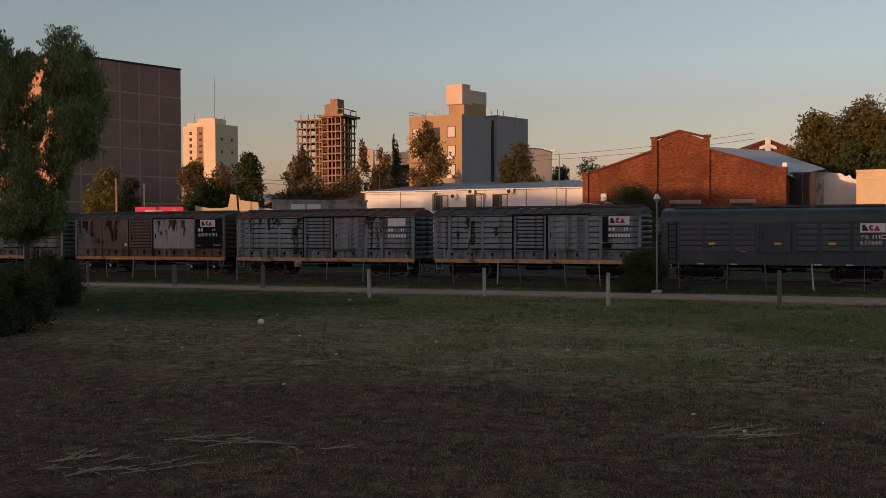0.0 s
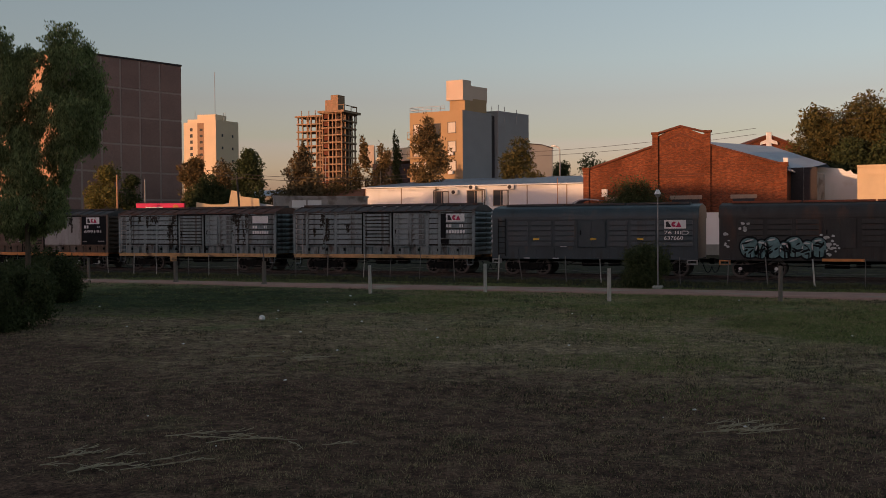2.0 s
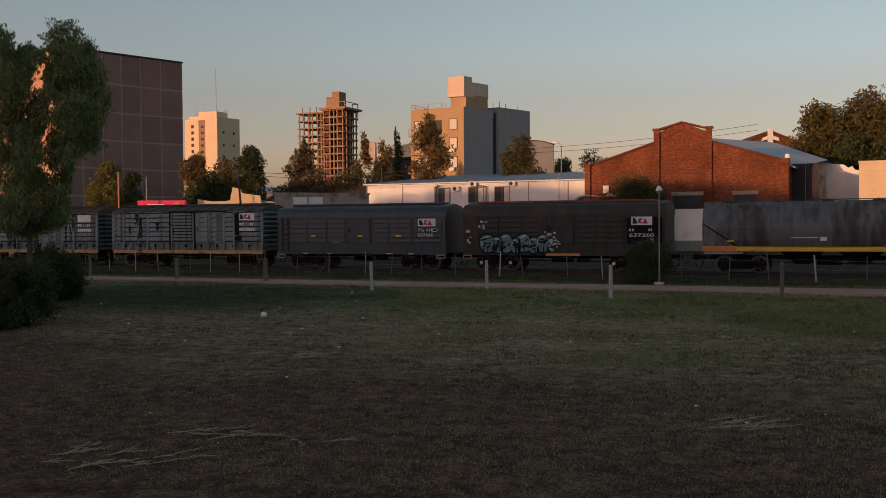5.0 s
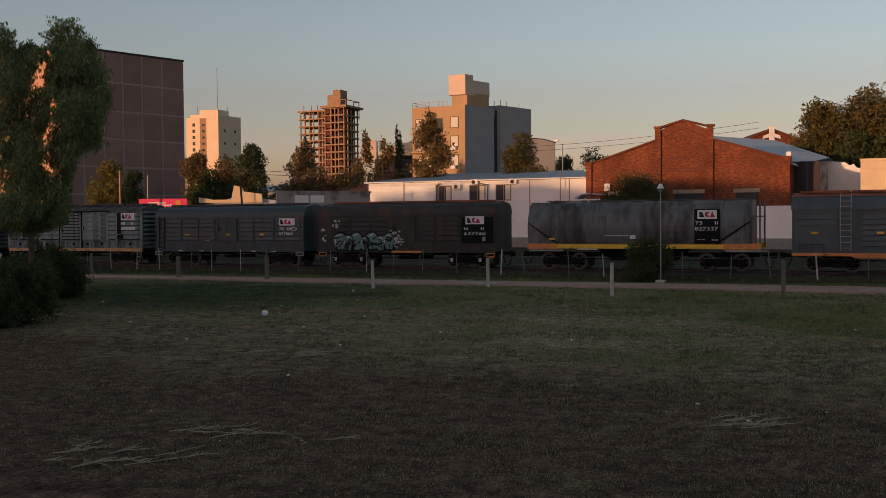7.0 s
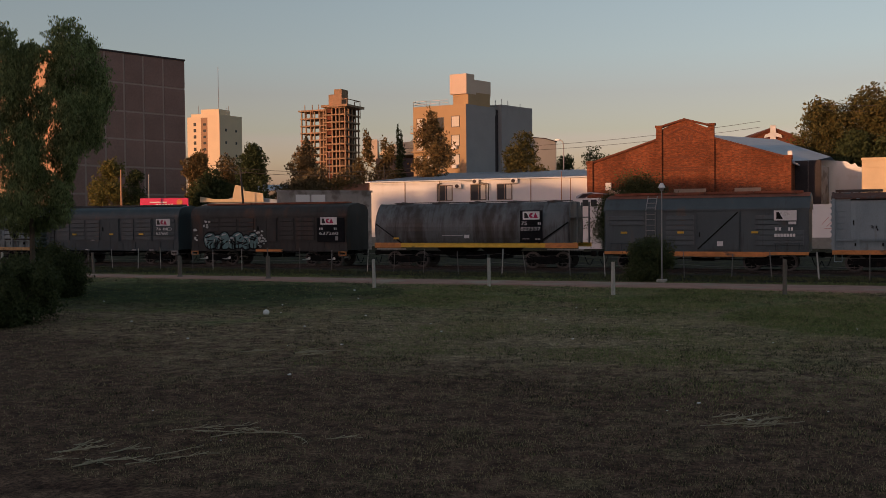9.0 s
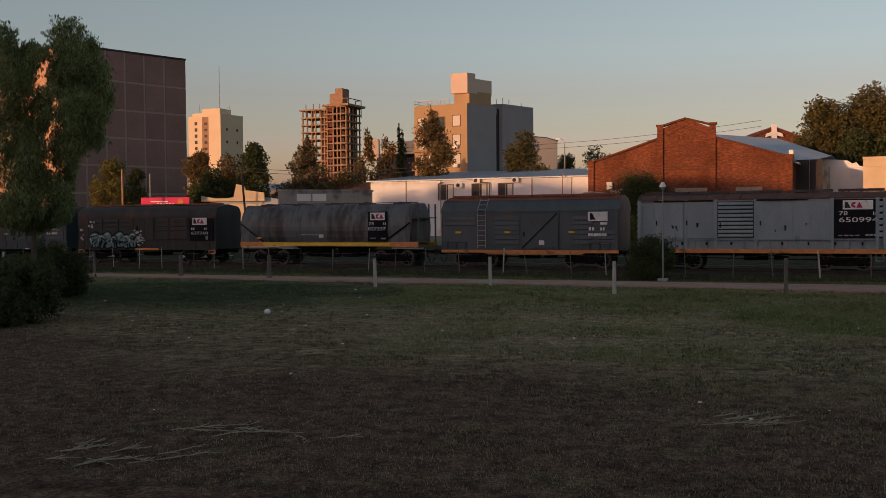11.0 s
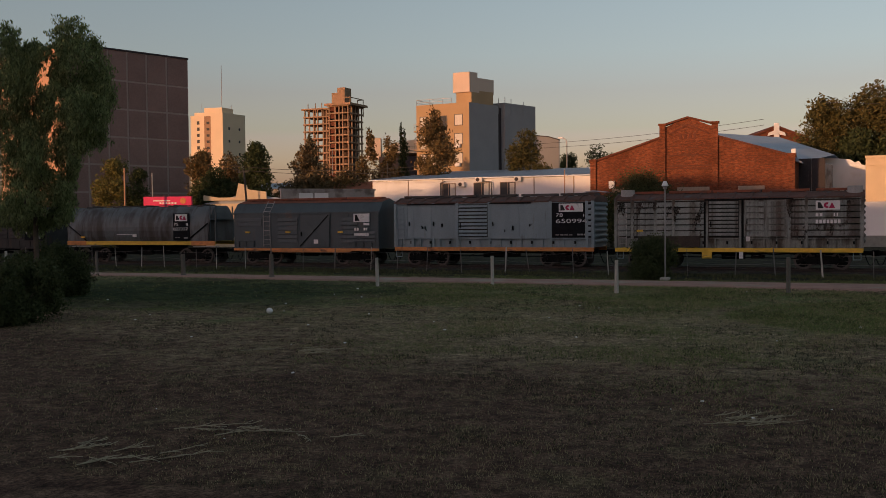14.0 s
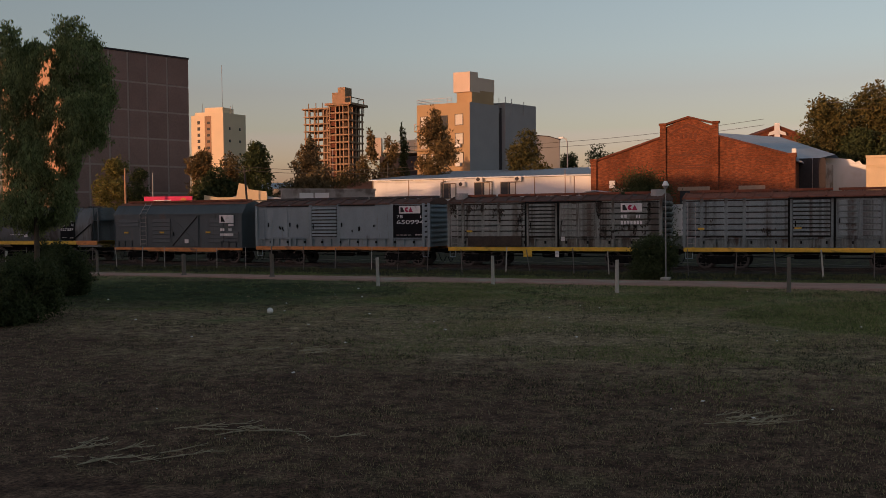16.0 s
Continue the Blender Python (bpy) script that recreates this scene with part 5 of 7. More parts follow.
def window(parent, x0, x1, y, z0, z1, material, t=0.06, frame_mat=None, split=True, name="window"):
    """Window set in a wall that faces -y: recessed pane, frame bars, sill."""
    w = new(name)
    w.parent = parent
    bm = bmesh.new()
    box(bm, x0, x1, y - 0.012, y + 0.05, z0, z1)
    part("pane", bm, material, w)
    bm = bmesh.new()
    for a, b in ((x0 - t, x0), (x1, x1 + t)):
        box(bm, a, b, y - 0.06, y + 0.05, z0 - t, z1 + t)
    for a, b in ((z0 - t, z0), (z1, z1 + t)):
        box(bm, x0, x1, y - 0.06, y + 0.05, a, b)
    if split:
        box(bm, (x0 + x1) / 2 - t / 2, (x0 + x1) / 2 + t / 2, y - 0.04, y + 0.05, z0, z1)
    part("frame", bm, frame_mat or M["frame_white"], w)
    return w


def oriented(name, corner, far, label, category, group=""):
    """Frame of a building: origin at its near corner, x along the front (to the right), y along its depth."""
    return empty(name, Matrix.LocRotScale((corner[0], corner[1], 0), Euler((0, 0, math.atan2(far[1] - corner[1], far[0] - corner[0]))), None), label, category, group)


def brown_building():
    """Tall windowless brown building with pale joints; its right side is turned to the field."""
    cx, cy = -90.4, 92.3
    ang = math.atan2(16.5, 5.6)                  # direction of the long side seen
    h, depth, wide = 24.75, 17.2, 18.0
    e = empty("brown_building", Matrix.LocRotScale((cx, cy, 0), Euler((0, 0, ang)), None), "tall windowless brown building with pale panel joints", "building")
    bm = bmesh.new()                             # local x runs along the seen side, local -y looks to the field
    box(bm, 0, depth, 0, wide, 0, h)
    part("core_wall", bm, M["brown_joint"], e)
    # front face coloured lighter and more orange, as lit by the low sun
    bm = bmesh.new()
    box(bm, -0.12, 0.0, 0.1, wide, 0, h - 0.2)
    part("front_wall", bm, M["lit_render"], e, "rendered front with orange sunlight painted into its tan")
    cols = [0.0, 2.9, 5.7, 8.4, 11.2, 14.2, 17.5]
    cols = [c * depth / 17.5 for c in cols]
    zs = [0.0, 3.2, 6.7, 10.2, 13.75, 17.3, 20.9, h - 0.05]
    for i in range(len(cols) - 1):
        for j in range(len(zs) - 1):
            bm = bmesh.new()
            box(bm, cols[i] + (0.0 if i == 0 else 0.14), cols[i + 1] - (0.0 if i == len(cols) - 2 else 0.14), -0.06, 0.0, zs[j] + 0.12, zs[j + 1] - 0.12)
            part("panel", bm, M["brown_panel"], e)
    bm = bmesh.new()
    box(bm, -0.2, depth + 0.08, -0.15, wide + 0.2, h - 0.1, h + 0.12)
    part("roof", bm, M["dark_sheet"], e)


def white_building():
    x0, x1, y, ze, zr, depth = -55.1, -28.4, 104.8, 7.65, 9.6, 23.5
    e = empty("white_shed", pose(x0, y, 0), "long white painted railway building with metal roof", "building")
    L = x1 - x0
    bm = bmesh.new()
    box(bm, 0, L, 0, depth * 2 - 1, 0, ze - 0.15)
    part("wall", bm, M["white_wall"], e)
    bm = bmesh.new()
    section(bm, [(-0.35, ze - 0.12), (-0.35, ze), (depth, zr), (depth * 2, ze), (depth * 2, ze - 0.12), (depth, zr - 0.2)], -0.3, L + 0.1)
    part("roof", bm, M["metal_roof"], e, "grey corrugated metal roof")
    bm = bmesh.new()
    section(bm, [(-0.36, ze + 0.0), (-0.36, ze + 0.05), (depth, zr + 0.05), (depth, zr)], -0.03, 0.03)
    first = part("roof_seam", bm, M["metal_roof"], e)
    for k in range(1, 34):
        share(first, e, (-0.2 + k * (L / 33), 0, 0))
    bm = bmesh.new()
    box(bm, 0, L, -0.05, 0, 0, 1.1)
    part("dado", bm, M["grey_dado"], e)
    for x in (0.05, 4.76, 9.4 - 0.2, 20.25, L - 1.9):
        bm = bmesh.new()
        box(bm, x - 0.05, x + 0.05, -0.06, 0.0, 1.1, ze - 0.15)
        part("downpipe", bm, M["stone"], e)
    for a, b in ((9.1, 10.75), (13.1, 14.9), (16.3, 18.0)):
        window(e, a, b, -0.02, 5.3, 7.0, M["pane"], 0.07, M["stone"])
        bm = bmesh.new()
        box(bm, b - 0.62, b - 0.05, -0.035, -0.015, 5.35, 6.95)
        part("curtain", bm, M["blind"], e)
    for x in (9.0, 15.3):                         # bent flue pipes
        bm = bmesh.new()
        beam(bm, (x, -0.25, 5.2), (x, -0.25, 7.12), 0.07)
        beam(bm, (x, -0.25, 7.08), (x + (0.6 if x < 10 else -1.6), -0.25, 7.3), 0.07)
        part("flue_pipe", bm, M["wood_dark"], e)
    for x, z in ((11.2, 6.6), (13.35, 7.1), (18.0, 7.05)):
        a = empty("air_conditioner", pose(x0 + x, y - 0.22, z), "white air conditioner unit on the white wall", "air conditioner", "air conditioners on the white wall")
        bm = bmesh.new()
        box(bm, 0, 0.85, -0.2, 0.2, 0, 0.58, 0.03)
        part("case", bm, M["frame_white"], a)
        bm = bmesh.new()
        bmesh.ops.create_cone(bm, cap_ends=True, segments=16, radius1=0.22, radius2=0.22, depth=0.03, matrix=Matrix.Translation((0.32, -0.21, 0.29)) @ Matrix.Rotation(radians(90), 4, "X"))
        part("fan_grille", bm, M["dark_sheet"], a)


def brick_hall():
    x0, x1, y, d = -27.9, -7.35, 103.0, 70.0
    e = empty("brick_hall", pose(0, y, 0), "old red brick railway shed with stepped gable", "building")
    pl, pr, pk = -20.55, -14.95, -17.72
    bm = bmesh.new()
    prism(bm, [(x0, 0), (x0, 8.67), (pl, 11.05), (pr, 11.05), (x1, 8.68), (x1, 0)], 0, 0.6)
    part("gable_wall", bm, M["brick"], e)
    bm = bmesh.new()
    box(bm, x0, x0 + 0.4, 0.6, d, 0, 8.3)
    box(bm, x1 - 0.4, x1, 0.6, d, 0, 8.3)
    part("side_wall", bm, M["brick"], e)
    bm = bmesh.new()
    prism(bm, [(pl, 11.05), (pl, 12.15), (pl + 0.55, 12.2), (pk - 0.35, 13.0), (pk + 0.35, 13.0), (pr - 0.55, 12.2), (pr, 12.15), (pr, 11.05)], 0, 0.55)
    part("pediment", bm, M["brick"], e)
    bm = bmesh.new()
    for a, b, za, zb in ((x0 - 0.1, pl, 8.67, 11.05), (pr, x1 + 0.1, 11.05, 8.68), (pl - 0.05, pk, 12.22, 13.02), (pk, pr + 0.05, 13.02, 12.22)):
        prism(bm, [(a, za), (a, za + 0.2), (b, zb + 0.2), (b, zb)], -0.18, 0.65)
    part("coping", bm, M["brick_dark"], e)
    for x in (pl + 0.28, pr - 0.05, x0 + 0.3, x1 - 0.3):
        bm = bmesh.new()
        top = 12.35 if pl <= x <= pr else 8.9
        box(bm, x - 0.3, x + 0.3, -0.22, 0, 0, top)
        box(bm, x - 0.4, x + 0.4, -0.32, 0.3, top, top + 0.22)
        part("pilaster", bm, M["brick"], e)
    bm = bmesh.new()
    for z in (9.2, 8.1, 7.85):
        box(bm, pl + 0.6, pr - 0.35, -0.08, 0, z, z + 0.13)
    part("string_course", bm, M["brick_dark"], e)
    bm = bmesh.new()
    prism(bm, [(pl + 0.9, 11.5), (pk, 12.5), (pr - 0.7, 11.5), (pr - 0.7, 11.35), (pk, 12.3), (pl + 0.9, 11.35)], -0.06, 0)
    part("inner_moulding", bm, M["brick_dark"], e)
    for k in range(4):
        bm = bmesh.new()
        box(bm, pk - 0.85 + k * 0.48, pk - 0.60 + k * 0.48, -0.06, 0, 10.95, 11.45)
        part("date_bar", bm, M["brick_dark"], e)
    for a, b in ((-18.8, -15.55), (-12.75, -10.2), (-25.6, -23.0)):
        bm = bmesh.new()
        box(bm, a, b, -0.12, 0.0, 5.6, 6.0, 0.03)
        part("lintel", bm, M["stone"], e)
        w = window(e, a + 0.35, b - 0.35, -0.03, 2.2, 5.55, M["pane"], 0.12, M["dark_sheet"])
    bm = bmesh.new()                              # roof: two slopes and a thin edge
    rz, rx = 11.35, (x0 + x1) / 2
    prism(bm, [(x0 - 0.4, 8.2), (x0 - 0.4, 8.32), (rx, rz + 0.1), (x1 + 0.5, 8.32), (x1 + 0.5, 8.2), (rx, rz - 0.05)], 0.6, d)
    for k in range(50):
        yy = 1.0 + k * (d - 1.5) / 50
        prism(bm, [(rx, rz + 0.1), (rx, rz + 0.15), (x1 + 0.5, 8.37), (x1 + 0.5, 8.32)], yy, yy + 0.06)
    part("roof", bm, M["metal_roof"], e, "grey metal sheet roof")
    # worn brick courses
    verts, faces = [], []
    rnd = random.Random(2)
    for r in range(26):
        z = 4.6 + r * 0.30
        x = x0 + 0.7 + rnd.uniform(0, 0.4)
        while x < x1 - 0.8:
            lim = 8.6 + 2.3 * max(0.0, 1 - max(0.0, (pl - x) / (pl - x0), (x - pr) / (x1 - pr)))
            if z < lim - 0.2 and rnd.random() < 0.5 and not (abs(x - pl - 0.28) < 0.7 or abs(x - pr) < 0.7):
                quick_box(verts, faces, x, x + 0.24, -0.012 - rnd.random() * 0.02, 0.01, z, z + 0.075)
            x += rnd.uniform(0.3, 0.9)
    me = bpy.data.meshes.new("brick_courses")
    me.from_pydata(verts, [], faces)
    me.materials.append(M["brick_dark"])
    o = new("proud_bricks", me)
    o.parent = e
    o["kind"] = "stuff"


def white_annex():
    """Low white wall before the brick hall and the taller white block with a cream one beside it."""
    e = empty("white_wall_block", pose(-26.0, 100.0, 0), "low white painted wall with grey base", "wall")
    bm = bmesh.new()
    box(bm, 0, 32.0, 0, 1.8, 1.05, 4.2)
    part("wall", bm, M["white_wall"], e)
    bm = bmesh.new()
    box(bm, -0.0, 32.0, -0.04, 1.8, 0, 1.05)
    part("dado", bm, M["grey_dado"], e)
    for k, (xa, za, xb, zb) in enumerate(((22.0, 2.1, 23.4, 3.4), (23.4, 3.4, 23.9, 2.2), (22.4, 2.9, 24.1, 2.7), (21.6, 2.3, 22.2, 3.0), (24.0, 2.3, 24.6, 3.3), (21.8, 1.9, 24.4, 2.0))):
        bm = bmesh.new()
        plank(bm, (xa, -0.012 - 0.002 * k, za), (xb, -0.012 - 0.002 * k, zb), 0.07, 0.02)
        part("spray_stroke", bm, M["faded_red"], e)
    b = empty("white_block", pose(-5.42, 118.0, 0), "white rendered block with a curved parapet", "building")
    bm = bmesh.new()
    prism(bm, [(-0.3, 0), (-0.3, 9.3), (0.8, 9.32), (2.75, 9.09), (3.2, 8.75), (3.62, 8.9), (3.9, 8.5), (4.31, 8.4), (4.31, 0)], 0, 2.5)
    part("wall", bm, M["white_wall"], b)
    for z in (8.1, 8.3):
        bm = bmesh.new()
        box(bm, -0.3, 4.36, -0.07, 0, z, z + 0.1)
        part("moulding", bm, M["white_wall"], b)
    c = empty("cream_block", pose(-1.04, 110.0, 0), "sunlit cream rendered building with ledge", "building")
    bm = bmesh.new()
    box(bm, 0, 18, 0.0, 7, 0, 8.75)
    part("wall", bm, M["cream_wall"], c)
    for z0, z1, d0 in ((8.75, 9.0, 0.14), (8.0, 8.12, 0.08), (7.75, 7.81, 0.05)):
        bm = bmesh.new()
        box(bm, -0.06, 18.1, -d0, 0.3 if z0 > 8.5 else 0.0, z0, z1)
        part("cornice", bm, M["cream_wall"], c)
    for x in (3.3, 3.75):
        bm = bmesh.new()
        beam(bm, (x, -0.3, 5.0), (x, -0.3, 8.0), 0.06)
        part("vent_pipe", bm, M["frame_white"], c)
    r = empty("rear_shed", pose(0, 108.0, 0), "grey metal hipped roof behind the brick shed", "building")
    bm = bmesh.new()
    v = [bm.verts.new(q) for q in ((-19.0, 0.8, 8.6), (-6.6, 0.8, 8.6), (-4.2, 8.0, 9.55), (-10.9, 20.3, 12.6), (-19.0, 17.3, 13.3), (-19.0, 26.0, 8.6), (-3.0, 26.0, 8.6))]
    for q in ((0, 1, 2, 3, 4), (4, 3, 6, 5), (3, 2, 6)):
        bm.faces.new([v[i] for i in q])
    bmesh.ops.solidify(bm, geom=bm.faces[:], thickness=0.12)
    part("roof", bm, M["metal_roof"], r)
    bm = bmesh.new()
    footprint(bm, [(-19.0, 1.2), (-7.0, 1.2), (-4.6, 8.0), (-3.6, 25), (-19.0, 25)], 0, 8.5)
    part("wall", bm, M["old_wall"], r)
    g = empty("sheet_gate", pose(-7.3, 107.0, 0), "dark sheet metal gate beside the brick shed", "gate")
    for k in range(2):
        bm = bmesh.new()
        box(bm, k * 1.28, k * 1.28 + 1.24, 0, 0.1, 0.2, 8.75)
        for j in range(6):
            box(bm, k * 1.28 + 0.1 + j * 0.2, k * 1.28 + 0.15 + j * 0.2, -0.03, 0, 0.2, 8.75)
        part("leaf", bm, M["dark_sheet"], g)
    f = empty("floodlight", pose(-7.5, 103.2, 8.95), "small floodlight on the brick shed corner", "lamp")
    bm = bmesh.new()
    box(bm, -0.22, 0.22, -0.18, 0.12, 0.1, 0.6, 0.04)
    beam(bm, (0, 0, -0.3), (0, 0, 0.15), 0.04)
    part("housing", bm, M["lamp_white"], f)


def yard_shelter():
    """Small white shelter with a bowed light roof before the brick hall, and a pale board on the hall's wall."""
    e = empty("yard_shelter", pose(-27.3, 97.2, 0), "small white shelter with a bowed metal roof", "shelter")
    bm = bmesh.new()
    box(bm, 0, 2.4, 0, 2.2, 0, 5.1)
    part("wall", bm, M["white_wall"], e)
    bm = bmesh.new()
    prism(bm, [(-0.2, 5.1), (-0.15, 5.3), (0.5, 5.62), (1.3, 5.7), (2.6, 5.55), (2.6, 5.45), (1.3, 5.60), (0.5, 5.52), (0.0, 5.1)], -0.2, 2.4)
    part("roof", bm, M["metal_roof"], e)
    for x in (0.45, 1.3):
        bm = bmesh.new()
        box(bm, x, x + 0.6, -0.05, 0, 4.3, 4.95)
        part("window", bm, M["pane"], e)
    b = empty("notice_board", pose(-25.9, 102.7, 6.0), "pale notice board on the brick wall", "board")
    bm = bmesh.new()
    box(bm, 0, 0.62, 0, 0.12, 0, 0.8, 0.02)
    part("face", bm, M["frame_white"], b)


def back_gable():
    e = empty("brick_gable_house", pose(-17.7, 199.5, 0, 0, 0, 20), "brick gable with white ornament on its peak", "building")
    bm = bmesh.new()
    prism(bm, [(-5.2, 0), (-5.2, 17.7), (0, 20.0), (6.0, 17.6), (6.0, 0)], 0, 20)
    part("gable_wall", bm, M["brick"], e)
    bm = bmesh.new()
    prism(bm, [(-5.6, 17.5), (-5.6, 17.9), (0, 20.3), (6.4, 17.8), (6.4, 17.4), (0, 19.9)], -0.3, 20)
    part("roof", bm, M["brick_dark"], e)
    bm = bmesh.new()
    box(bm, -0.5, 0.5, -0.6, -0.3, 16.8, 20.6, 0.05)
    prism(bm, [(-1.7, 18.2), (-1.5, 18.8), (0, 19.4), (1.5, 18.8), (1.7, 18.2), (0, 18.6)], -0.6, -0.3)
    part("ornament", bm, M["white_wall"], e)


def tower_block():
    """Tan six-storey block with a grey blind side, rear wing and roof tank house."""
    cx, cy = -55.1, 135.7
    e = empty("apartment_block", Matrix.LocRotScale((cx, cy, 0), Euler((0, 0, radians(-3.8))), None), "tan apartment block with grey blind side wall", "apartment building")
    # local: front runs to -x, depth to +y (turned), right side at x = 0
    k = math.tan(radians(14.6))
    bm = bmesh.new()
    footprint(bm, [(-8.9, 0), (0, 0), (6.6 * k, 6.6), (-8.9, 6.6)], 0, 20.15)
    for f in bm.faces:
        f.material_index = 1 if f.normal.x > 0.5 else 0
    part("wall", bm, [M["tower_tan"], M["tower_grey"]], e)
    # recess between the wings coloured near black, in place of its shade
    bm = bmesh.new()
    footprint(bm, [(-4.5, 6.6), (6.6 * k - 0.5, 6.6), (8.0 * k - 0.5, 8.0), (-4.5, 8.0)], 0, 19.9)
    part("recess_wall", bm, M["dark_sheet"], e)
    bm = bmesh.new()
    footprint(bm, [(-6, 8.0), (8.0 * k + 0.1, 8.0), (15.6 * k + 0.1, 15.6), (-6, 15.6)], 0, 20.7)
    part("rear_wing", bm, M["tower_grey"], e)
    bm = bmesh.new()
    footprint(bm, [(-2.4, 0.6), (0.1, 0.6), (5.3 * k + 0.1, 5.3), (-2.4, 5.3)], 20.1, 22.0)
    part("stair_head", bm, M["tower_tan"], e)
    bm = bmesh.new()
    footprint(bm, [(-2.75, 0.2), (0.0, 0.2), (1.9 * k, 1.9), (-2.75, 1.9)], 21.7, 24.65)
    footprint(bm, [(-2.75, 1.9), (1.9 * k, 1.9), (5.6 * k, 5.6), (-2.75, 5.6)], 21.7, 23.9)
    part("tank_house", bm, M["tower_pale"], e)
    bm = bmesh.new()
    for z in (20.55, 20.95):
        beam(bm, (-8.9, 0.1, z), (-3.0, 0.1, z), 0.035)
        beam(bm, (-8.9, 0.1, z), (-8.9, 5, z), 0.035)
    for j in range(9):
        beam(bm, (-8.9 + j * 0.74, 0.1, 20.1), (-8.9 + j * 0.74, 0.1, 20.95), 0.03)
    part("railing", bm, M["galv"], e)
    for x, y, h in ((1.0, 5.9, 1.0), (2.1, 8.3, 0.7), (2.6, 9.5, 0.5), (1.6, 7.0, 0.4), (3.6, 12.0, 0.2)):
        bm = bmesh.new()
        beam(bm, (x, y, 19.0), (x, y, 20.9 + h), 0.05)
        part("antenna", bm, M["galv"], e)
    for fl in range(6):
        z = 16.9 - fl * 2.82
        window(e, -2.35, -1.15, -0.02, z, z + 1.5, M["blind"], 0.1, M["wood_dark"], split=False)
        if fl:
            a = empty("air_conditioner", e.matrix_world @ pose(-2.2, -0.3, z - 0.55), "white air conditioner below a tower window", "air conditioner", "air conditioners on the tower")
            bm = bmesh.new()
            box(bm, 0, 0.8, -0.2, 0.25, 0, 0.5, 0.03)
            part("case", bm, M["frame_white"], a)
        for x0, x1, mt in ((-4.85, -3.75, M["pane"]), (-6.4, -5.5, M["blind"]), (-8.2, -7.2, M["blind"])):
            window(e, x0, x1, -0.02, z - 0.5, z + 1.4, mt, 0.1, M["wood_dark"], split=False)
        bm = bmesh.new()
        box(bm, -8.9, -6.2, -0.9, 0, z - 0.85, z - 0.65)
        for j in range(7):
            beam(bm, (-8.85 + j * 0.43, -0.85, z - 0.65), (-8.85 + j * 0.43, -0.85, z + 0.3), 0.025)
        beam(bm, (-8.9, -0.85, z + 0.3), (-6.2, -0.85, z + 0.3), 0.03)
        part("balcony", bm, M["tower_tan"], e)


def white_tower():
    """Far cream tower with a strip coloured as a shaded recess and a projecting slab."""
    e = empty("cream_tower", Matrix.LocRotScale((-264.0, 366.7, 0), Euler((0, 0, radians(8))), None), "far cream apartment tower lit by low sun", "apartment building")
    h = 49.5
    bm = bmesh.new()
    footprint(bm, [(-20.6, 2.0), (-4, 2.0), (-4, 13), (-20.6, 13)], 0, h + 1.0)
    part("wall", bm, M["cream"], e)
    bm = bmesh.new()
    footprint(bm, [(-8.9, -0.8), (-3.0, -0.8), (1.0, 13), (-8.9, 13)], 0, h + 1.5)
    part("wing", bm, M["cream"], e)
    # flat panel in a darker colour, painted shade in place of a recess
    bm = bmesh.new()
    box(bm, -13.6, -9.6, 1.75, 2.1, 0, h + 0.6)
    part("stair_strip", bm, M["concrete"], e)
    bm = bmesh.new()
    footprint(bm, [(-15.0, 4.5), (-6.0, 4.5), (-5, 13), (-15.0, 13)], h, h + 4.6)
    footprint(bm, [(-20.0, 4.5), (-15.0, 4.5), (-15, 11), (-20.0, 11)], h, h + 2.6)
    part("roof_house", bm, M["cream"], e)
    for fl in range(15):
        z = h - 3.0 - fl * 2.8
        for x0, x1, y in ((-17.4, -16.1, 1.98), (-12.4, -11.0, 1.70)):
            w = new("window")
            w.parent = e
            bm = bmesh.new()
            box(bm, x0, x1, y - 0.05, y + 0.2, z, z + 1.5 if x0 < -15 else z + 1.1)
            part("pane", bm, M["pane"], w)
        if fl % 2:
            for u in (0.25, 0.7):
                bm = bmesh.new()
                box(bm, 4.0 * u - 3.2, 4.0 * u - 2.72, -0.8 + 13.8 * u, 0.4 + 13.8 * u, z, z + 1.2)
                part("window", bm, M["pane"], e)
    bm = bmesh.new()
    beam(bm, (-8, 8, h + 4), (-8, 8, h + 24), 0.12)
    for x, y, hh in ((-17, 6, 3.5), (-13, 6, 2), (-10, 8, 2), (-3, 8, 3), (-2.3, 5, 2)):
        beam(bm, (x, y, h), (x, y, h + 3 + hh), 0.10)
    part("antenna", bm, M["galv"], e)


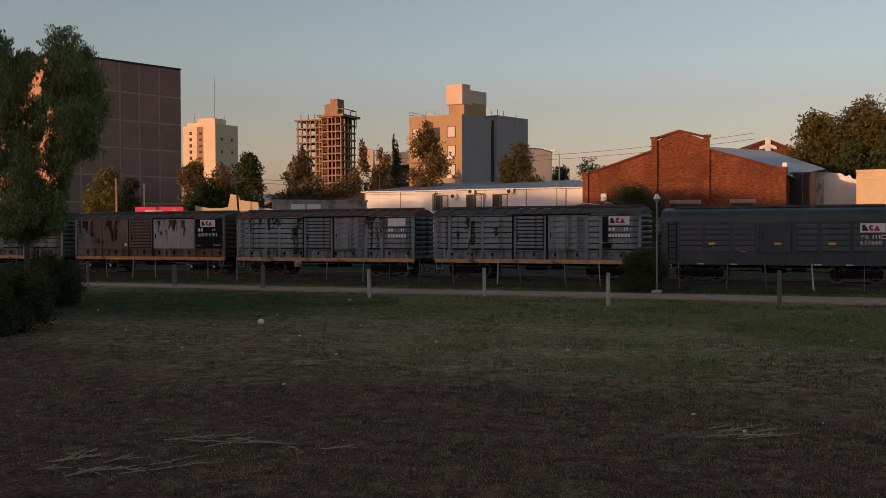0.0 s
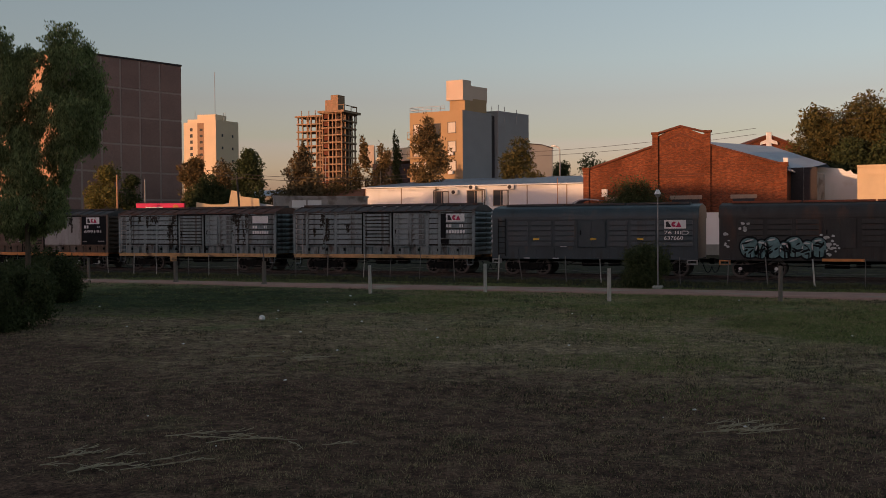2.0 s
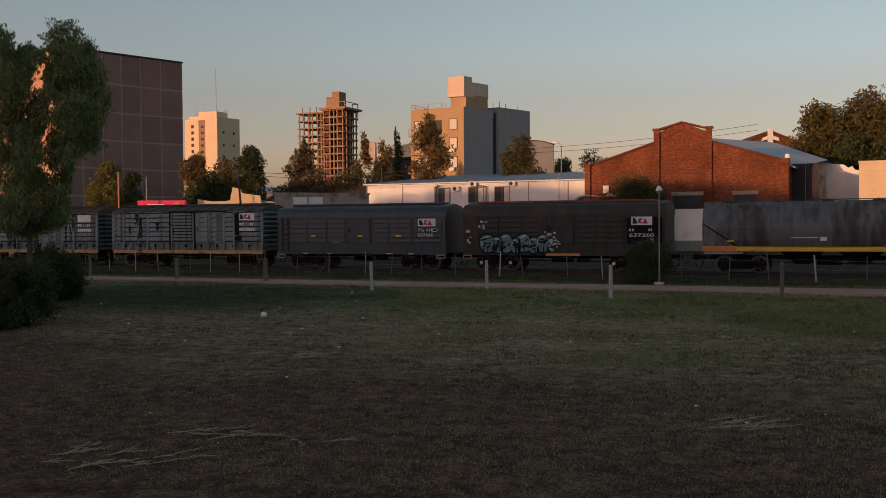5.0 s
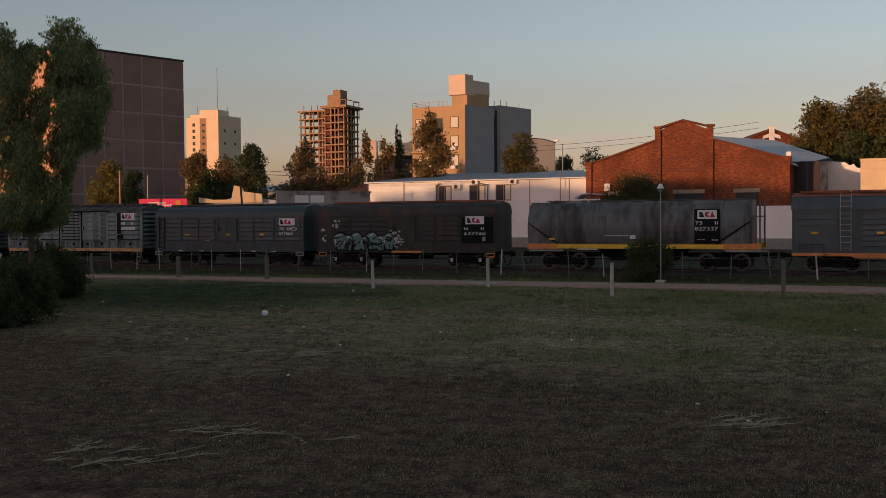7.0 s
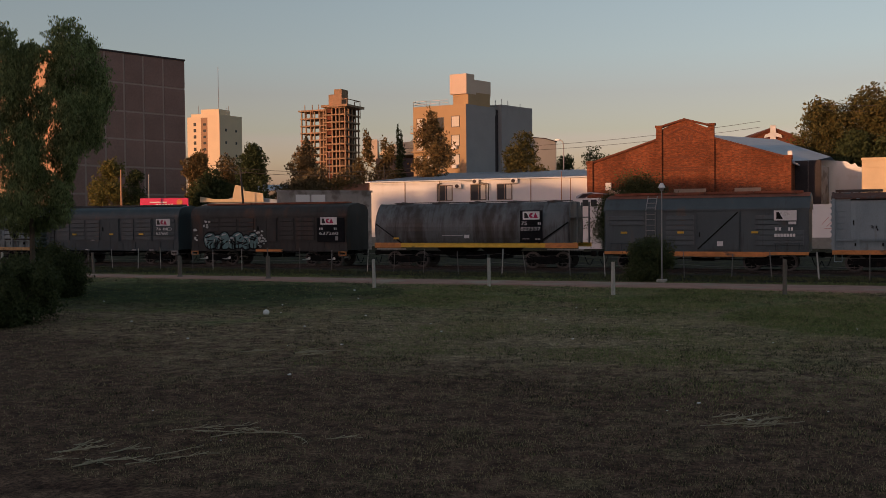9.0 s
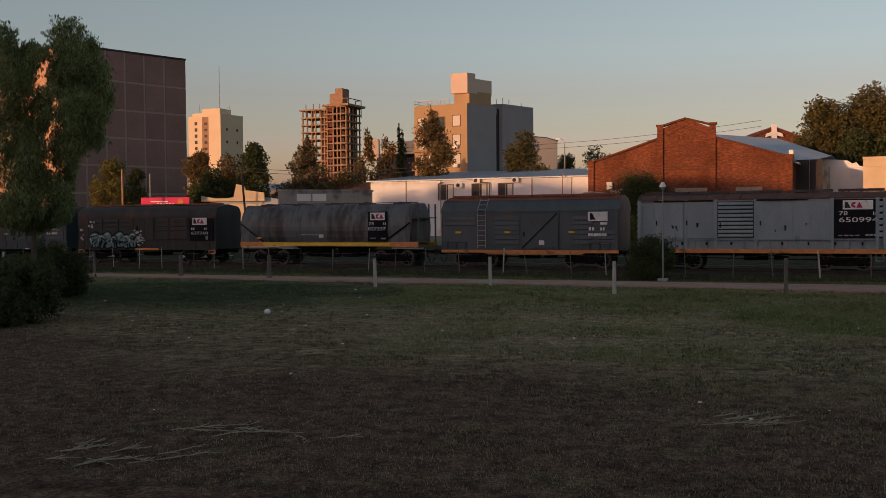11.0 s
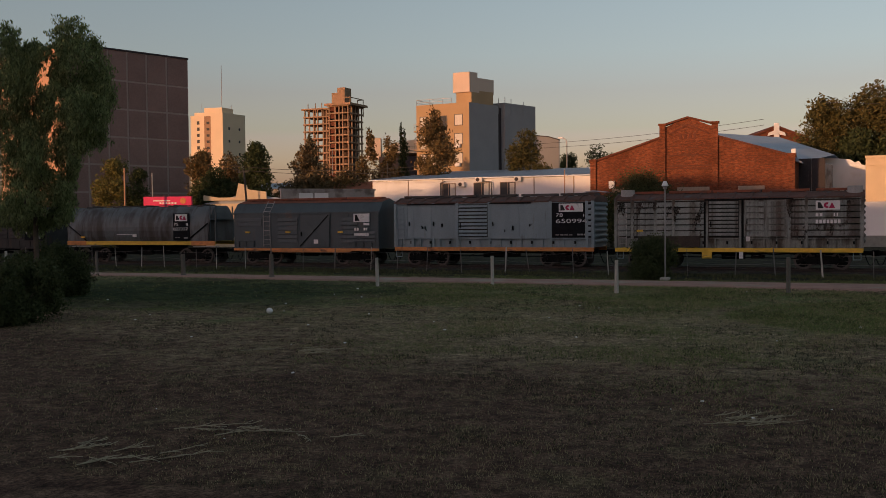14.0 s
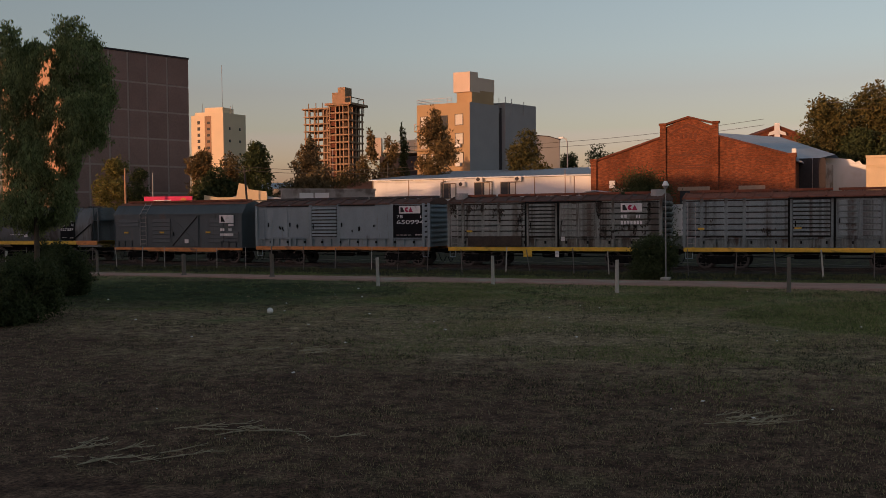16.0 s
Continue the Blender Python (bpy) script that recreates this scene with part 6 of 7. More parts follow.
def skeleton_tower():
    """Unfinished concrete frame, open to the sky between its columns."""
    e = empty("concrete_frame_tower", Matrix.LocRotScale((-199.3, 351.0, 0), Euler((0, 0, radians(0))), None), "unfinished concrete frame of a high-rise", "unfinished building")
    top = 48.2
    for k in range(16):
        z = top - k * 2.95
        bm = bmesh.new()
        box(bm, -16.8 if k else -7, -4.4, -0.3, 9, z - 0.5, z + 0.0)
        box(bm, -4.6, 5.2, -1.5, 11, z + 0.45, z + 1.0)
        part("floor_slab", bm, M["concrete"], e)
    cols = [(-16.3, 0.4, top), (-14.2, 0.4, top), (-12.0, 0.4, top), (-10.2, 0.4, top), (-7.6, 0.4, top), (-6.0, 0.4, top), (-16.3, 8.6, top), (-11.0, 8.6, top), (-8.0, 8.6, top), (-4.1, -0.7, top + 1), (-1.2, -0.9, top + 1), (0.6, -0.9, top + 1), (2.2, -0.9, top + 1), (4.6, -0.8, top + 1), (4.6, 2.4, top + 1), (4.6, 5.2, top + 1), (4.6, 8.0, top + 1), (4.6, 10.6, top + 1), (1.8, 10.6, top + 1), (-0.5, 10.6, top + 1)]
    for x, y, z in cols:
        bm = bmesh.new()
        box(bm, x - 0.24, x + 0.24, y - 0.24, y + 0.24, 0, z)
        part("column", bm, M["concrete"], e)
    # wide cores coloured dark so the open floors look shaded within
    bm = bmesh.new()
    box(bm, -3.8, 3.6, 2.5, 9.0, 0, top + 0.8)
    part("lift_core", bm, M["core_shade"], e, "core block painted dark for shade inside the open floors")
    bm = bmesh.new()
    box(bm, -9.6, -6.4, 3.0, 7.0, 0, top - 0.4)
    part("stair_core", bm, M["core_shade"], e)
    bm = bmesh.new()
    box(bm, -5.4, 6.6, -2.6, 12.2, top + 0.8, top + 1.7)
    box(bm, -17.3, -4.6, -0.8, 9.4, top - 0.3, top + 0.3)
    part("cornice_slab", bm, M["concrete"], e)
    bm = bmesh.new()
    box(bm, -3.6, -1.0, 0.5, 5.0, top + 1.5, top + 6.2)
    box(bm, -1.0, 2.4, 0.5, 6.0, top + 1.5, top + 8.2)
    part("tank_house", bm, M["concrete"], e)
    for x, y in ((2.6, 0), (5.2, 0), (5.2, 11), (2.6, 11), (-14.5, 0), (-11, 0), (-8, 0)):
        bm = bmesh.new()
        beam(bm, (x, y, top - 3), (x, y, top + (4.2 if x > 0 else 2.4)), 0.18)
        part("starter_column", bm, M["concrete"], e)
    for a, b in (((2.6, 0), (5.2, 0)), ((5.2, 0), (5.2, 11)), ((5.2, 11), (2.6, 11))):
        bm = bmesh.new()
        beam(bm, (*a, top + 4.0), (*b, top + 4.0), 0.18)
        part("rooftop_beam", bm, M["concrete"], e)
    bm = bmesh.new()                              # brick infill panels of the stair bay
    box(bm, -3.9, -1.4, -0.5, -0.3, 0, 1.9)
    first = part("infill_wall", bm, M["brick_dark"], e)
    for k in range(15):
        if k:
            share(first, e, (0, 0, top - k * 2.95 - 1.3))
    first.location.z = top - 1.3



brown_building()
white_building()
brick_hall()
white_annex()
yard_shelter()
back_gable()
tower_block()
white_tower()
skeleton_tower()


def shade_row():
    """Unseen plain row added behind the viewer; uneven heights shade the field and some walls."""
    rnd = random.Random(6)
    spans = [(-330, -300, 14.6), (-300, -268, 14.2), (-268, -236, 14.8), (-236, -205, 14.3), (-205, -176, 14.6), (-176, -145, 14.2), (-145, -123.5, 14.1),
             (-123.5, -117, 18.3), (-117, -109, 19.0), (-109, -100.5, 19.2), (-100.5, -96.5, 16.9), (-96.5, -88, 18.3), (-88, -79, 18.7), (-79, -66, 16.1), (-66, -40, 16.6),
             (-40, -14, 16.2), (-14, 14, 16.0), (14, 44, 16.4), (44, 75, 16.0), (75, 108, 16.5), (108, 140, 16.1), (140, 170, 16.3), (170, 200, 16.0)]
    for x0, x1, h in spans:
        wd = x1 - x0 - 0.01
        bm = bmesh.new()
        box(bm, 0, wd, -12, 0, 0, h)
        u = rnd.uniform(0.3, 0.7)
        prism(bm, [(0, h), (wd * u, h + 0.06 * min(wd, 14)), (wd, h)], -12, 0)
        o = part("rear_building", bm, M["old_wall"])
        o.matrix_world = pose(x0, -45, 0)
        tagged(o, "unseen plain block added behind the viewer to cast shade", "building", "buildings behind the field")


shade_row()

# ---------------------------------------------------------------- trees and bushes


def leaves(rnd, clumps, count, size, droop=0.0, shell=0.55):
    """Small bent leaf blades scattered over uneven clumps; clumps are (x, y, z, rx, rz)."""
    verts, faces = [], []
    wts = [c[3] * c[4] for c in clumps]
    for c in rnd.choices(clumps, wts, k=int(count * 1.5)):
        cx, cy, cz, rx, rz = c
        while True:
            d = Vector((rnd.gauss(0, 1), rnd.gauss(0, 1), rnd.gauss(0, 1)))
            if d.length > 0.01:
                break
        d.normalize()
        nz = 0.72 + 0.55 * noise.noise(Vector((cx + d.x * 2.1, cy + d.y * 2.1, cz + d.z * 2.1)))
        r = (shell + (1 - shell) * rnd.random() ** 0.5) * nz * 1.55
        p = Vector((cx + d.x * rx * r, cy + d.y * rx * r, cz + d.z * rz * r))
        s = size * rnd.uniform(0.6, 1.35)
        a = Vector((rnd.uniform(-1, 1), rnd.uniform(-1, 1), rnd.uniform(-1, 1) - droop * 1.6)).normalized()
        b = a.cross(Vector((rnd.uniform(-1, 1), rnd.uniform(-1, 1), rnd.uniform(-0.3, 1)))).normalized()
        k = len(verts)
        w = 0.42 if droop < 0.5 else 0.30
        verts += [p - a * s, p + b * s * w, p + a * s, p - b * s * w]
        faces += [(k, k + 1, k + 2, k + 3)]
    return verts, faces


def limbs(bm, rnd, base, clumps, r0, fork=0.35):
    """Tapered trunk that forks into limbs which reach into the clumps."""
    bx, by, bz = base
    top = max(c[2] for c in clumps)
    fork_z = bz + (top - bz) * fork
    mid = Vector((bx + rnd.uniform(-0.2, 0.2), by + rnd.uniform(-0.2, 0.2), fork_z))
    beam(bm, (bx, by, bz - 0.2), tuple((Vector((bx, by, bz)) + mid) / 2 + Vector((0.08, 0, 0))), r0, 9, r0 * 0.82)
    beam(bm, tuple((Vector((bx, by, bz)) + mid) / 2 + Vector((0.08, 0, 0))), tuple(mid), r0 * 0.82, 9, r0 * 0.66)
    ends = [(mid, r0 * 0.5)]
    for c in sorted(clumps, key=lambda q: (Vector(q[:3]) - mid).length):
        e = Vector(c[:3])
        s, r = min(ends, key=lambda q: (q[0] - e).length)
        m = (s + e) / 2 + Vector((rnd.uniform(-0.15, 0.15), rnd.uniform(-0.15, 0.15), 0.12))
        beam(bm, tuple(s), tuple(m), r, 6, r * 0.85)
        beam(bm, tuple(m), tuple(e), r * 0.85, 6, r * 0.6)
        ends.append((e, max(r * 0.62, r0 * 0.05)))


def tree(name, x, y, clumps, count, size, material, label, trunk_r=0.22, droop=0.0, seed=1, category="tree", z0=0.0, shell=0.5, trunk=(0, 0)):
    """clumps are relative to the foot of the tree."""
    rnd = random.Random(seed)
    e = empty(name, pose(x, y, z0), label, category)
    bm = bmesh.new()
    limbs(bm, rnd, (trunk[0], trunk[1], 0), clumps, trunk_r)
    part("trunk", bm, M["bark"], e)
    v, f = leaves(rnd, clumps, count, size, droop, shell)
    me = bpy.data.meshes.new("crown")
    me.from_pydata([tuple(c) for c in v], [], f)
    me.materials.append(material)
    o = new("crown", me)
    o.parent = e
    return e


def round_clumps(rnd, h, w, low=0.25, n=14, squash=1.0):
    """Uneven broad crown: clumps over a lumpy dome."""
    out = []
    for k in range(n):
        a, u = rnd.uniform(0, 2 * math.pi), rnd.uniform(0, 1)
        z = h * (low + (1 - low) * u)
        rr = w / 2 * math.sqrt(max(0.06, 1 - (2 * (u - 0.42)) ** 2)) * rnd.uniform(0.45, 0.8)
        r = w * rnd.uniform(0.14, 0.24)
        out.append((rr * math.cos(a), rr * math.sin(a), z - r * 0.5, r, r * squash))
    out.append((0, 0, h * 0.6, w * 0.3, h * 0.22))
    out.append((0, 0, h - w * 0.14, w * 0.16, w * 0.16))
    return out


def poplar_clumps(rnd, h, w, n=16):
    out = []
    for k in range(n):
        u = k / (n - 1)
        z = h * (0.12 + 0.84 * u)
        ww = w / 2 * (math.sin(math.pi * (0.18 + 0.72 * u)) ** 0.8)
        a = rnd.uniform(0, 2 * math.pi)
        out.append((ww * 0.5 * math.cos(a), ww * 0.5 * math.sin(a), z, ww * rnd.uniform(0.35, 0.6), h * 0.075))
    return out


def fir_clumps(rnd, h, w, tiers=11):
    out = []
    for k in range(tiers):
        u = k / (tiers - 1)
        ww = w / 2 * (1 - u) ** 0.85 + 0.25
        z = h * (0.10 + 0.88 * u)
        for j in range(max(2, int(7 * (1 - u)))):
            a = j * 2.4 + k + rnd.uniform(-0.4, 0.4)
            out.append((ww * 0.60 * math.cos(a), ww * 0.60 * math.sin(a), z - 0.10 * ww, ww * 0.46, h * 0.042))
        out.append((0, 0, z, ww * 0.42, h * 0.05))
    return out


def near_tree():
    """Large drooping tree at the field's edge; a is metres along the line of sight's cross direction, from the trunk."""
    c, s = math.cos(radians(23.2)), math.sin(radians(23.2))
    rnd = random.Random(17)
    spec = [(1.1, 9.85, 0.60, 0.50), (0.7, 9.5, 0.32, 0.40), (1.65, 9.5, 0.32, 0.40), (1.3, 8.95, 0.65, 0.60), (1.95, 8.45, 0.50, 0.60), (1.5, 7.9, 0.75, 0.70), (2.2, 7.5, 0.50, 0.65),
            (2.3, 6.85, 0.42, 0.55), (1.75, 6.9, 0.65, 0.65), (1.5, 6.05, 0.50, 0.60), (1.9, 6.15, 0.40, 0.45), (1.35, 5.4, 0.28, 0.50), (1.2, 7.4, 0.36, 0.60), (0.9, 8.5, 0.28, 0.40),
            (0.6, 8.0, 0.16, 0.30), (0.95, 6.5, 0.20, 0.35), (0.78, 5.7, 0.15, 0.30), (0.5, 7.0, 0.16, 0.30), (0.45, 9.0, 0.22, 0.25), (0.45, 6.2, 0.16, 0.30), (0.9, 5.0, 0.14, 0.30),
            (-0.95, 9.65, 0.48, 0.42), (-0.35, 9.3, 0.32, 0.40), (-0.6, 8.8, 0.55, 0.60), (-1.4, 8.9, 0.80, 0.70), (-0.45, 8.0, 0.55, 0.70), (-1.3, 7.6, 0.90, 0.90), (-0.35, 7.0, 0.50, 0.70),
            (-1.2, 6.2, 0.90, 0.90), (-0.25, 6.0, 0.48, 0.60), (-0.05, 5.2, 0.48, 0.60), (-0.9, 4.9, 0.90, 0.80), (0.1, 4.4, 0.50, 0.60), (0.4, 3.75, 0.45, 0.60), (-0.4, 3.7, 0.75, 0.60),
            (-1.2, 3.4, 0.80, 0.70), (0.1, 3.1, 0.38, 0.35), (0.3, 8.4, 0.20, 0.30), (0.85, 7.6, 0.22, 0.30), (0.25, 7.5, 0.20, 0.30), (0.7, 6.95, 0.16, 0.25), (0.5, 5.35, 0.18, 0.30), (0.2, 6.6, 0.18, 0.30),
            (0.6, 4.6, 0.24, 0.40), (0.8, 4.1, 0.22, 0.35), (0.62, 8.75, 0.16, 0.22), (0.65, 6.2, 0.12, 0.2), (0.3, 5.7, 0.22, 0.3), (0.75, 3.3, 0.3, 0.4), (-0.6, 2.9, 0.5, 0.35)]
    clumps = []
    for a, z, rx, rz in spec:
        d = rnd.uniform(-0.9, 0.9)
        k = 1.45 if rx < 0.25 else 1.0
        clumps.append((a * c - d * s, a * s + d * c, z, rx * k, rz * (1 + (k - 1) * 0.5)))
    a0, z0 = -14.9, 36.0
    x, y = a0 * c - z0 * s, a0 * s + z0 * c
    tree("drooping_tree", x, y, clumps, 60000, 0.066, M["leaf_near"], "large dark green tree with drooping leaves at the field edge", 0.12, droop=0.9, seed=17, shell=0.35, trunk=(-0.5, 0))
    # undergrowth at its foot
    for i, (aa, zz, h, w, mt) in enumerate(((-16.35, 41.0, 2.5, 1.7, "leaf_dark"), (-16.9, 40.0, 2.0, 1.6, "leaf_dark"), (-12.85, 30.0, 2.0, 1.8, "leaf_dark"), (-13.3, 28.8, 1.5, 1.5, "leaf_dark"), (-15.95, 38.0, 2.6, 1.9, "leaf_dark"), (-15.6, 40.0, 2.5, 1.7, "leaf_dark"), (-14.3, 33.0, 1.9, 1.7, "leaf_dark"), (-15.6, 34.0, 2.2, 1.7, "leaf_dark"))):
        r2 = random.Random(40 + i)
        cl = [(w * 0.33 * math.cos(k * 1.3), w * 0.33 * math.sin(k * 1.3), h * r2.uniform(0.10, 0.78), w * r2.uniform(0.12, 0.30), h * r2.uniform(0.12, 0.26)) for k in range(12)]
        tree("bush", aa * c - zz * s, aa * s + zz * c, cl, 6500, 0.055, M[mt], "dark leafy bush at the foot of the tree", 0.03, seed=40 + i, category="bush", shell=0.05, droop=0.4)


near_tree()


def lamp_bush():
    cl = []
    rnd = random.Random(9)
    for k in range(14):
        a, u = k * 2.4, rnd.random()
        cl.append((0.75 * math.cos(a) * (1 - 0.3 * u), 0.6 * math.sin(a) * (1 - 0.3 * u), 0.35 + 1.45 * u, 0.5, 0.5))
    tree("bush", -9.85, 47.6, cl, 11000, 0.055, M["leaf_dark"], "dense dark bush beside the lamp post", 0.05, droop=-0.3, seed=9, category="bush", shell=0.3)


lamp_bush()


def far_trees():
    r = random.Random
    tree("fir_tree", -67.3, 110.6, fir_clumps(r(1), 13.8, 14.0, 20), 26600, 0.21, M["leaf_fir"], "broad brownish conifer behind the railway", 0.25, seed=1)
    tree("tree", -66.6, 97.9, round_clumps(r(2), 11.9, 4.6, 0.35), 6840, 0.18, M["leaf_dark"], "dark round-crowned tree behind low houses", 0.22, seed=2)
    tree("tree", -76.3, 100.4, round_clumps(r(3), 11.4, 5.4, 0.2), 6460, 0.18, M["leaf_autumn"], "reddish sunlit tree before the cream tower", 0.2, seed=3)
    tree("tree", -73.2, 101.4, round_clumps(r(4), 11.0, 6.0, 0.15), 6840, 0.18, M["leaf_autumn"], "reddish sunlit tree before the cream tower", 0.2, seed=4)
    tree("tree", -71.8, 97.0, round_clumps(r(14), 9.2, 6.4, 0.1), 8740, 0.18, M["leaf_dark"], "low dark trees below the cream tower", 0.2, seed=14)
    tree("poplar", -52.4, 117.2, poplar_clumps(r(5), 16.9, 6.2, 22), 8170, 0.20, M["leaf_autumn"], "tall thin-leaved poplar turning brown", 0.25, seed=5, shell=0.2)
    tree("poplar", -70.3, 144.3, poplar_clumps(r(6), 17.8, 2.4), 3230, 0.20, M["leaf_dark"], "slim dark poplar on the skyline", 0.15, seed=6)
    tree("tree", -61.2, 115.6, poplar_clumps(r(7), 14.6, 3.6, 14), 2850, 0.20, M["leaf_autumn"], "thin brownish tree with bare twigs", 0.15, seed=7, shell=0.2)
    tree("tree", -58.7, 116.4, poplar_clumps(r(8), 13.6, 4.4, 14), 3230, 0.20, M["leaf_autumn"], "thin brownish tree with bare twigs", 0.15, seed=8, shell=0.2)
    tree("tree", -62.5, 112.0, round_clumps(r(18), 9.5, 6.5, 0.2), 4940, 0.20, M["leaf_autumn"], "low brownish tree behind the wall", 0.15, seed=18, shell=0.3)
    tree("tree", -42.7, 125.6, round_clumps(r(9), 14.5, 6.6, 0.3), 9880, 0.20, M["leaf_olive"], "olive green round tree beside the tower", 0.25, seed=9)
    for i, (x, y, h, w) in enumerate(((-55.5, 190, 15.0, 7), (-52.0, 196, 15.8, 9), (-47.5, 192, 14.4, 8), (-61, 192, 13.5, 6), (-44, 205, 15.4, 4), (-40, 200, 13.5, 8))):
        tree("tree", x, y, round_clumps(r(30 + i), h + 0.6, w, 0.3, 12), 4940, 0.24, M["leaf_dark"], "far dark tree on the skyline", 0.25, seed=30 + i)
    for i, (x, y, h, w) in enumerate(((-6.0, 136.6, 17.2, 8.6), (-0.4, 138.1, 19.2, 10.5), (6.0, 140.4, 19.8, 12), (3.0, 133.0, 14.0, 10), (-2.5, 134.0, 13.0, 8))):
        tree("tree", x, y, round_clumps(r(50 + i), h, w, 0.2, 18), 10640, 0.24, M["leaf_olive"] if i < 3 else M["leaf_dark"], "large broad tree behind the brick shed", 0.4, seed=50 + i)
    tree("bush", -21.6, 97.3, round_clumps(r(60), 7.3, 8.4, 0.1, 26), 32300, 0.10, M["leaf_dark"], "spreading green bush before the brick shed", 0.15, seed=60, category="bush", shell=0.25)
    tree("tree", -76.2, 84.6, round_clumps(r(61), 9.5, 5.2, 0.15), 6840, 0.15, M["leaf_yellow"], "yellowing tree before the brown building", 0.15, seed=61)
    tree("tree", -74.0, 85.9, round_clumps(r(62), 8.7, 3.6, 0.15), 5700, 0.15, M["leaf_dark"], "dark tree before the brown building", 0.15, seed=62)
    tree("tree", -75.4, 99.0, round_clumps(r(63), 7.6, 5.2, 0.1), 6080, 0.17, M["leaf_dark"], "low dark trees behind the railway", 0.15, seed=63)
    tree("tree", -72.6, 103.5, round_clumps(r(64), 8.0, 6.0, 0.1), 6080, 0.17, M["leaf_dark"], "low dark trees behind the railway", 0.15, seed=64)
    tree("bush", -19.2, 88.0, round_clumps(r(65), 3.2, 4.0, 0.1), 2850, 0.11, M["leaf_green"], "low bush behind the track", 0.06, seed=65, category="bush")


far_trees()

# ---------------------------------------------------------------- low houses, sign, poles behind the track


def low_houses():
    e = empty("low_house", pose(-70.15, 92.6, -0.45, 0, 0, 23) @ Matrix.Scale(1.15, 4), "low cream house with a raised gable wall", "house")
    bm = bmesh.new()
    box(bm, 0, 8.4, 0, 7, 0, 4.7)
    part("wall", bm, M["cream_wall"], e)
    bm = bmesh.new()
    prism(bm, [(-0.2, 5.0), (-0.2, 5.55), (1.2, 5.3), (3.0, 5.3), (3.3, 6.7), (4.0, 6.55), (4.2, 6.1), (6.0, 5.85), (6.1, 5.0)], 0, 0.4)
    part("gable_parapet", bm, M["cream_wall"], e)
    bm = bmesh.new()
    prism(bm, [(-0.3, 4.7), (4.0, 5.7), (8.6, 5.0), (8.6, 4.7)], 0.5, 7.2)
    part("roof", bm, M["metal_roof"], e)
    w = empty("old_wall", pose(-55.2, 85.2, 0, 0, 0, 47), "old stained plaster wall with panels", "wall")
    bm = bmesh.new()
    box(bm, 0, 10.0, 0, 0.4, 0, 6.0)
    part("wall", bm, M["old_wall"], w)
    for k in range(6):
        bm = bmesh.new()
        box(bm, 0.2 + k * 1.65, 1.65 + k * 1.65, -0.05, 0, 5.0, 5.75)
        part("panel", bm, M["white_wall"] if k in (1, 2) else M["old_wall"], w)
    bm = bmesh.new()
    box(bm, -0.1, 10.1, -0.1, 0.5, 6.0, 6.2)
    part("coping", bm, M["old_wall"], w)
    r = empty("red_roof_house", pose(-63.0, 109.2, 0, 0, 0, 23), "low house with red tiled roof", "house")
    bm = bmesh.new()
    box(bm, 0, 4.4, 0, 8, 0, 6.7)
    part("wall", bm, M["old_wall"], r)
    bm = bmesh.new()
    section(bm, [(-0.4, 6.7), (4, 7.9), (8.4, 6.7)], -0.3, 4.6)
    part("roof", bm, M["tile_red"], r)
    p = empty("warehouse", pose(-83.0, 160.7, 0, 0, 0, 23), "far warehouse with a pale lit arched roof", "building")
    bm = bmesh.new()
    box(bm, 0, 17, 0, 14, 0, 14.4)
    part("wall", bm, M["dark_sheet"], p)
    bm = bmesh.new()
    prism(bm, [(0.5, 15.0), (1.5, 16.4), (4.5, 17.2), (7.5, 17.5), (11, 17.0), (14, 16.4), (16, 15.6), (16, 15.0)], 0, 14)
    part("roof", bm, M["cream"], p)
    bm = bmesh.new()
    box(bm, -2.4, 0.2, 1, 5, 14, 17.9)
    part("plant_room", bm, M["tower_pale"], p)
    g = empty("grey_house", pose(-53.4, 169.0, 0, 0, 0, 22), "grey flat-roofed building behind the tower", "building")
    bm = bmesh.new()
    prism(bm, [(-3, 0), (-3, 17.6), (0, 17.3), (1.9, 16.7), (1.9, 0)], 0, 6)
    part("wall", bm, M["tower_grey"], g)
    bm = bmesh.new()
    prism(bm, [(-3.1, 17.6), (-3.1, 17.75), (0, 17.45), (2.0, 16.85), (2.0, 16.7), (0, 17.3)], -0.1, 6.1)
    part("roof", bm, M["dark_sheet"], g)
    h = empty("far_roofs", pose(-70.0, 122.0, 0, 0, 0, 23), "long low grey shed behind the trees", "building")
    bm = bmesh.new()
    box(bm, -14, 9, 0, 10, 0, 7.4)
    part("wall", bm, M["old_wall"], h)
    bm = bmesh.new()
    section(bm, [(-0.4, 7.4), (5, 8.4), (10.4, 7.4)], -14.4, 9.4)
    part("roof", bm, M["metal_roof"], h)
    s = empty("pink_sign", pose(-70.1, 82.1, -0.36, 0, 0, 23) @ Matrix.Scale(1.12, 4), "bright pink shop sign with a pale emblem", "sign")
    bm = bmesh.new()
    box(bm, 0, 4.5, 0, 0.35, 4.1, 5.3, 0.03)
    part("panel", bm, M["pink_sign"], s)
    bm = bmesh.new()
    box(bm, 0.9, 2.5, -0.03, 0, 4.86, 4.96)
    for k in range(6):
        box(bm, 1.5 + k * 0.28, 1.68 + k * 0.28, -0.03, 0, 4.62 - 0.02 * (k % 2), 4.76)
    part("sign_bar", bm, M["sign_white"], s)
    bm = bmesh.new()
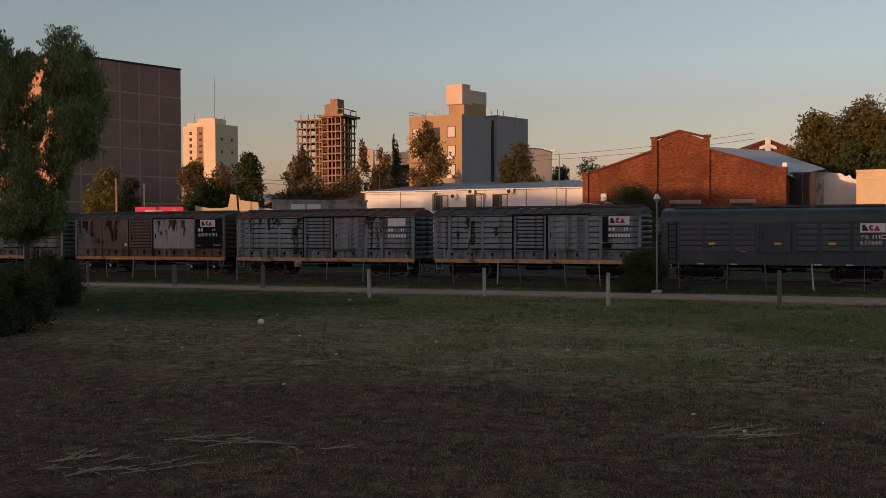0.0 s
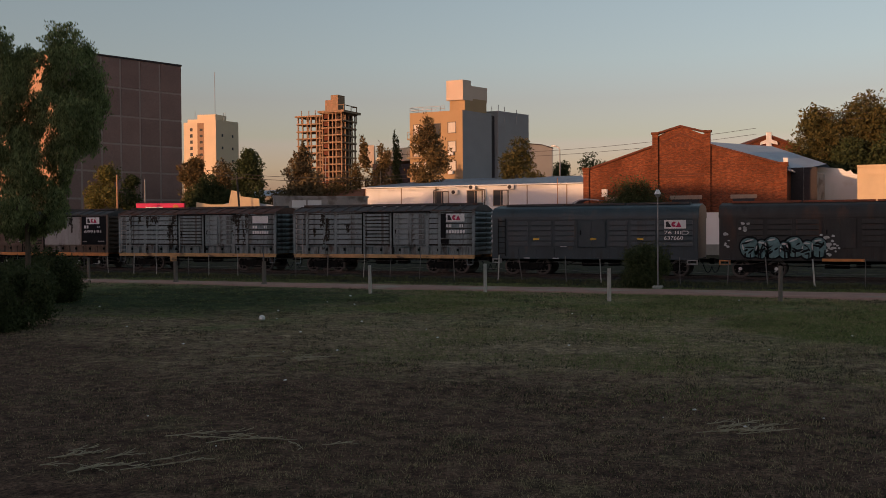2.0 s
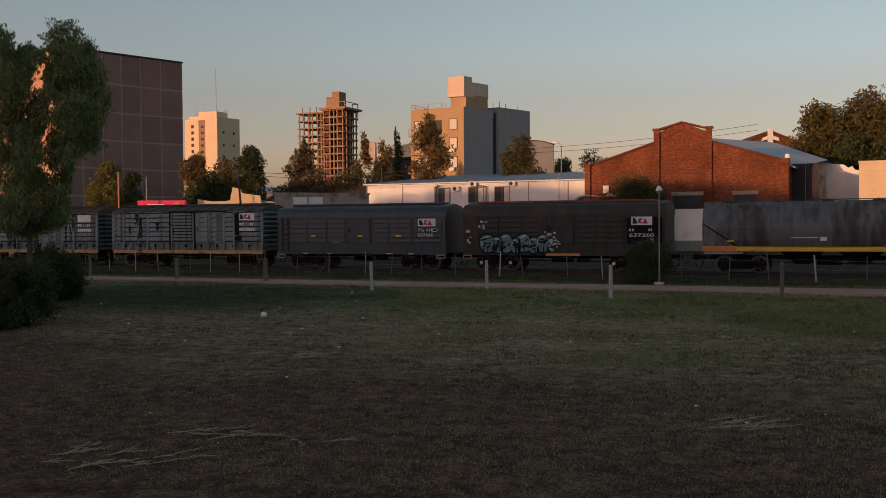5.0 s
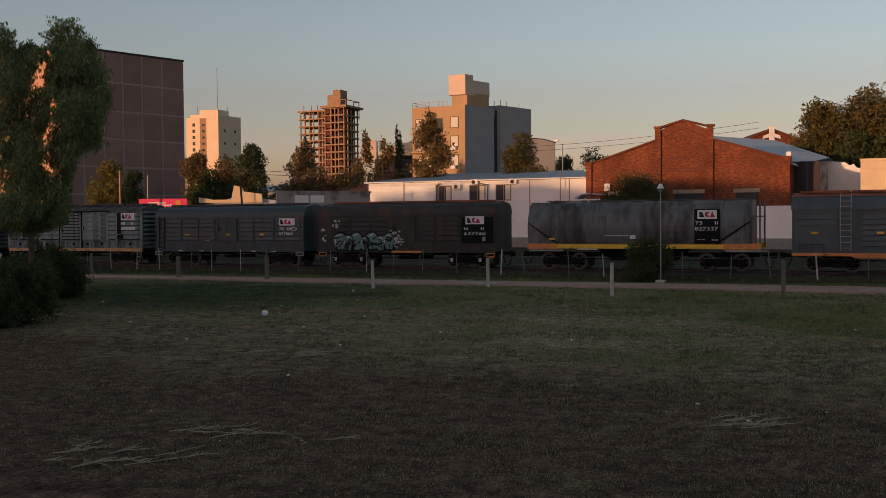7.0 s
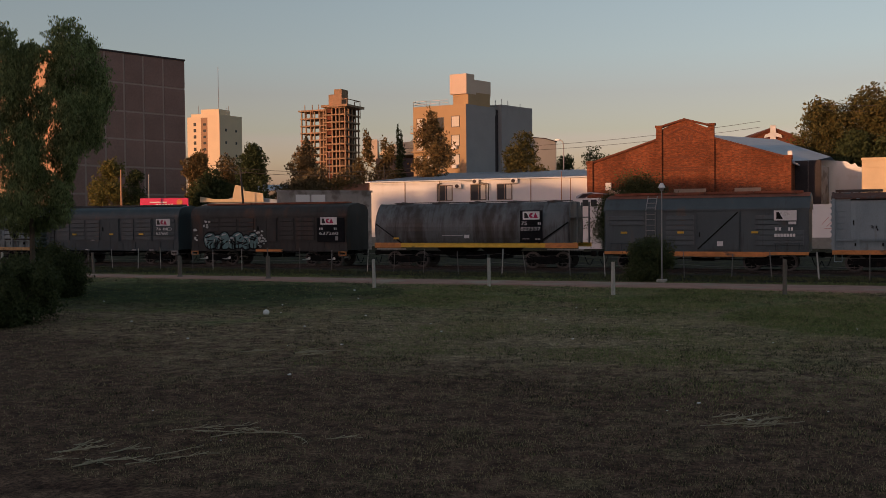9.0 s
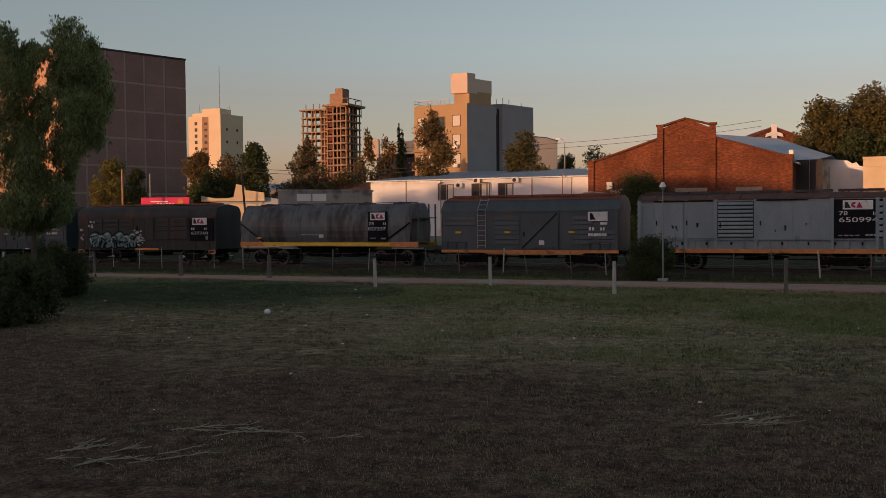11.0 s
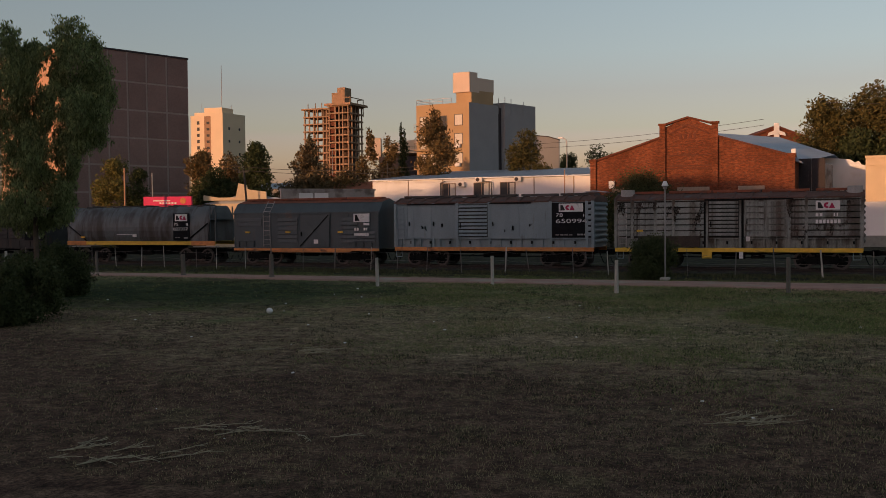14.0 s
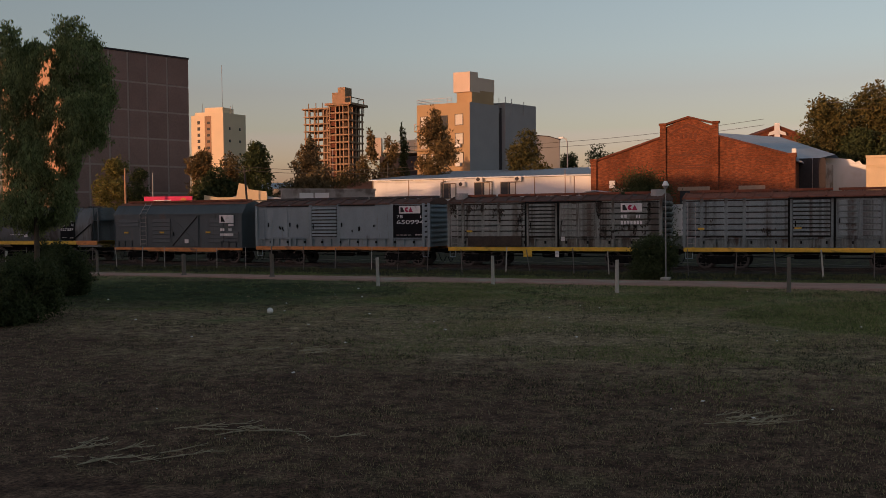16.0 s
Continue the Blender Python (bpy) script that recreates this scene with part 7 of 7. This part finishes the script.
    bmesh.ops.create_cone(bm, cap_ends=True, segments=14, radius1=0.28, radius2=0.28, depth=0.04, matrix=Matrix.Translation((3.7, -0.01, 4.9)) @ Matrix.Rotation(radians(90), 4, "X"))
    part("sign_disc", bm, M["sill_orange"], s)
    bm = bmesh.new()
    for x in (0.4, 4.1):
        beam(bm, (x, 0.18, 0), (x, 0.18, 4.2), 0.09)
    part("post", bm, M["pole_dark"], s)


low_houses()


def pole(x, y, h, r, material, label, lean=0.0, arms=0, name="pole"):
    e = empty(name, pose(x, y, 0, 0, lean, 0), label, "pole")
    bm = bmesh.new()
    beam(bm, (0, 0, -0.2), (0, 0, h), r, 8, r * 0.75)
    part("shaft", bm, material, e)
    for k in range(arms):
        bm = bmesh.new()
        box(bm, -0.75, 0.75, -0.05, 0.05, h - 0.35 - k * 0.6, h - 0.25 - k * 0.6)
        for x2 in (-0.65, 0.0, 0.65):
            beam(bm, (x2, 0, h - 0.26 - k * 0.6), (x2, 0, h - 0.08 - k * 0.6), 0.04)
        part("crossarm", bm, M["pole_dark"], e)
    return e


pole(-69.8, 79.0, 8.4, 0.12, M["pole_paint"], "rusty orange steel pole lit by the sun")
pole(-69.9, 83.3, 8.1, 0.08, M["galv"], "thin grey pole before the brown building")
pole(-58.2, 84.1, 8.3, 0.13, M["pole_dark"], "dark leaning wooden pole with crossarm", lean=-5, arms=1)
pole(-31.1, 104.0, 8.2, 0.06, M["pole_paint"], "thin pole before the white building")
pole(-64.6, 140.0, 15.6, 0.05, M["galv"], "thin mast on the skyline")
pole(-89.5, 155.0, 15.5, 0.08, M["galv"], "thin mast on the skyline")
pole(-56.2, 111.0, 10.0, 0.10, M["pole_dark"], "short dark pole behind the white building")


def street_lamp():
    e = empty("street_lamp", pose(-43.0, 145.1, 0), "tall street lamp with a curved arm", "street lamp")
    bm = bmesh.new()
    beam(bm, (0, 0, 0), (0, 0, 14.2), 0.12, 8, 0.08)
    beam(bm, (0, 0, 14.2), (-0.15, 0, 14.8), 0.08)
    beam(bm, (-0.15, 0, 14.8), (-0.7, 0, 15.1), 0.08)
    part("pole", bm, M["galv"], e)
    bm = bmesh.new()
    box(bm, -1.35, -0.6, -0.18, 0.18, 14.95, 15.2, 0.06)
    part("lamp_head", bm, M["lamp_white"], e)


street_lamp()


def path_lamp():
    """Slim lamp post with a white cap beside the bush."""
    e = empty("lamp_post", pose(-9.1, 46.75, 0), "slim lamp post with a white cap on a concrete foot", "lamp post")
    bm = bmesh.new()
    box(bm, -0.22, 0.22, -0.22, 0.22, -0.1, 0.14, 0.03)
    part("foot", bm, M["wood_post"], e)
    bm = bmesh.new()
    beam(bm, (0, 0, 0.1), (0, 0, 4.35), 0.036, 8, 0.028)
    part("pole", bm, M["galv"], e)
    bm = bmesh.new()
    bmesh.ops.create_cone(bm, cap_ends=True, segments=14, radius1=0.17, radius2=0.07, depth=0.22, matrix=Matrix.Translation((0, 0, 4.55)))
    part("cap", bm, M["lamp_white"], e)
    bm = bmesh.new()
    bmesh.ops.create_cone(bm, cap_ends=True, segments=12, radius1=0.08, radius2=0.13, depth=0.14, matrix=Matrix.Translation((0, 0, 4.37)))
    part("lens", bm, M["galv"], e)


path_lamp()

# ---------------------------------------------------------------- fences


def field_fence():
    """Row of weathered wooden posts along the path."""
    rnd = random.Random(3)
    spots = [(-58.5, 46.6, 1.2, 0), (-50.5, 46.2, 1.2, 0), (-42.6, 45.7, 1.25, 1), (-34.5, 43.5, 1.2, 2), (-28.7, 43.3, 1.25, 2), (-20.5, 39.4, 1.28, 0), (-15.75, 41.4, 1.3, 0), (-9.4, 38.45, 1.3, 0), (-3.1, 40.1, 1.38, 1), (2.6, 38.5, 1.3, 0)]
    for x, y, h, kind in spots:
        bm = bmesh.new()
        r = 0.085 if kind != 2 else 0.12
        bmesh.ops.create_cone(bm, cap_ends=True, segments=9, radius1=r, radius2=r * 0.88, depth=h + 0.3, matrix=Matrix.Translation((0, 0, (h - 0.3) / 2)))
        for v in bm.verts:
            v.co += Vector((rnd.uniform(-0.012, 0.012), rnd.uniform(-0.012, 0.012), rnd.uniform(-0.02, 0.02)))
        if kind == 2:
            bmesh.ops.create_cone(bm, cap_ends=True, segments=9, radius1=0.28, radius2=0.10, depth=0.25, matrix=Matrix.Translation((0, 0, 0.05)))
        o = part("fence_post", bm, M["wood_post"] if kind == 0 else M["wood_dark"])
        o.matrix_world = pose(x, y, 0, rnd.uniform(-1.5, 1.5), rnd.uniform(-1.5, 1.5), rnd.uniform(0, 90))
        tagged(o, "weathered round wooden post beside the footpath", "fence post", "posts along the footpath")


field_fence()


def track_fence():
    """Thin leaning stakes with wires close to the track."""
    rnd = random.Random(8)
    f = empty("wire_fence", pose(0, 50.6, 0), "thin leaning stakes with slack wires beside the track", "fence")
    xs = [-66 + k * 2.05 + rnd.uniform(-0.35, 0.35) for k in range(38)]
    tops = []
    for x in xs:
        h, lean = rnd.uniform(1.2, 1.45), rnd.gauss(0, 3.5)
        if rnd.random() < 0.15:
            lean *= 2.6
        bm = bmesh.new()
        r = rnd.choice((0.022, 0.025, 0.03, 0.042))
        dx = h * math.tan(radians(lean))
        beam(bm, (x, 0, -0.1), (x + dx, 0, h), r, 6, r * 0.85)
        part("stake", bm, M["wood_post"] if rnd.random() < 0.25 else M["wood_mid"], f)
        tops.append((x + dx * 0.9, h * 0.9))
    for lev in (0.92, 0.55):
        bm = bmesh.new()
        for (x0, z0), (x1, z1) in zip(tops, tops[1:]):
            beam(bm, (x0, -0.04, z0 * lev), ((x0 + x1) / 2, -0.04, (z0 + z1) / 2 * lev - 0.05), 0.006, 4)
            beam(bm, ((x0 + x1) / 2, -0.04, (z0 + z1) / 2 * lev - 0.05), (x1, -0.04, z1 * lev), 0.006, 4)
        part("wire", bm, M["wire"], f)


track_fence()


def overhead_wires():
    """Slack power lines over the skyline."""
    for i, (p, q, sag) in enumerate((((-74, 150, 15.2), (-14, 140, 16.0), 1.2), ((-74, 150, 14.6), (-14, 140, 15.2), 1.2), ((-6, 135, 17.3), (30, 137, 18.0), 1.0), ((-6, 135, 16.6), (30, 137, 17.2), 1.0),
                                     ((-70, 94, 9.6), (-45, 96, 8.6), 0.6), ((-70, 94, 9.2), (-45, 96, 8.2), 0.6))):
        bm = bmesh.new()
        pts = []
        for k in range(17):
            u = k / 16
            v = Vector(p).lerp(Vector(q), u)
            v.z -= sag * 4 * u * (1 - u)
            pts.append(v)
        prev = None
        for v in pts:
            ring = [bm.verts.new((v.x, v.y + 0.026 * math.cos(j * math.pi / 2), v.z + 0.026 * math.sin(j * math.pi / 2))) for j in range(4)]
            if prev:
                for j in range(4):
                    bm.faces.new((prev[j], ring[j], ring[(j + 1) % 4], prev[(j + 1) % 4]))
            prev = ring
        tagged(part("power_line", bm, M["pole_dark"]), "slack dark overhead power line", "cable", "overhead lines")


overhead_wires()

# ---------------------------------------------------------------- small things on the field


def pale_ball():
    bm = bmesh.new()
    bmesh.ops.create_icosphere(bm, subdivisions=3, radius=0.105)
    for v in bm.verts:
        v.co *= 1 + 0.05 * noise.noise(v.co * 9)
    for p in bm.verts:
        p.co.z *= 0.93
    o = part("ball", bm, M["litter"], smooth=True)
    o.matrix_world = pose(-17.9, 26.85, hump(-17.9, 26.85) + 0.10)
    tagged(o, "dirty white ball lying on the grass", "ball")


pale_ball()


def straw_heap(x, y, spec, seed, label):
    """Dry stalks lying on the ground; spec is a list of (dx, dy, length, turn)."""
    rnd = random.Random(seed)
    e = empty("dry_branch", pose(x, y, hump(x, y) + 0.015), label, "dry stalks", "dry stalks on the field")
    for dx, dy, ln, turn in spec:
        bm = bmesh.new()
        a = radians(turn)
        p = Vector((dx - ln / 2 * math.cos(a), dy - ln / 2 * math.sin(a), 0.0))
        for k in range(5):
            q = p + Vector((ln / 5 * math.cos(a), ln / 5 * math.sin(a), rnd.uniform(-0.012, 0.02)))
            q.z = max(0.005, q.z)
            beam(bm, tuple(p), tuple(q), 0.0075 * (1 - k * 0.12), 5)
            if rnd.random() < 0.7:
                t = a + rnd.choice((-0.6, 0.6))
                beam(bm, tuple(q), tuple(q + Vector((0.16 * math.cos(t), 0.16 * math.sin(t), rnd.uniform(0, 0.04)))), 0.005, 4)
            p, a = q, a + rnd.uniform(-0.12, 0.12)
        part("stalk", bm, M["straw"], e)


_r = random.Random(77)
straw_heap(-8.9, 9.9, [(_r.uniform(-0.9, 0.9), _r.uniform(-0.5, 0.5), _r.uniform(0.25, 0.75), _r.uniform(-20, 60)) for _ in range(16)], 1, "heap of dry pale stalks lying on bare earth")
straw_heap(-7.6, 11.6, [(_r.uniform(-1.3, 1.2), _r.uniform(-0.25, 0.25), _r.uniform(0.25, 0.7), _r.uniform(5, 45)) for _ in range(8)] + [(-0.6, 0.0, 1.3, 12), (0.5, -0.1, 0.7, -35)], 2, "dry bent stalks lying on bare earth")
straw_heap(-1.6, 15.0, [(_r.uniform(-0.45, 0.45), _r.uniform(-0.35, 0.35), _r.uniform(0.3, 0.9), _r.uniform(-10, 70)) for _ in range(12)], 3, "small heap of dry pale stalks on the field")
straw_heap(-12.3, 19.5, [(_r.uniform(-0.9, 0.9), _r.uniform(-0.5, 0.5), _r.uniform(0.3, 0.8), _r.uniform(-10, 50)) for _ in range(9)], 4, "thin dry stalks in worn grass")


def litter():
    rnd = random.Random(21)
    spots = [(-21.5, 25.4), (-27.0, 29.5), (-16.2, 20.7)] + [(rnd.uniform(-24, 3), rnd.uniform(9, 40)) for _ in range(40)]
    for i, (x, y) in enumerate(spots):
        bm = bmesh.new()
        s = rnd.uniform(0.010, 0.026) * (1 + y / 25)
        bmesh.ops.create_icosphere(bm, subdivisions=1, radius=s)
        for v in bm.verts:
            v.co = Vector((v.co.x * rnd.uniform(0.6, 1.5), v.co.y * rnd.uniform(0.6, 1.3), v.co.z * 0.45))
        o = part("litter_scrap", bm, M["litter"])
        o.matrix_world = pose(x, y, hump(x, y) + s * 0.35, 0, 0, rnd.uniform(0, 180))
        tagged(o, "small pale scrap of litter on the field", "litter", "scraps of litter")


litter()


def blades(name, material, count, zone, label, size, seed, density, clump=0.5):
    """Short grass standing in tufts."""
    rnd = random.Random(seed)
    verts, faces = [], []
    made = 0
    while made < count:
        x, y = zone(rnd)
        if rnd.random() > density(x, y):
            continue
        made += 1
        z = hump(x, y)
        for _ in range(rnd.randint(3, 6)):
            a = rnd.uniform(0, math.pi)
            h = size * rnd.uniform(0.5, 1.4) * (0.6 + y / 45)
            px, py = x + rnd.gauss(0, clump * 0.12), y + rnd.gauss(0, clump * 0.12)
            w = h * 0.16
            lx, ly = rnd.gauss(0, 0.45) * h, rnd.gauss(0, 0.45) * h
            k = len(verts)
            verts += [(px - w * math.cos(a), py - w * math.sin(a), z - 0.005), (px + w * math.cos(a), py + w * math.sin(a), z - 0.005), (px + lx, py + ly, z + h)]
            faces.append((k, k + 1, k + 2))
    me = bpy.data.meshes.new(name)
    me.from_pydata(verts, [], faces)
    me.materials.append(material)
    tagged(new(name, me), label, "grass", kind="stuff")


# picks random spots only inside the camera's wedge of view
def view_wedge(y0, y1):
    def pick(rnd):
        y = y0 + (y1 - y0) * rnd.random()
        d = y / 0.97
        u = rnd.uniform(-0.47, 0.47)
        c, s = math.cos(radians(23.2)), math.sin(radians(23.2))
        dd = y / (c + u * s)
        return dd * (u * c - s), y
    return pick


def greenish(x, y):
    if ((x - 0.8) / 5.0) ** 2 + ((y - 31.5) / 5.2) ** 2 < 1:
        return 1.0
    if ((x + 28) / 12.0) ** 2 + ((y - 34.5) / 9.0) ** 2 < 0.8:
        return 0.10
    v = y + 0.22 * x + 3 + 20 * noise.noise(Vector((x * 0.09, y * 0.18, 2)))
    return max(0.03, min(1.0, (v - 19) / 12)) * max(0.03, min(1.0, 2.6 * noise.noise(Vector((x * 0.22, y * 0.3, 9))) + 0.45))


M["blade_green"] = leaf_mat("grass_blades", (0.14, 0.172, 0.064))
M["blade_weed"] = leaf_mat("weed_blades", (0.075, 0.085, 0.04), warm=(0.15, 0.13, 0.07))
M["blade_dry"] = leaf_mat("dry_grass_blades", (0.30, 0.235, 0.135))
blades("grass", M["blade_green"], 32000, view_wedge(9.5, 48.5), "short green grass tufts", 0.036, 5, greenish, 0.7)
blades("dry_grass", M["blade_dry"], 26000, view_wedge(9.0, 46.0), "dry straw-coloured grass tufts", 0.035, 6, lambda x, y: (0.04 if ((x + 28) / 12.0) ** 2 + ((y - 34.5) / 9.0) ** 2 < 0.8 else 1.0) * (0.35 + 0.65 * max(0.0, noise.noise(Vector((x * 0.35, y * 0.6, 4))) + 0.3)))
blades("track_weeds", M["blade_weed"], 5000, lambda rnd: (rnd.uniform(-62, 6), rnd.choice((rnd.uniform(45.8, 52.3), rnd.uniform(49.5, 51.2)))), "weeds along the track and fence", 0.07, 7, lambda x, y: 0.3 + 0.7 * max(0.0, noise.noise(Vector((x * 0.4, y * 0.4, 5))) + 0.4))
M["blade_dark"] = leaf_mat("dark_tuft_blades", (0.045, 0.048, 0.026))
blades("dark_tufts", M["blade_dark"], 13000, view_wedge(9.0, 44.0), "dark low tufts in the worn field", 0.04, 16, lambda x, y: max(0.02, min(1.0, 1.8 * noise.noise(Vector((x * 0.5, y * 0.5, 31))) + 0.35)), 0.45)

# ---------------------------------------------------------------- what moves


def motions():
    for w, x0 in TRAIN:
        walk(w, [(k * 0.5, pose(x0 - run(k * 0.5), TRACK_Y, RAIL_Z)) for k in range(33)])
    for ws, dx in WHEELS:
        walk(ws, [(k * 0.1, pose(dx, 0, WHEEL_R, 0, -math.degrees(run(k * 0.1) / WHEEL_R), 0)) for k in range(161)])


motions()
